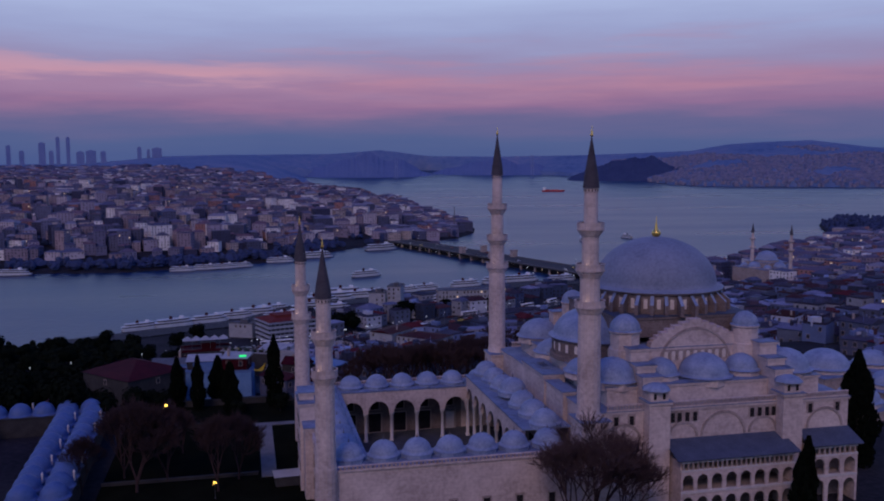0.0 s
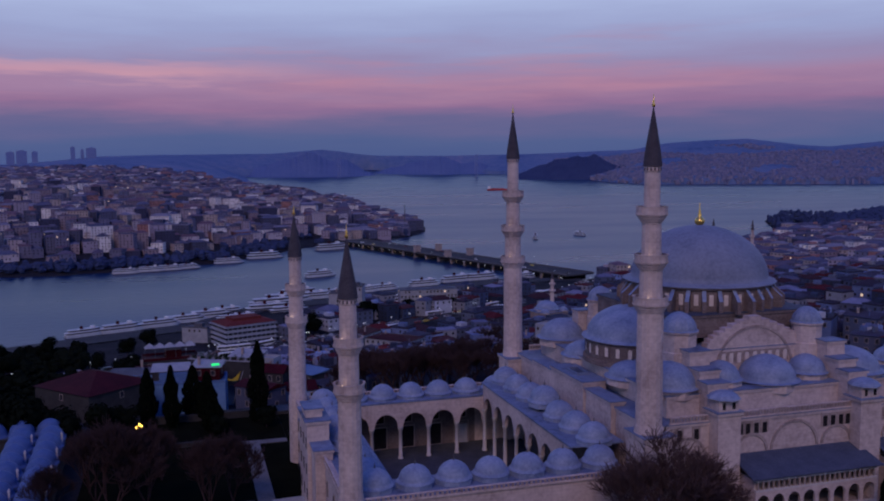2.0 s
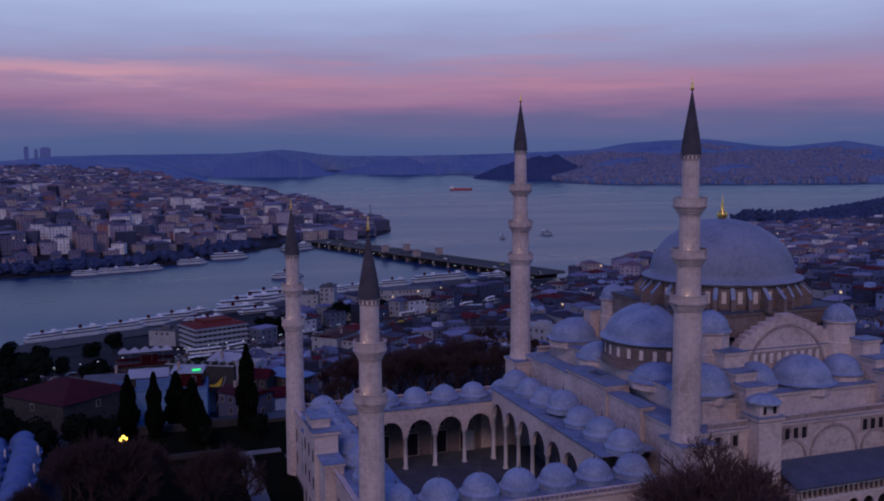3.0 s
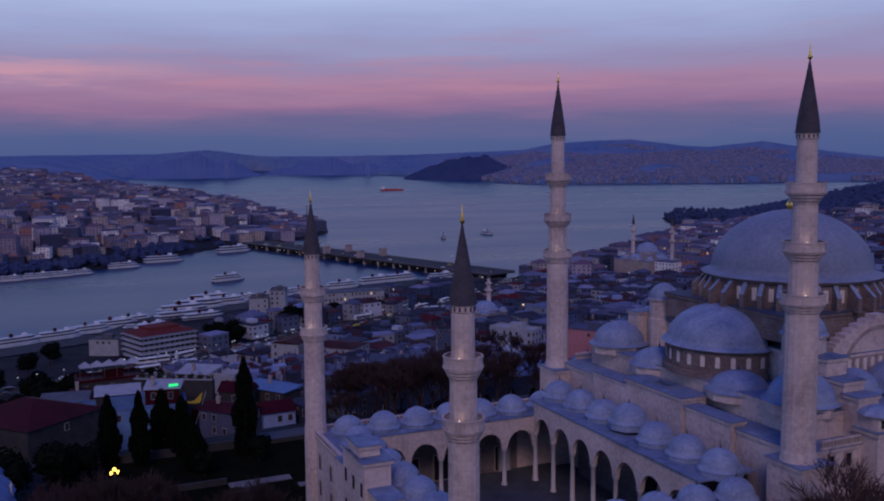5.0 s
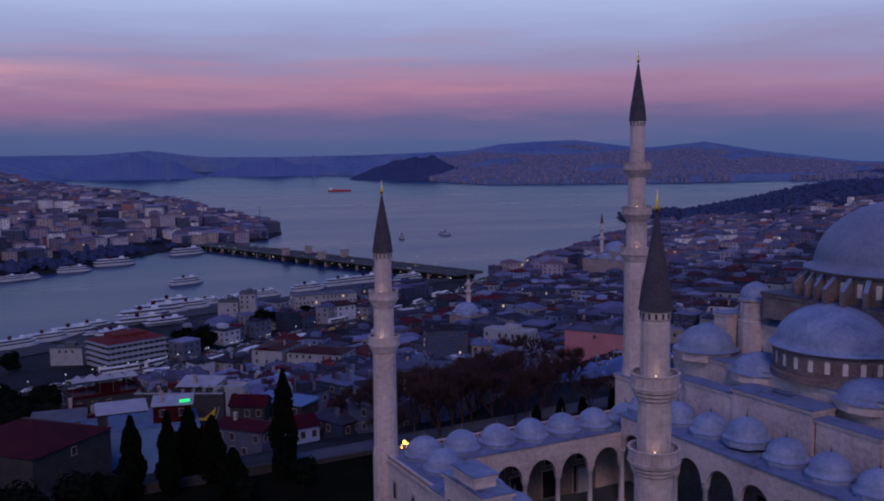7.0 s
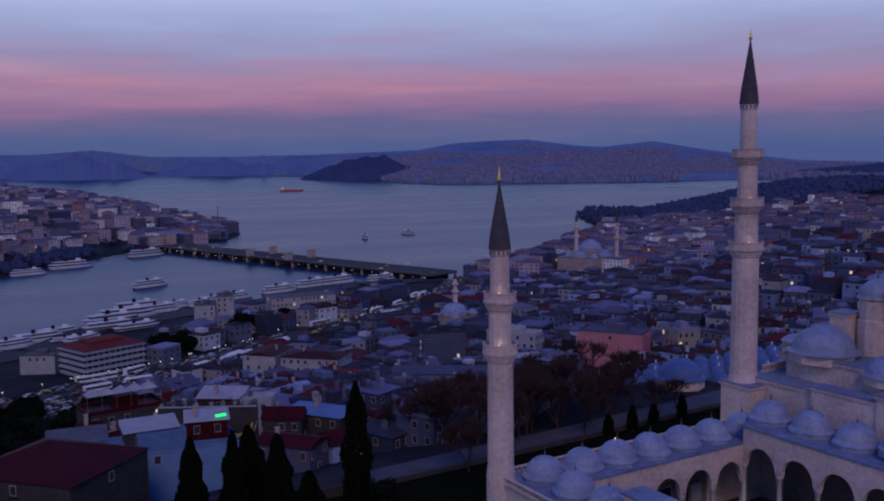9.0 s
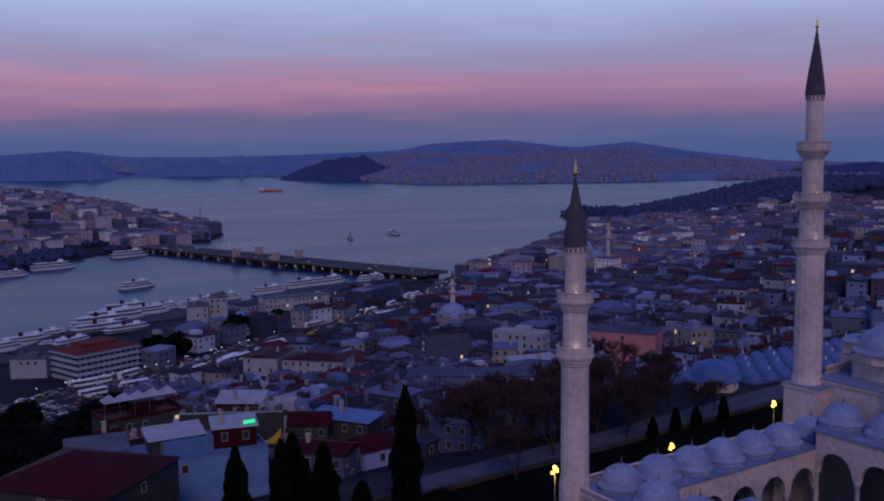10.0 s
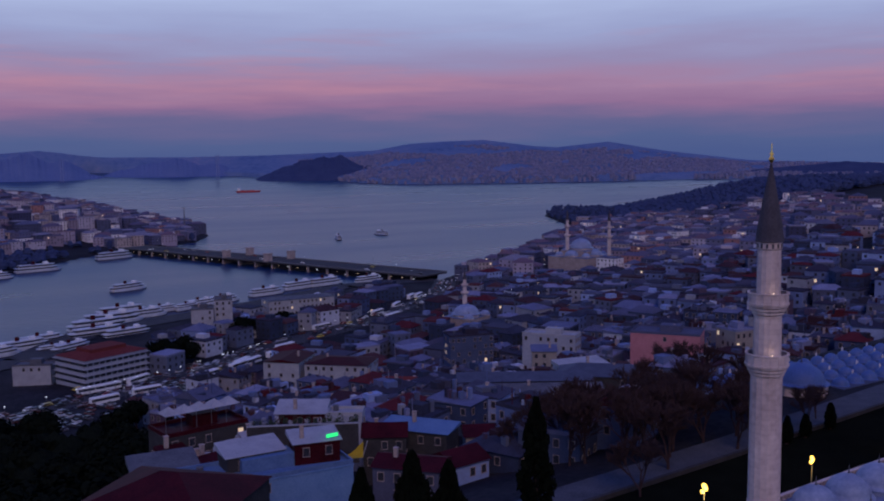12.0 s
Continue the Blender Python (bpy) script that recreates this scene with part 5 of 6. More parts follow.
    if rng.random() < 0.7:
        part("chimney", chim_mesh, None, t, at=pose(rng.uniform(-0.6, 0.6) * a, rng.uniform(-0.6, 0.6) * b, h + 1.6))
    if roof == "flat" and rng.random() < 0.5:
        part("water_tank", tank_mesh, None, t, at=pose(-a * 0.6, b * 0.4, h + 0.2))
    return t


def gz(x, y):
    return float(ground_height(x, y))


# named buildings of the waterfront and the bazaar quarter
office = house(24.5, 576, -46, 32, 24, 12.4, 20, "hip", 1, PALE, REDROOF, "wide office building with a red hipped roof and long window bands", 80, 80, 0.0, "", "office_building", top=3.2)
for k in range(4):
    z = 1.1 + 2.9 * k
    g = Geo()
    g.box(-16.06, -12.06, z, 16.06, 12.06, z + 1.25)
    part("window_band", g, GLASS, office)
    for q in range(11):
        for u, v in ((-15 + 3 * q, -12.1), (-15 + 3 * q, 12.1)):
            if v < 0:
                g = Geo()
                g.box(u - 0.2, v - 0.08, z - 0.05, u + 0.2, v + 0.06, z + 1.3)
                part("mullion", g, PALE, office)
    g = Geo()
    g.box(-16.9, -12.9, z + 1.5, 16.9, 12.9, z + 1.75)
    part("ledge", g, PALE, office)
g = Geo()
g.box(-9, -6, 12.1, 9, 6, 15.6)
part("roof_storey", g, REDROOF, office)
house(78.5, 486, -41, 15, 20, 13.6, -45, "gable", 2, OFFWHITE, MAROON, "tall pale warehouse wing with a dull red roof", 4.8, 3.6, 0.0, "", "warehouse", top=1.2)
house(94.5, 470.5, -42, 26, 17, 13.8, -45, "hip", 202, OFFWHITE, MAROON, "long pale rendered warehouse with rows of small windows", 3.2, 3.4, 0.0, "", "warehouse", top=1.5)
house(166, 668, -46, 43, 16, 13.5, -6, "hip", 3, OFFWHITE, GREYROOF, "long waterfront office building with rows of windows", 2.6, 3.3, 0.15, "", "office_building", top=1.2)
house(94.5, 640, -46, 12, 15, 17.5, -20, "flat", 4, OFFWHITE, GREYROOF, "pale rendered apartment block near the waterfront", 3.2, 3.1, 0.05, "", "apartment_block")
house(107, 641, -46, 10, 15, 21.5, -20, "flat", 204, OFFWHITE, GREYROOF, "taller pale apartment block near the waterfront", 3.2, 3.1, 0.03, "", "apartment_block")
house(157, 469, -38, 20, 11, 13.6, -18, "flat", 5, None, None, "pale four-storey block with rows of tall windows", 2.4, 3.1, 0.03, "", "apartment_block")
house(172, 367, -20, 24, 14, 10.5, -56, "flat", 6, PINK, None, "windowless pink rendered building", 40, 9, 0.0, "", "pink_building")
house(191, 352, -20, 10, 10, 11.5, -10, "flat", 7, CREAM, None, "rendered house with white window surrounds", 2.6, 3.1, 0.05, "", "town_house")
house(132, 388, -25, 8.5, 8, 10.6, -38, "shed", 8, CREAM, None, "small cream rendered house", 2.6, 3.1, 0.05, "", "town_house")
house(121, 357, -20, 16, 8, 7.6, -12, "shed", 9, PALE, OFFWHITE, "low shed with a bright white sloping roof", 20, 4, 0.0, "", "shed_building")
house(-33.4, 277.3, -6, 20, 22, 10.0, 42, "hip", 10, DARKWALL, MAROON, "large old building under a dark maroon roof", 60, 30, 0.0, "", "old_hall", top=3.6)
house(-14, 292, -8, 31, 11, 7.6, -6, "flat", 11, LIGHTBLUE, BLUEROOF, "flat bazaar building with light blue painted walls", 60, 30, 0.0, "", "bazaar_building")
house(-14, 295, -7, 10, 6, 9.4, -4, "shed", 12, DARKWALL, OFFWHITE, "rooftop room under a white sheet canopy", 4, 4, 0.1, "", "rooftop_room")
house(-3.6, 291.2, -7, 8, 6, 10.6, -14, "shed", 13, MAROON, OFFWHITE, "small red kiosk building under a white canopy", 4, 4, 0.1, "", "kiosk")
g = Geo()
g.box(-1.1, -0.12, -0.3, 1.1, 0.12, 0.3)
tagged(part("shop_sign", g, GREENGLOW, at=pose(-1.6, 288.0, 4.4)), "glowing green shop sign on a canopy edge", "sign")
house(10.5, 281, -9, 12, 8, 8.0, -49, "gable", 14, None, MAROON, "grey three-storey house with dark windows under a maroon roof", 2.6, 3.0, 0.0, "", "town_house")
house(-45, 240.5, -0.5, 12, 8, 5.4, -6, "hip", 431, REDROOF, MAROON, "small red brick house under a dark roof", 2.6, 3.0, 0.0, "", "town_house")
house(-26, 306.5, -9, 11, 7, 8.0, -8, "shed", 401, DARKWALL, GREYROOF, "low outbuilding under a slate grey sheet roof", 4, 4, 0.0, "", "shed_building")
house(10, 325.5, -9, 10.5, 6, 7.4, -35, "shed", 402, MAROON, OFFWHITE, "red walled bazaar hall under a thin white roof", 3.0, 3.4, 0.05, "", "bazaar_building")
house(15.5, 315.5, -9, 7.6, 5, 8.2, -36, "flat", 403, PALE, OFFWHITE, "small white roofed rooftop block", 4, 4, 0.0, "", "rooftop_room")
house(25.5, 302.5, -11, 15, 7, 8.6, -55, "shed", 404, DARKWALL, BLUEROOF, "market building under a blue tarpaulin roof", 3.4, 3.4, 0.0, "", "bazaar_building")
house(16.3, 300.5, -10, 8.4, 6, 8.4, -32, "gable", 405, DARKWALL, MAROON, "narrow house under a maroon gabled roof", 2.8, 3.2, 0.0, "", "town_house", top=2.2)
house(42, 301, -14, 10, 8, 8.0, -30, "gable", 406, CREAM, MAROON, "old house under a dark maroon gable", 2.8, 3.2, 0.0, "", "town_house")
house(72, 293, -13, 11.5, 8, 7.0, -46, "shed", 407, CREAM, GREENROOF, "low building under a dull green sheet roof", 3.2, 3.4, 0.0, "", "shed_building")
house(72, 386, -27, 21, 12, 9.0, -40, "hip", 408, DARKWALL, REDROOF, "long old building under a deep red hipped roof", 3.2, 3.4, 0.0, "", "old_building", top=3.0)
house(165, 422, -28, 22, 9, 10.0, -58, "flat", 409, PALE, OFFWHITE, "white flat-roofed block with roof boxes", 3.0, 3.2, 0.0, "", "apartment_block")
house(-2, 589, -47, 17, 9, 9.0, -30, "flat", 410, OFFWHITE, GREYROOF, "low white quayside building with tall slit windows", 3.4, 8.0, 0.0, "", "quay_building")
for k, (x, y, w) in enumerate(((75, 328.5, 36), (82, 337.5, 42), (89.5, 347, 38))):
    house(x, y, -19, w, 9.4, 8.0 + 0.4 * k, -33, "gable", 420 + k, DARKWALL, SLATE if k != 1 else GREYROOF, "long low range of an old trading inn under grey roofs", 3.4, 3.6, 0.0, "old inn ranges", "inn_range", top=1.8)
house(114, 339, -19, 27, 13, 8.4, -45, "hip", 430, DARKWALL, SLATE, "broad low hall under a dark slate roof", 3.4, 3.6, 0.0, "", "old_hall", top=2.6)
house(22, 283, -9, 8, 8, 6.0, 4, "gable", 15, None, MAROON, "small house under a maroon roof", 2.6, 3.0, 0.0, "", "town_house")

# low stalls and sheds that crowd the bazaar terrace
rng = random.Random(77)
for k in range(14):
    x, y = rng.uniform(-22, 6), rng.uniform(306, 316)
    house(x, y, -7.5, rng.uniform(4, 7), rng.uniform(3, 4.5), rng.uniform(3.5, 6.5), rng.uniform(-15, 15), rng.choice(("shed", "shed", "gable")), 300 + k, rng.choice((None, DARKWALL, PALE, DARKWALL)), rng.choice((MAROON, OFFWHITE, GREYROOF, MAROON, BLUEROOF)),
          "small bazaar stall under a sheet roof", 3.0, 3.0, 0.03, "bazaar stalls", "market_stall")

# white canvas canopies over a terrace
can = thing("canopy", "row of peaked white canvas canopies over a terrace", "canopy", at=pose(-22, 317.5, 2.6, 0, 0, 5))
for i in range(5):
    g = Geo()
    x0 = i * 3.1
    c = (x0 + 1.55, 2, 3.0)
    ring = [(x0, 0, 1.6), (x0 + 3.1, 0, 1.6), (x0 + 3.1, 4, 1.6), (x0, 4, 1.6)]
    for p, q in zip(ring, ring[1:] + ring[:1]):
        g.quad([p, q, c])
    part("canvas", g, OFFWHITE, can)
    g = Geo()
    g.tube((x0, 0, -2), (x0, 0, 1.6), 0.06, 0.06, 6)
    part("pole", g, STEEL, can)
# planted roof terrace behind a low parapet
ter = thing("planter", "roof terrace parapet crowded with potted shrubs", "planter", at=pose(0.5, 304.5, 2.2, 0, 0, -29))
g = Geo()
g.box(-10.6, -0.9, -8, 10.6, 0.9, -0.2)
part("trough", g, DARKWALL, ter)
g = Geo()
g.box(-10.6, -1.0, -0.2, 10.6, -0.75, 0.1)
part("coping", g, PALE, ter)
rng = random.Random(78)
for k in range(24):
    g = Geo()
    u, h = -10 + 20 * k / 23 + rng.uniform(-0.3, 0.3), rng.uniform(0.7, 1.9)
    for q in range(46):
        d = Vector((rng.gauss(0, 1), rng.gauss(0, 1), rng.gauss(0, 1))).normalized()
        c = Vector((u + d.x * 0.5, d.y * 0.5, -0.1 + h * 0.5 + d.z * h * 0.5))
        e = d.orthogonal().normalized() * rng.uniform(0.12, 0.28)
        g.quad([c - e, c + d.cross(e) * 1.3, c + e])
    part("shrub", g, SHRUB if k % 3 else OFFWHITE, ter)

# yellow tarpaulin hung from a slanting pole
awn = thing("awning", "sagging yellow tarpaulin tied to a slanting white pole", "awning", at=pose(3.6, 289.6, -2, 0, 0, -30))
g = Geo()
n = 6
for i in range(n):
    for j in range(n):
        def sag(a, b):
            u, v = a / n, b / n
            return (-1.6 + 3.2 * u, -1.2 + 2.4 * v, 1.2 + 2.0 * u * v - 1.6 * u * (1 - u) + 0.3 * math.sin(5 * v + 3 * u))
        g.quad([sag(i, j), sag(i + 1, j), sag(i + 1, j + 1), sag(i, j + 1)], smooth=True)
part("sheet", g, YELLOW, awn)
g = Geo()
g.tube((-0.6, 0.2, -6), (2.4, 1.2, 3.6), 0.12, 0.1, 6)
part("pole", g, OFFWHITE, awn)
house(-14.5, 321, -11, 17, 9, 11.5, 5, "flat", 16, DARKWALL, MAROON, "bazaar terrace building with a red edged roof", 3.4, 3.2, 0.15, "", "bazaar_building")

KEEP = [(24.5, 576, 27), (76, 484, 17), (97, 466, 21), (70, 464, 15), (84, 452, 15), (60, 474, 10), (88, 438, 14), (72, 450, 14), (100, 444, 12), (165, 664, 27), (100, 640, 17), (-14, 310, 16), (157, 469, 13), (174, 365, 16), (191, 352, 9), (132, 388, 8), (121, 357, 10), (-35, 276, 20), (-9, 292, 17), (-14, 303, 10), (-3.6, 291, 8),
        (10.5, 281, 11), (22, 282, 8), (10, 326, 9), (15.5, 316, 7), (25.5, 302.5, 11), (16.3, 300, 8), (-2, 589, 13), (83, 338, 27), (114, 338, 17), (72, 293, 9), (42, 301, 9), (72, 386, 14), (165, 422, 13), (-26, 306, 8), (-14.5, 322, 14), (222, 564, 7), (212, 548, 17), (465, 725, 48), (125, 285, 44), (66, 590, 16), (165, 275, 40)]
ROAD = [(-150, 470), (-90, 498), (-26, 523), (1, 533), (33, 539), (57, 553), (83, 571), (112, 590), (162, 606), (217, 634), (294, 698), (345, 765)]


def road_gap(x, y):
    best = 1e9
    for (x0, y0), (x1, y1) in zip(ROAD, ROAD[1:]):
        dx, dy = x1 - x0, y1 - y0
        t = max(0, min(1, ((x - x0) * dx + (y - y0) * dy) / (dx * dx + dy * dy)))
        best = min(best, math.hypot(x - x0 - t * dx, y - y0 - t * dy))
    return best


def sites(pitch, jitter, seed, rmin, rmax, az0, az1, poly, margin, street=5):
    """Building plots on a skewed street grid, clear of landmarks, the main road and the shore."""
    rng = random.Random(seed)
    out = []
    n = int(rmax / pitch) + 2
    ca, sa = math.cos(radians(24)), math.sin(radians(24))
    for i in range(-n, n):
        for j in range(-n, n):
            if i % street == 0 or j % (street + 2) == 0:
                if rng.random() < 0.8:
                    continue
            u, v = (i + rng.uniform(-jitter, jitter)) * pitch, (j + rng.uniform(-jitter, jitter)) * pitch
            u, v = u + 14 * math.sin(v / 90), v + 14 * math.sin(u / 110)
            x, y = HUB[0] + u * ca - v * sa, HUB[1] + u * sa + v * ca
            r, az = math.hypot(x - HUB[0], y - HUB[1]), math.degrees(math.atan2(x - HUB[0], y - HUB[1]))
            if rmin < r < rmax and az0 < az < az1:
                out.append((x, y, r, az, rng.random()))
    if not out:
        return out
    xs, ys = np.array([o[0] for o in out]), np.array([o[1] for o in out])
    d = shore_distance(xs, ys, poly)
    h = ground_height(xs, ys)
    return [(o[0], o[1], o[2], o[3], o[4], float(hh)) for o, dd, hh in zip(out, d, h) if dd > margin]


plots = [p for p in sites(12.2, 0.22, 3, 205, 760, -22, 66, NEAR_SHORE[:-2], 30)
         if not any(math.hypot(p[0] - a, p[1] - b) < c for a, b, c in KEEP) and road_gap(p[0], p[1] + 12 * (p[0] < 230)) > 26 and not (p[0] < 345 and quay_gap(p[0], p[1]) < 72) and not (p[0] < 135 and p[1] < 268) and not (p[1] < 262 and p[0] < 190)
         and not (p[0] < -25 and p[1] < 470) and not (p[0] < 10 and p[1] < 318) and not (p[0] < 18 and p[1] > 325) and not (p[0] < -60)]
plots.sort(key=lambda p: p[2])
NEARBY = plots[:290]
for i, (x, y, r, az, k, z) in enumerate(NEARBY):
    rg = random.Random(i)
    house(x, y, z, rg.uniform(7.5, 13), rg.uniform(7.5, 12.5), rg.uniform(4.5, 9.5), 24 + rg.choice((0, 0, 90, 12, -10)) + rg.uniform(-6, 6), rg.choice(("hip", "hip", "gable", "flat", "flat", "shed")), i + 100)


def district(name, items, label, windows=True, seed=1, lit=0.015, hazy=False, mats=None):
    """Too many houses to count, joined: walls, roofs and window openings."""
    rng = random.Random(seed)
    g = Geo()
    for x, y, z, w, d, h, rot in items:
        c, s = math.cos(radians(rot)), math.sin(radians(rot))

        def fn(u, v, q, x=x, y=y, z=z, c=c, s=s):
            return (x + u * c - v * s, y + u * s + v * c, z + q)

        a, b = w / 2, d / 2
        g.box(-a, -b, -6, a, b, h, 0, fn=fn)
        if rng.random() < 0.55:
            e = min(a, b) * rng.uniform(0.5, 1.0)
            rise = min(w, d) * rng.uniform(0.14, 0.26)
            i = len(g.v)
            A, B = a + 0.4, b + 0.4
            pts = [(-A, -B, h), (A, -B, h), (A, B, h), (-A, B, h)] + ([(-A + e, 0, h + rise), (A - e, 0, h + rise)] if w >= d else [(0, -B + e, h + rise), (0, B - e, h + rise)])
            g.v += [fn(p[0], p[1], p[2] + 0.02) for p in pts]
            fs = [(0, 1, 5, 4), (2, 3, 4, 5), (1, 2, 5), (3, 0, 4)] if w >= d else [(1, 2, 5, 4), (3, 0, 4, 5), (0, 1, 4), (2, 3, 5)]
            for f in fs:
                g.f.append(tuple(i + q for q in f))
                g.m.append(1)
                g.s.append(False)
        else:
            g.box(-a - 0.1, -b - 0.1, h + 0.01, a + 0.1, b + 0.1, h + 0.7, 1, fn=fn)
            if rng.random() < 0.6:
                g.box(-a * 0.3, -b * 0.4, h + 0.7, a * 0.5, b * 0.3, h + 2.8, 0, fn=fn)
        if windows:
            for side in range(4):
                L, off = ((w, b), (d, a), (w, b), (d, a))[side]
                ang = radians(rot + 90 * side)
                nx, ny = math.sin(ang), -math.cos(ang)
                if nx * (HUB[0] - x) + ny * (HUB[1] - y) < 0:
                    continue
                cols = max(2, int(L / 3.4))
                for row in range(int(h / 3.2)):
                    zz = h - 1.0 - row * 3.2
                    for j in range(cols):
                        if rng.random() < 0.15:
                            continue
                        u = (j + 0.5 - cols / 2) * L / cols
                        q = []
                        for du, dz in ((-0.65, -1.5), (0.65, -1.5), (0.65, 0), (-0.65, 0)):
                            px, py = u + du, -off - 0.05
                            cc, ss = math.cos(radians(90 * side)), math.sin(radians(90 * side))
                            q.append(fn(px * cc - py * ss, px * ss + py * cc, zz + dz))
                        g.quad(q, 3 if rng.random() < lit else 2)
    return tagged(part(name, g, mats or [PLASTER_F if hazy else PLASTER_I, ROOFING_F if hazy else ROOFING_I, GLASS, WINGLOW]), label, "houses", kind="stuff")


def items_from(ps, wr, dr, hr, seed, rot=24):
    rg = random.Random(seed)
    return [(x, y, z, rg.uniform(*wr), rg.uniform(*dr), rg.uniform(*hr), rot + rg.choice((0, 90, 15, -20)) + rg.uniform(-10, 10)) for x, y, r, az, k, z in ps]


district("old_town", items_from(plots[290:], (8, 15), (8, 14), (5.5, 12), 4), "dense old town of rendered houses with tiled and sheet roofs")
# pipes, boxes, dishes and loose sheets on the nearer roofs
rng = random.Random(91)
g = Geo()
for i, (x, y, r, az, k, z) in enumerate(NEARBY):
    rg = random.Random(i)
    w, d, h = rg.uniform(7.5, 13), rg.uniform(7.5, 12.5), rg.uniform(4.5, 9.5)
    for q in range(rng.randrange(3, 9)):
        u, v = rng.uniform(-0.42, 0.42) * w * 0.8, rng.uniform(-0.42, 0.42) * d * 0.8
        zz = z + h + 0.2
        s = rng.choice((0, 1, 2, 3))
        if s == 0:
            a, b, c = rng.uniform(0.4, 0.9), rng.uniform(0.4, 0.8), rng.uniform(0.8, 2.6)
        elif s == 1:
            a, b, c = 0.06, 0.06, rng.uniform(2.5, 4.2)
        elif s == 2:
            a, b, c = rng.uniform(1, 2.4), rng.uniform(0.8, 1.8), rng.uniform(1.4, 2.4)
        else:
            a, b, c = rng.uniform(0.3, 0.6), rng.uniform(0.3, 0.6), rng.uniform(1.6, 2.8)
        g.box(x + u - a, y + v - b, zz - 1, x + u + a, y + v + b, zz + c, rng.choice((0, 0, 1)))
tagged(part("roof_clutter", g, [PLASTER_I, ROOFING_I]), "small sheds, boxes, flues and aerials on town roofs", "roof clutter", kind="stuff")

far_plots = [p for p in sites(17, 0.25, 8, 760, 1750, 8, 68, NEAR_SHORE[:-2], 28) if not any(math.hypot(p[0] - a, p[1] - b) < c for a, b, c in KEEP) and p[5] < -6 and road_gap(p[0], p[1]) > 12
             and math.hypot((p[0] - 1180) / 260, (p[1] - 1060) / 190) > 1 and not (p[0] > 850 and p[1] > 1150)]
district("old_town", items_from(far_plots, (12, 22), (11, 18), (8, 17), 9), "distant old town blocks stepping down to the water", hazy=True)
hill_plots = [p for p in sites(17.5, 0.28, 12, 880, 2750, -24, 17, NORTH_SHORE[:-1], 15) if p[0] > 190 or p[5] > -44]
hill_items = [(x, y, z, w, d, h * (0.55 if z < -41 else 1.0), r) for x, y, z, w, d, h, r in items_from(hill_plots, (9, 27), (9, 18), (9, 27), 13, 8)]
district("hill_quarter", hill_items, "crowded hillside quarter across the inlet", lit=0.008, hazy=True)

# ---------------------------------------------------------------- far shore: houses on the slopes, wooded spur, towers
rng = random.Random(31)
xs, ys = [], []
while len(xs) < 24000:
    az, r = rng.uniform(10, 62), rng.uniform(3100, 4700)
    xs.append(HUB[0] + r * math.sin(radians(az)))
    ys.append(HUB[1] + r * math.cos(radians(az)))
hs = ground_height(np.array(xs), np.array(ys))
rr = np.hypot(np.array(xs) - HUB[0], np.array(ys) - HUB[1])
lv = SEA + swell(rr)
items = []
for x, y, h, w, r in zip(xs, ys, hs, lv, rr):
    az = math.degrees(math.atan2(x - HUB[0], y - HUB[1]))
    dens = noise.noise(Vector((x / 260, y / 260, 3)))
    if h > w + 1.5 and az > 24 and dens > -0.3 + (0.4 if h > w + 95 else 0):
        items.append((x, y, h, rng.uniform(7, 15), rng.uniform(7, 12), rng.uniform(3, 7) + (9 * rng.random() if h < w + 14 else 0), rng.uniform(0, 90)))
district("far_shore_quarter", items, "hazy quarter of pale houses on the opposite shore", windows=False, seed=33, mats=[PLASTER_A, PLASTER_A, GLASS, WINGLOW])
items = []
for k in range(1500):
    az, r = rng.uniform(-22, 5.0), rng.uniform(2700, 3500)
    x, y = HUB[0] + r * math.sin(radians(az)), HUB[1] + r * math.cos(radians(az))
    h = float(ground_height(x, y))
    if h > -35:
        items.append((x, y, h, rng.uniform(18, 42), rng.uniform(16, 30), rng.uniform(9, 24), rng.uniform(0, 90)))
district("far_plateau_quarter", items, "hazy blocks on the plateau beyond the inlet", windows=False, seed=35, hazy=True)


def spur(name, az0, az1, r, top, base, seed, label, mat=None):
    """A wooded ridge along part of the far shore, of uneven crest."""
    g = Geo()
    n = 150
    rows = []
    for i in range(n + 1):
        t = i / n
        az = radians(az0 + (az1 - az0) * t)
        prof = math.sin(math.pi * t) ** 1.1
        rough = 0.22 * noise.noise(Vector((i * 0.06, 0, seed))) + 0.06 * noise.noise(Vector((i * 0.4, 3, seed)))
        row = []
        for k, q in enumerate((0, 0.35, 0.7, 1.0, 0.5)):
            rr = r + 70 * k
            z = base + (top - base) * prof * q * (1 + rough + 0.05 * noise.noise(Vector((i * 0.13, k * 0.8, seed))))
            row.append((HUB[0] + rr * math.sin(az), HUB[1] + rr * math.cos(az), z))
        rows.append(row)
    for a, b in zip(rows, rows[1:]):
        for k in range(4):
            g.quad([a[k], b[k], b[k + 1], a[k + 1]], smooth=True)
    tagged(part(name, g, mat or HAZEWOOD), label, "hill", kind="structure")


# far hill and wood colours, tinted blue in place of haze
HAZEHILL = material("hazy_wooded_hill", [(0.088, 0.135, 0.275), (0.115, 0.16, 0.305)], 0.012, 0.95, bump=0.2, fine=6)
HAZEWOOD = material("hazy_woodland", [(0.03, 0.045, 0.11), (0.05, 0.068, 0.14)], 0.02, 0.95, bump=0.3, fine=6)
spur("wooded_hill", 20.6, 30.4, 4050, 79, -34, 1, "dark wooded spur on the opposite shore")
spur("wooded_hill", 30.4, 33.2, 4150, 62, -20, 2, "small dark wood on the opposite hillside")
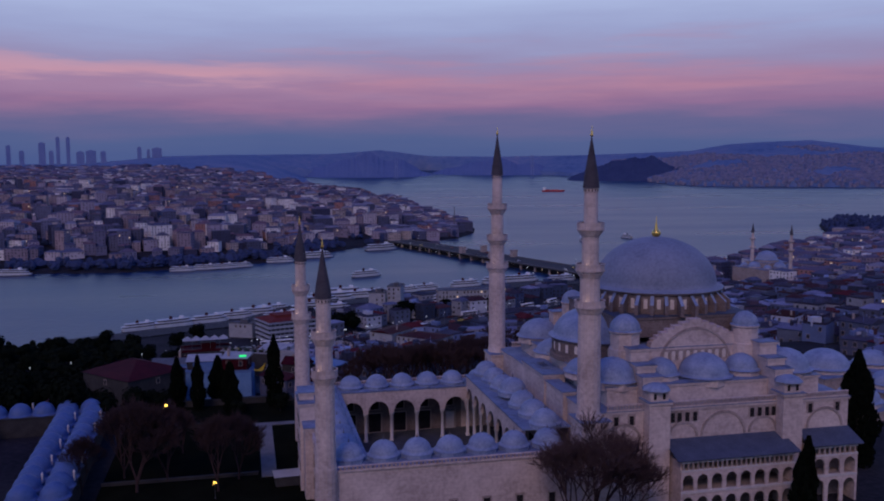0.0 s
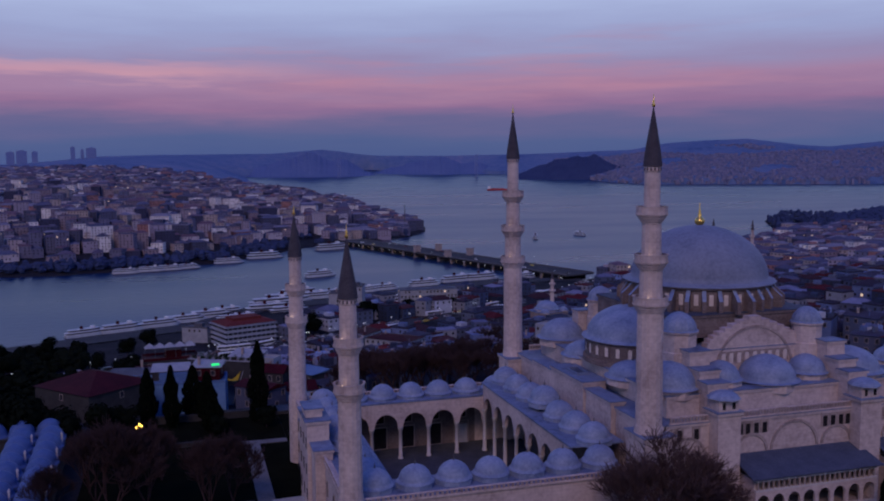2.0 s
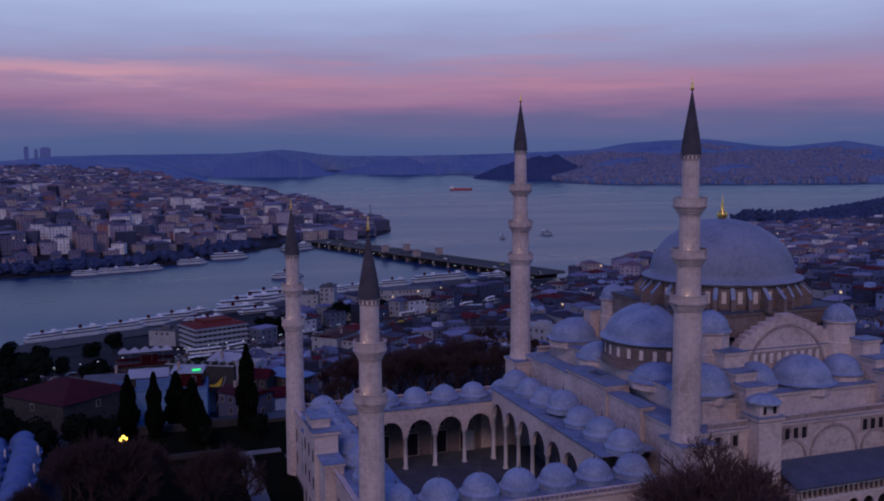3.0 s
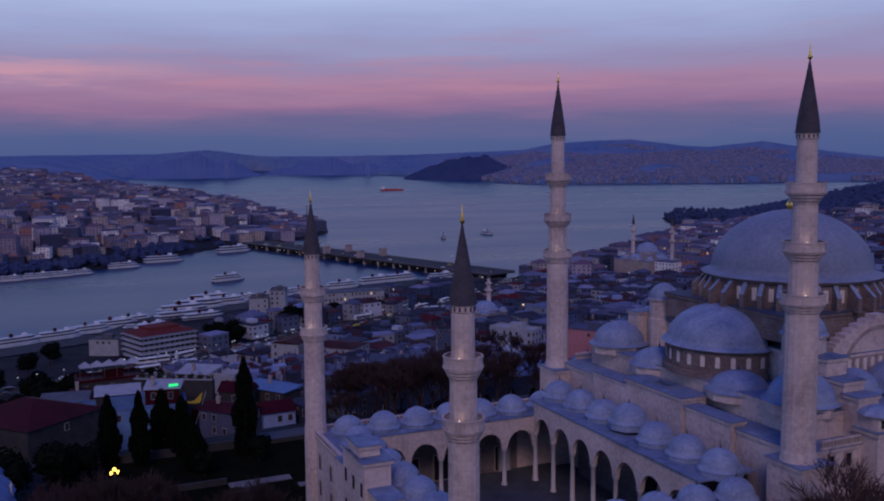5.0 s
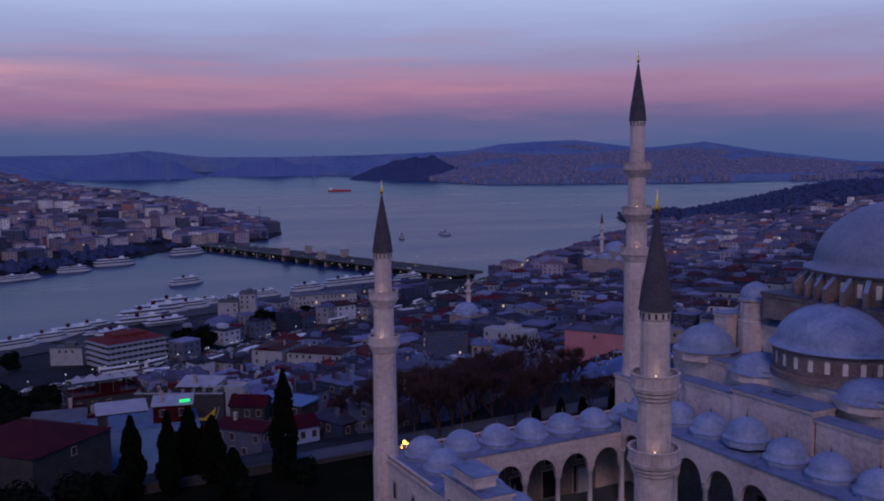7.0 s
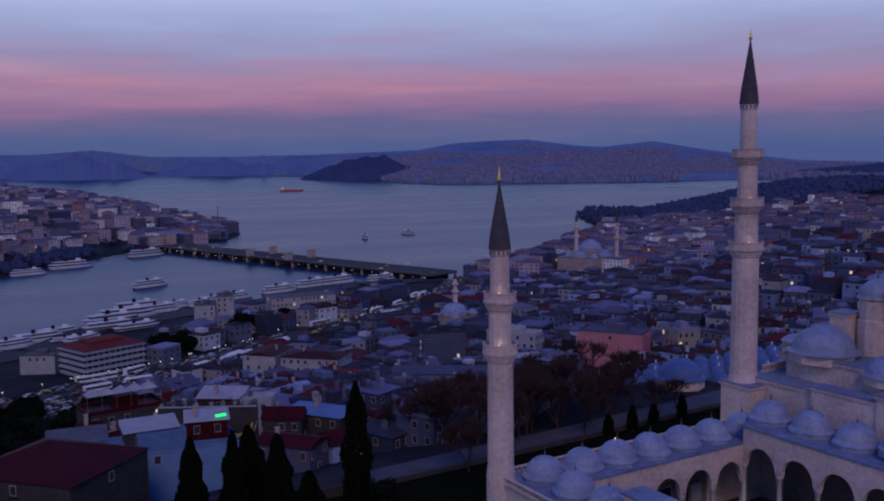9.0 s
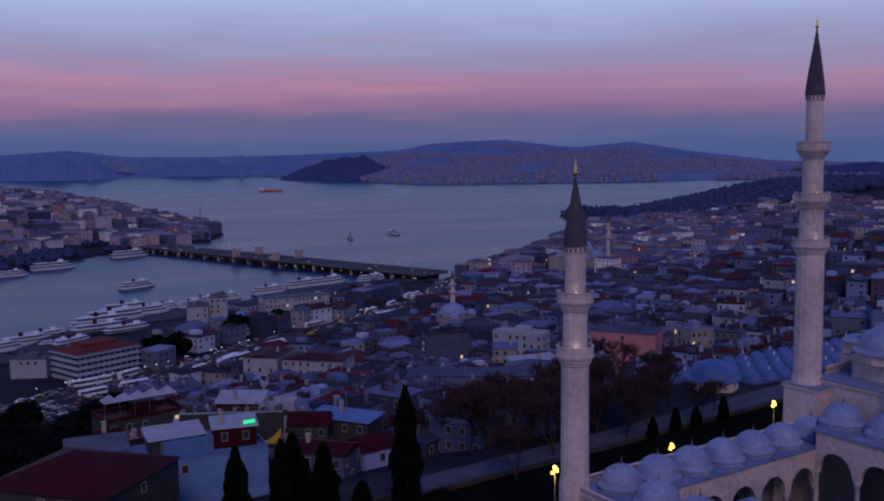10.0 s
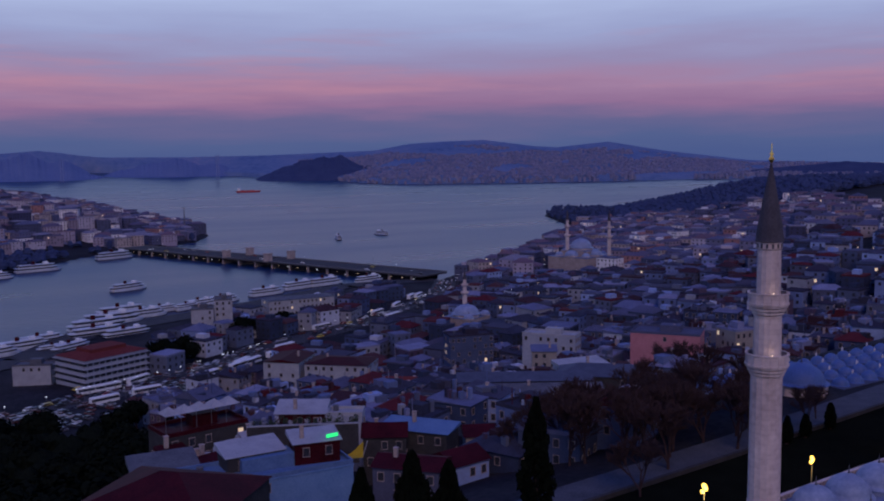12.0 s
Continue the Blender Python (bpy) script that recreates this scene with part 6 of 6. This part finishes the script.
spur("wooded_hill", 3.0, 13.6, 4330, 98, -40, 4, "wooded hill beyond the strait, blue with painted haze", HAZEHILL)
spur("wooded_hill", 10.8, 22.5, 4420, 76, -40, 5, "low wooded hill by the far bridge, blue with painted haze", HAZEHILL)
spur("wooded_hill", 46.5, 72, 3900, 30, -40, 3, "low dark wooded shore")

# slender far towers
for az, el, w in ((-10.42, 28.3, 17), (-9.86, 28.4, 17), (-11.3, 22.5, 30), (-5.82, 18.2, 20), (-4.8, 17.2, 45), (-5.3, 15.5, 15), (-13.1, 19.5, 20), (-8.6, 14.5, 45), (-9.2, 13.2, 35), (-7.9, 13.5, 25), (-12.4, 14, 22), (-10.8, 14, 20)):
    r = 4500
    x, y = HUB[0] + r * math.sin(radians(az)), HUB[1] + r * math.cos(radians(az))
    top = 58 + el / 1000 * r
    t = thing("tower_block", "hazy high-rise tower on the skyline", "tower", "skyline towers", at=pose(x, y, 60, 0, 0, -az))
    g = Geo()
    g.box(-w / 2, -w / 2, -30, w / 2, w / 2, top - 60)
    g.box(-w / 2 - 0.6, -w / 2 - 0.6, (top - 60) * 0.55, w / 2 + 0.6, w / 2 + 0.6, (top - 60) * 0.55 + 2)
    part("shaft", g, HAZETOWER, t)
    g = Geo()
    g.box(-w / 4, -w / 4, top - 59.9, w / 4, w / 4, top - 56)
    part("plant_room", g, HAZETOWER, t)
# towers of the far suspension bridge
for az, el in ((10.15, 6.3), (18.95, 9.0)):
    r = 4250
    x, y = HUB[0] + r * math.sin(radians(az)), HUB[1] + r * math.cos(radians(az))
    t = thing("bridge_tower", "far suspension bridge tower paled by painted haze", "bridge tower", "far bridge towers", at=pose(x, y, 0, 0, 0, -az))
    for s in (-5, 5):
        g = Geo()
        g.box(s - 1.8, -2, -30, s + 1.8, 2, 58 + el / 1000 * r)
        part("leg", g, HAZETOWER, t)
    g = Geo()
    g.box(-3.1, -1.5, 40, 3.1, 1.5, 46)
    part("crossbeam", g, HAZETOWER, t)



def wood(name, spots, label, seed, mat=None):
    """Uneven tree crowns, too many to count, joined."""
    rng = random.Random(seed)
    g = Geo()
    zs = ground_height(np.array([p[0] for p in spots]), np.array([p[1] for p in spots]))
    for (x, y, k), z in zip(spots, zs):
        if z < -49:
            continue
        r, h = rng.uniform(3.5, 7.5) * k, rng.uniform(8, 16) * k
        i, n = len(g.v), 6
        for tier, (fr, fz) in enumerate(((0.7, 0.12), (1.0, 0.45), (0.75, 0.8))):
            for j in range(n):
                w = 2 * math.pi * (j + 0.5 * tier) / n
                e = rng.uniform(0.7, 1.25)
                g.v.append((x + r * fr * e * math.cos(w), y + r * fr * e * math.sin(w), z + h * fz * rng.uniform(0.9, 1.1)))
        g.v.append((x, y, z + h))
        for tier in range(2):
            for j in range(n):
                jj = (j + 1) % n
                g.f.append((i + tier * n + j, i + tier * n + jj, i + (tier + 1) * n + jj, i + (tier + 1) * n + j))
        for j in range(n):
            g.f.append((i + 2 * n + j, i + 2 * n + (j + 1) % n, i + 3 * n))
        g.m += [0] * (3 * n)
        g.s += [False] * (3 * n)
    return tagged(part(name, g, mat or TREEM), label, "woodland", kind="stuff")


rng = random.Random(41)
spots = []
for k in range(5200):
    a, q = rng.uniform(0, 2 * math.pi), math.sqrt(rng.random())
    u = 330 * q * math.cos(a)
    spots.append((1230 + u, 1120 + 230 * q * math.sin(a) + 0.25 * u, 1.0))
slope = [(rng.uniform(-330, -8), rng.uniform(325, 455), 0.75) for k in range(1500)]
slope += [(rng.uniform(-330, -62), rng.uniform(455, 575), 0.55) for k in range(1100)]
slope = [(x, y, k) for x, y, k in slope if not (x > -24 and y < 345) and road_gap(x, y) > 13 and not (x > -30 and y > 505)]
gaps = shore_distance(np.array([p[0] for p in slope]), np.array([p[1] for p in slope]), NEAR_SHORE[:-2])
wood("slope_wood", [p for p, d in zip(slope, gaps) if d > 16], "close dark trees on the slope above the inlet", 46, LEAF)
wood("park_wood", spots, "close dark park wood on the headland", 42, HAZEWOOD)
spots = []
for k in range(300):
    i = rng.randrange(1, 6)
    (x0, y0), (x1, y1) = NORTH_SHORE[i], NORTH_SHORE[i + 1]
    t, o = rng.random(), rng.uniform(14, 56)
    L = math.hypot(x1 - x0, y1 - y0)
    spots.append((x0 + (x1 - x0) * t - (y1 - y0) / L * o, y0 + (y1 - y0) * t + (x1 - x0) / L * o, 0.75))
wood("shore_wood", spots, "dark trees along the far bank of the inlet", 43, HAZEWOOD)
spots = []
for k in range(700):
    x, y = rng.uniform(850, 1180), rng.uniform(1150, 1560)
    spots.append((x, y, 0.7))
wood("point_wood", spots, "dark trees near the tip of the headland", 44, HAZEWOOD)
spots = [(rng.uniform(-400, 330), rng.uniform(1150, 2500), 0.8) for k in range(1100)]
wood("hill_wood", spots, "dark garden trees between hillside houses", 45, HAZEWOOD)

# ---------------------------------------------------------------- bridge, road, quays
bridge = thing("bridge", "long low road bridge across the inlet with shops beneath", "bridge")
P, Q = Vector((210, 1228, 0)), Vector((345, 782, 0))
L = (Q - P).length
bm = pose(P.x, P.y, SEA, 0, 0, math.degrees(math.atan2(Q.y - P.y, Q.x - P.x)))
g = Geo()
g.box(0, -17, 5.5, L, 17, 6.6)
part("deck", g, ASPHALT, bridge, at=bm)
for s in (-17, 16.6):
    g = Geo()
    g.box(0, s, 6.6, L, s + 0.4, 7.7)
    part("railing", g, STEEL, bridge, at=bm)
# solid near-black blocks in place of the shade beneath the deck
for a, b in ((8, L * 0.40), (L * 0.60, L - 8)):
    g = Geo()
    g.box(a, -14, 0.4, b, 14, 5.4)
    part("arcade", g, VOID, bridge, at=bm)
for k in range(18):
    g = Geo()
    u = L * (k + 0.5) / 18
    g.box(u - 1, -15.5, -3, u + 1, 15.5, 5.5)
    part("pier", g, STONE_D, bridge, at=bm)
for k in range(34):
    u = 12 + (L - 24) * k / 33
    if L * 0.41 < u < L * 0.59:
        continue
    g = Geo()
    g.box(u, -14.12, 3.1, u + 2.2, -14.02, 3.45)
    part("shop_window", g, WINGLOW if k % 3 else COLDGLOW, bridge, at=bm)
for u in (L * 0.43, L * 0.57):
    for s in (-15, 15):
        g = Geo()
        g.box(u - 3, s - 3, 6.6, u + 3, s + 3, 14)
        g.box(u - 3.6, s - 3.6, 14, u + 3.6, s + 3.6, 14.8)
        part("tower", g, STONE_D, bridge, at=bm)


def ribbon(name, pts, width, mat, label, category, lift=0.25):
    g = Geo()
    prev = None
    for (x0, y0), (x1, y1) in zip(pts, pts[1:]):
        n = max(1, int(math.hypot(x1 - x0, y1 - y0) / 15))
        d = Vector((-(y1 - y0), x1 - x0, 0)).normalized() * width / 2
        for i in range(n + 1):
            t = i / n
            x, y = x0 + (x1 - x0) * t, y0 + (y1 - y0) * t
            row = [(x + d.x, y + d.y, gz(x, y) + lift), (x - d.x, y - d.y, gz(x, y) + lift)]
            if prev and i:
                g.quad([prev[0], prev[1], row[1], row[0]])
            prev = row
    return tagged(part(name, g, mat), label, category, kind="structure")


ribbon("road", ROAD, 18, ASPHALT, "wide asphalt waterfront road", "road")
QUAY = [(-118, 596), (0, 650), (42, 708), (176, 755), (266, 796), (345, 783)]
g = Geo()
for (x0, y0), (x1, y1) in zip(QUAY, QUAY[1:]):
    d = Vector((-(y1 - y0), x1 - x0, 0)).normalized()
    a, b = Vector((x0, y0, 0)), Vector((x1, y1, 0))
    for lo, hi, z in ((-14, 9, -47.4),):
        p = [a + d * lo, b + d * lo, b + d * hi, a + d * hi]
        g.quad([(q.x, q.y, z) for q in p])
        g.quad([(p[3].x, p[3].y, z), (p[2].x, p[2].y, z), (p[2].x, p[2].y, -53), (p[3].x, p[3].y, -53)])
tagged(part("quay", g, ASPHALT), "stone ferry quay along the shore", "quay", kind="structure")

# cars: body with wheels and glass
car_body = Geo()
for x0, x1, z0, z1, w in ((-2.1, 2.1, 0.35, 0.85, 0.88), (-1.2, 1.3, 0.85, 1.42, 0.74)):
    car_body.box(x0, -w, z0, x1, w, z1)
CARPAINT = material("car_paint", [(0.85, 0.85, 0.85), (1, 1, 1)], 1, 0.35, per_object=1, spec=0.5, palette=[(0.6, 0.6, 0.62), (0.05, 0.05, 0.06), (0.3, 0.3, 0.32), (0.65, 0.5, 0.08), (0.25, 0.04, 0.04), (0.7, 0.7, 0.72)])
car_body = car_body.mesh("body", [CARPAINT])
car_glass = Geo()
car_glass.box(-1.22, -0.68, 0.9, 1.32, 0.68, 1.34)
car_glass.box(-1.0, -0.76, 0.92, 1.05, 0.76, 1.3)
car_glass = car_glass.mesh("glazing", [GLASS])
tail = Geo()
tail.box(2.05, -0.75, 0.55, 2.14, -0.4, 0.75)
tail = tail.mesh("headlight", [COLDGLOW])
car = thing("car", "parked or waiting car on the waterfront road", "car", "cars on the road", at=pose(10, 560, gz(10, 560) + 0.27, 0, 0, 25))
part("body", car_body, None, car)
part("glazing", car_glass, None, car)
part("headlight", tail, None, car)
part("headlight", tail, None, car, at=pose(0, 1.15, 0))
for sx in (-1.35, 1.35):
    for sy in (-0.8, 0.8):
        g = Geo()
        g.lathe(0, 0, [(0, -0.1), (0.33, -0.1), (0.33, 0.1), (0, 0.1)], 10, smooth=False)
        part("wheel", g, LEAD_D, car, at=pose(sx, sy, 0.33, 90))
rng = random.Random(51)
for k in range(60):
    i = rng.randrange(len(ROAD) - 1)
    (x0, y0), (x1, y1) = ROAD[i], ROAD[i + 1]
    t = rng.random()
    a = math.atan2(y1 - y0, x1 - x0)
    off = rng.choice((-7, -3.5, 3.5, 7))
    x, y = x0 + (x1 - x0) * t - off * math.sin(a), y0 + (y1 - y0) * t + off * math.cos(a)
    copy_thing(car, pose(x, y, gz(x0 + (x1 - x0) * t, y0 + (y1 - y0) * t) + 0.27, 0, 0, math.degrees(a) + (180 if off > 0 else 0)))
for k in range(20):
    s = rng.choice((-11, -6, 6, 11))
    u = rng.random() * L
    p = bm @ Vector((u, s, 6.62))
    copy_thing(car, pose(p.x, p.y, p.z, 0, 0, math.degrees(math.atan2(Q.y - P.y, Q.x - P.x)) + (180 if s > 0 else 0)))

# waiting traffic and packed car parks, past counting
rng2 = random.Random(58)
g = Geo()


def plain_car(x, y, z, a):
    c, s = math.cos(a), math.sin(a)

    def fn(u, v, q):
        return (x + u * c - v * s, y + u * s + v * c, z + q)

    g.box(-2.1, -0.88, 0.3, 2.1, 0.88, 0.9, 0, fn=fn)
    g.box(-1.2, -0.76, 0.9, 1.3, 0.76, 1.2, 1, fn=fn)
    g.box(-1.05, -0.7, 1.2, 1.1, 0.7, 1.45, 0, fn=fn)


for i in range(210):
    k = rng2.randrange(len(ROAD) - 1)
    (x0, y0), (x1, y1) = ROAD[k], ROAD[k + 1]
    t, off = rng2.random(), rng2.choice((-8.5, -5.2, -1.8, 1.8, 5.2, 8.5))
    a = math.atan2(y1 - y0, x1 - x0)
    plain_car(x0 + (x1 - x0) * t - off * math.sin(a), y0 + (y1 - y0) * t + off * math.cos(a), gz(x0 + (x1 - x0) * t, y0 + (y1 - y0) * t) + 0.27, a)
for i in range(9):
    for j in range(24):
        x, y = -14 + 4.4 * j - 2.2 * i, 486 + 2.1 * j + 5.4 * i
        if rng2.random() < 0.72 and road_gap(x, y) > 11 and not any(math.hypot(x - p, y - q) < r * 0.8 for p, q, r in KEEP):
            plain_car(x, y, gz(x, y) + 0.1, radians(115 + rng2.uniform(-5, 5)))
CARS_F = material("mixed_car_paint", [(0.85, 0.85, 0.85), (1, 1, 1)], 1, 0.35, per_island=1, spec=0.5, palette=[(0.22, 0.23, 0.26), (0.03, 0.03, 0.04), (0.10, 0.10, 0.12), (0.05, 0.06, 0.09), (0.12, 0.03, 0.03), (0.42, 0.43, 0.47)])
tagged(part("traffic", g, [CARS_F, GLASS]), "close rows of waiting and parked cars", "cars", kind="stuff")

# buses in ranks by the quay
bus = thing("bus", "white city bus standing by the quay", "bus", "buses", at=pose(215, 745, -46.9, 0, 0, 38))
g = Geo()
g.box(-6, -1.25, 0.4, 6, 1.25, 3.1)
part("body", g, WHITE, bus)
g = Geo()
g.box(-5.8, -1.29, 1.5, 5.8, 1.29, 2.6)
part("glazing", g, GLASS, bus)
for k in range(40):
    if k < 22:
        (x0, y0), (x1, y1) = ROAD[3 + k % 7], ROAD[4 + k % 7]
        t = rng.random()
        a = math.atan2(y1 - y0, x1 - x0)
        o = rng.choice((-10.5, 10.5, 14, -14))
        x, y = x0 + (x1 - x0) * t - o * math.sin(a), y0 + (y1 - y0) * t + o * math.cos(a)
        rot = math.degrees(a) + rng.uniform(-3, 3)
    else:
        u, v = (k - 22) % 6, (k - 22) // 6
        x, y, rot = 120 + u * 17 + v * 6, 700 + u * 9 - v * 12, 28 + rng.uniform(-3, 3)
    copy_thing(bus, pose(x, y, gz(x, y) + 0.3, 0, 0, rot))

# waterside lamps
wl0 = thing("waterside_lamp", "small lit white lamp on a slim mast", "street lamp", "waterside lamps", at=pose(60, 590, -46))
g = Geo()
g.tube((0, 0, 0), (0, 0, 8), 0.12, 0.08, 6)
part("mast", g, STEEL, wl0)
g = Geo()
g.lathe(0, 0, [(0, 7.9), (0.26, 8.0), (0.26, 8.25), (0, 8.35)], 8)
part("lantern", g, COLDGLOW, wl0)
for k in range(8):
    p = bm @ Vector((L * (k + 0.5) / 8, -16 if k % 2 else 16, 6.6))
    copy_thing(wl0, pose(p.x, p.y, p.z))
for k in range(40):
    i = k % (len(ROAD) - 1)
    (x0, y0), (x1, y1) = ROAD[i], ROAD[i + 1]
    t = rng.random()
    x, y = x0 + (x1 - x0) * t + 9, y0 + (y1 - y0) * t - 7
    copy_thing(wl0, pose(x, y, gz(x, y)))
for k in range(20):
    x, y = rng.uniform(250, 700), rng.uniform(560, 860)
    if gz(x, y) > -48.5:
        copy_thing(wl0, pose(x, y, gz(x, y) + 3))

# ---------------------------------------------------------------- ferries and ships


SHIPWHITE = material("weathered_ship_paint", [(0.36, 0.385, 0.43), (0.60, 0.63, 0.68)], 0.3, 0.5, spec=0.3)


def ferry(x, y, size, rot, label="white two-deck passenger ferry with a dark hull line"):
    t = thing("ferry", label, "ferry", "ferries", at=pose(x, y, SEA, 0, 0, rot))
    length = size * 0.8
    w = length * 0.11
    outline = [(-0.5, 0.55), (-0.46, 0.9), (-0.2, 1), (0.25, 1), (0.42, 0.6), (0.5, 0.04)]
    ring = [(u * length, -v * w) for u, v in outline] + [(u * length, v * w) for u, v in outline[::-1]]

    def prism(z0, z1, k=1.0, fl=1.0, shift=0):
        g = Geo()
        i = len(ring)
        g.v += [(px * k * fl + shift, py * k * fl, z0) for px, py in ring] + [(px * k + shift, py * k, z1) for px, py in ring]
        g.f += [tuple(range(i - 1, -1, -1)), tuple(range(i, 2 * i))] + [(j, (j + 1) % i, (j + 1) % i + i, j + i) for j in range(i)]
        g.m += [0] * (i + 2)
        g.s += [False] * (i + 2)
        return g

    part("hull", prism(-0.8, 2.2, 1.0, 0.93), SHIPWHITE, t)
    part("waterline", prism(-0.8, 0.5, 0.985, 0.96), LEAD_D, t)
    h = length * 0.06
    for k, (s, z) in enumerate(((0.88, 2.2), (0.74, 2.2 + h))):
        d = part("deckhouse", prism(z, z + h - 0.35, s, 1.0, -0.03 * length), SHIPWHITE, t)
        part("deck", prism(z + h - 0.35, z + h, s * 1.06, 1.0, -0.03 * length), SHIPWHITE, d)
        part("window_band", prism(z + h * 0.3, z + h * 0.75, s * 1.006, 1.0, -0.03 * length), GLASS, d)
    g = Geo()
    g.lathe(-length * 0.1, 0, [(w * 0.35, 2.2 + 2 * h), (w * 0.3, 2.2 + 3.1 * h), (0, 2.2 + 3.1 * h)], 12)
    part("funnel", g, MAROON, t)
    g = Geo()
    g.box(length * 0.12, -w * 0.5, 2.2 + 2 * h, length * 0.2, w * 0.5, 2.2 + 2.8 * h)
    part("wheelhouse", g, WHITE, t)


for x, y, n, rot in ((-50, 653, 38, 22), (-72, 644, 34, 24), (-26, 664, 36, 20), (120, 897, 42, 20), (84, 774, 46, 8), (70, 745, 52, 6), (58, 728, 50, 10), (8, 688, 40, 12), (-8, 676, 36, 15), (22, 672, 26, 12), (176, 1166, 60, 20), (84, 1090, 56, 10), (40, 1050, 42, 8), (236, 817, 44, 15),
                     (262, 822, 46, 12), (200, 800, 40, 10), (-42, 998, 36, 8), (-22, 1004, 36, 10), (-66, 988, 34, 3), (-4, 1012, 32, 14), (-235, 996, 44, -6),
                     (480, 1222, 40, 70), (561, 1248, 36, 100), (66, 690, 40, 12), (30, 668, 34, 30), (52, 702, 46, 9), (94, 756, 40, 10), (160, 786, 34, 14), (128, 770, 28, 24), (20, 700, 36, 14), (140, 778, 34, 12), (110, 770, 30, 10), (300, 815, 40, 14)):
    if abs(rot) > 60:
        ferry(x, y, n, rot, "small white boat crossing the strait")
    else:
        ferry(x, y, n, rot)

ship = thing("cargo_ship", "long red cargo ship lying in the strait", "ship", at=pose(1130, 3180, SEA + float(swell(np.float64(3320))) - 0.5, 0, 0, -12) @ Matrix.Scale(0.55, 4))
g = Geo()
g.v = [(-70, -10, -2), (62, -10, -2), (78, 0, -2), (62, 10, -2), (-70, 10, -2), (-72, -11, 12), (64, -11, 12), (86, 0, 14), (64, 11, 12), (-72, 11, 12)]
g.f = [(4, 3, 2, 1, 0), (5, 6, 7, 8, 9)] + [(j, (j + 1) % 5, (j + 1) % 5 + 5, j + 5) for j in range(5)]
g.m, g.s = [0] * 7, [False] * 7
part("hull", g, HULLRED, ship)
g = Geo()
g.box(-66, -9, 12, -48, 9, 30)
part("bridge_house", g, WHITE, ship)
for x in (-30, 0, 30):
    g = Geo()
    g.box(x - 11, -8, 12, x + 11, 8, 15.5)
    part("hatch", g, HULLRED, ship)

# ---------------------------------------------------------------- waterfront mosques


def thin_minaret(x, y, z, h, r, parent):
    g = Geo()
    g.lathe(0, 0, [(r * 1.5, -4), (r * 1.5, h * 0.12), (r, h * 0.17), (r * 0.95, h * 0.55), (r * 1.7, h * 0.575), (r * 1.7, h * 0.6), (r * 0.85, h * 0.6), (r * 0.8, h * 0.7), (r * 1.5, h * 0.72), (r * 1.5, h * 0.745), (r * 0.75, h * 0.745), (r * 0.7, h * 0.83)], 14, smooth=False)
    m = part("minaret", g, STONE, parent, at=pose(x, y, z))
    g = Geo()
    g.lathe(0, 0, [(r * 0.95, h * 0.83), (0.05, h)], 14, smooth=False)
    part("spire", g, LEAD_D, m)


nm = thing("waterfront_mosque", "grey domed mosque by the water with two minarets", "mosque", at=pose(470, 735, -46, 0, 0, 15))
wall_box("hall", -22, -20, -2, 22, 20, 14, parent=nm, mat=STONE_D)
wall_box("upper_hall", -13, -13, 14, 13, 13, 19, parent=nm, mat=STONE_D)
lead_dome(nm, 0, 0, 21, 9.5, 8, drum=2.5)
for a in range(4):
    lead_dome(nm, 15 * math.cos(a * math.pi / 2), 15 * math.sin(a * math.pi / 2), 15.5, 6, 4, drum=1.5, fin=0.5)
for a in range(4):
    lead_dome(nm, 16 * math.cos((a + 0.5) * math.pi / 2) * 1.2, 16 * math.sin((a + 0.5) * math.pi / 2) * 1.2, 15, 3.5, 2.6, drum=1, fin=0.5)
thin_minaret(-10, 8, 0, 55, 1.7, nm)
thin_minaret(-3, -30, 0, 55, 1.7, nm)
sm = thing("small_mosque", "small domed mosque among shops with one minaret", "mosque", at=pose(212, 548, -41, 0, 0, 20))
wall_box("hall", -10, -9, -2, 10, 9, 8, parent=sm, mat=STONE_D)
lead_dome(sm, 0, 0, 9.5, 7, 5, drum=2)
for dx in (-8, 8):
    lead_dome(sm, dx, -7, 8.6, 2.6, 2, drum=1)
thin_minaret(16, 12, 0, 31, 1.4, sm)

# masts and a square tower on the point across the inlet
for az, r, h in ((15.15, 1400, 40), (11.8, 1480, 38), (9.5, 1600, 34)):
    x, y = HUB[0] + r * math.sin(radians(az)), HUB[1] + r * math.cos(radians(az))
    t = thing("mast", "tall dark harbour mast on the point", "mast", "harbour masts", at=pose(x, y, -50))
    g = Geo()
    g.tube((0, 0, -4), (0, 0, h), 1.6, 0.5, 6)
    part("pole", g, STEEL, t)
    g = Geo()
    g.lathe(0, 0, [(0.5, h), (1.6, h + 0.4), (1.2, h + 2), (0, h + 2.6)], 8)
    part("head", g, STEEL, t)
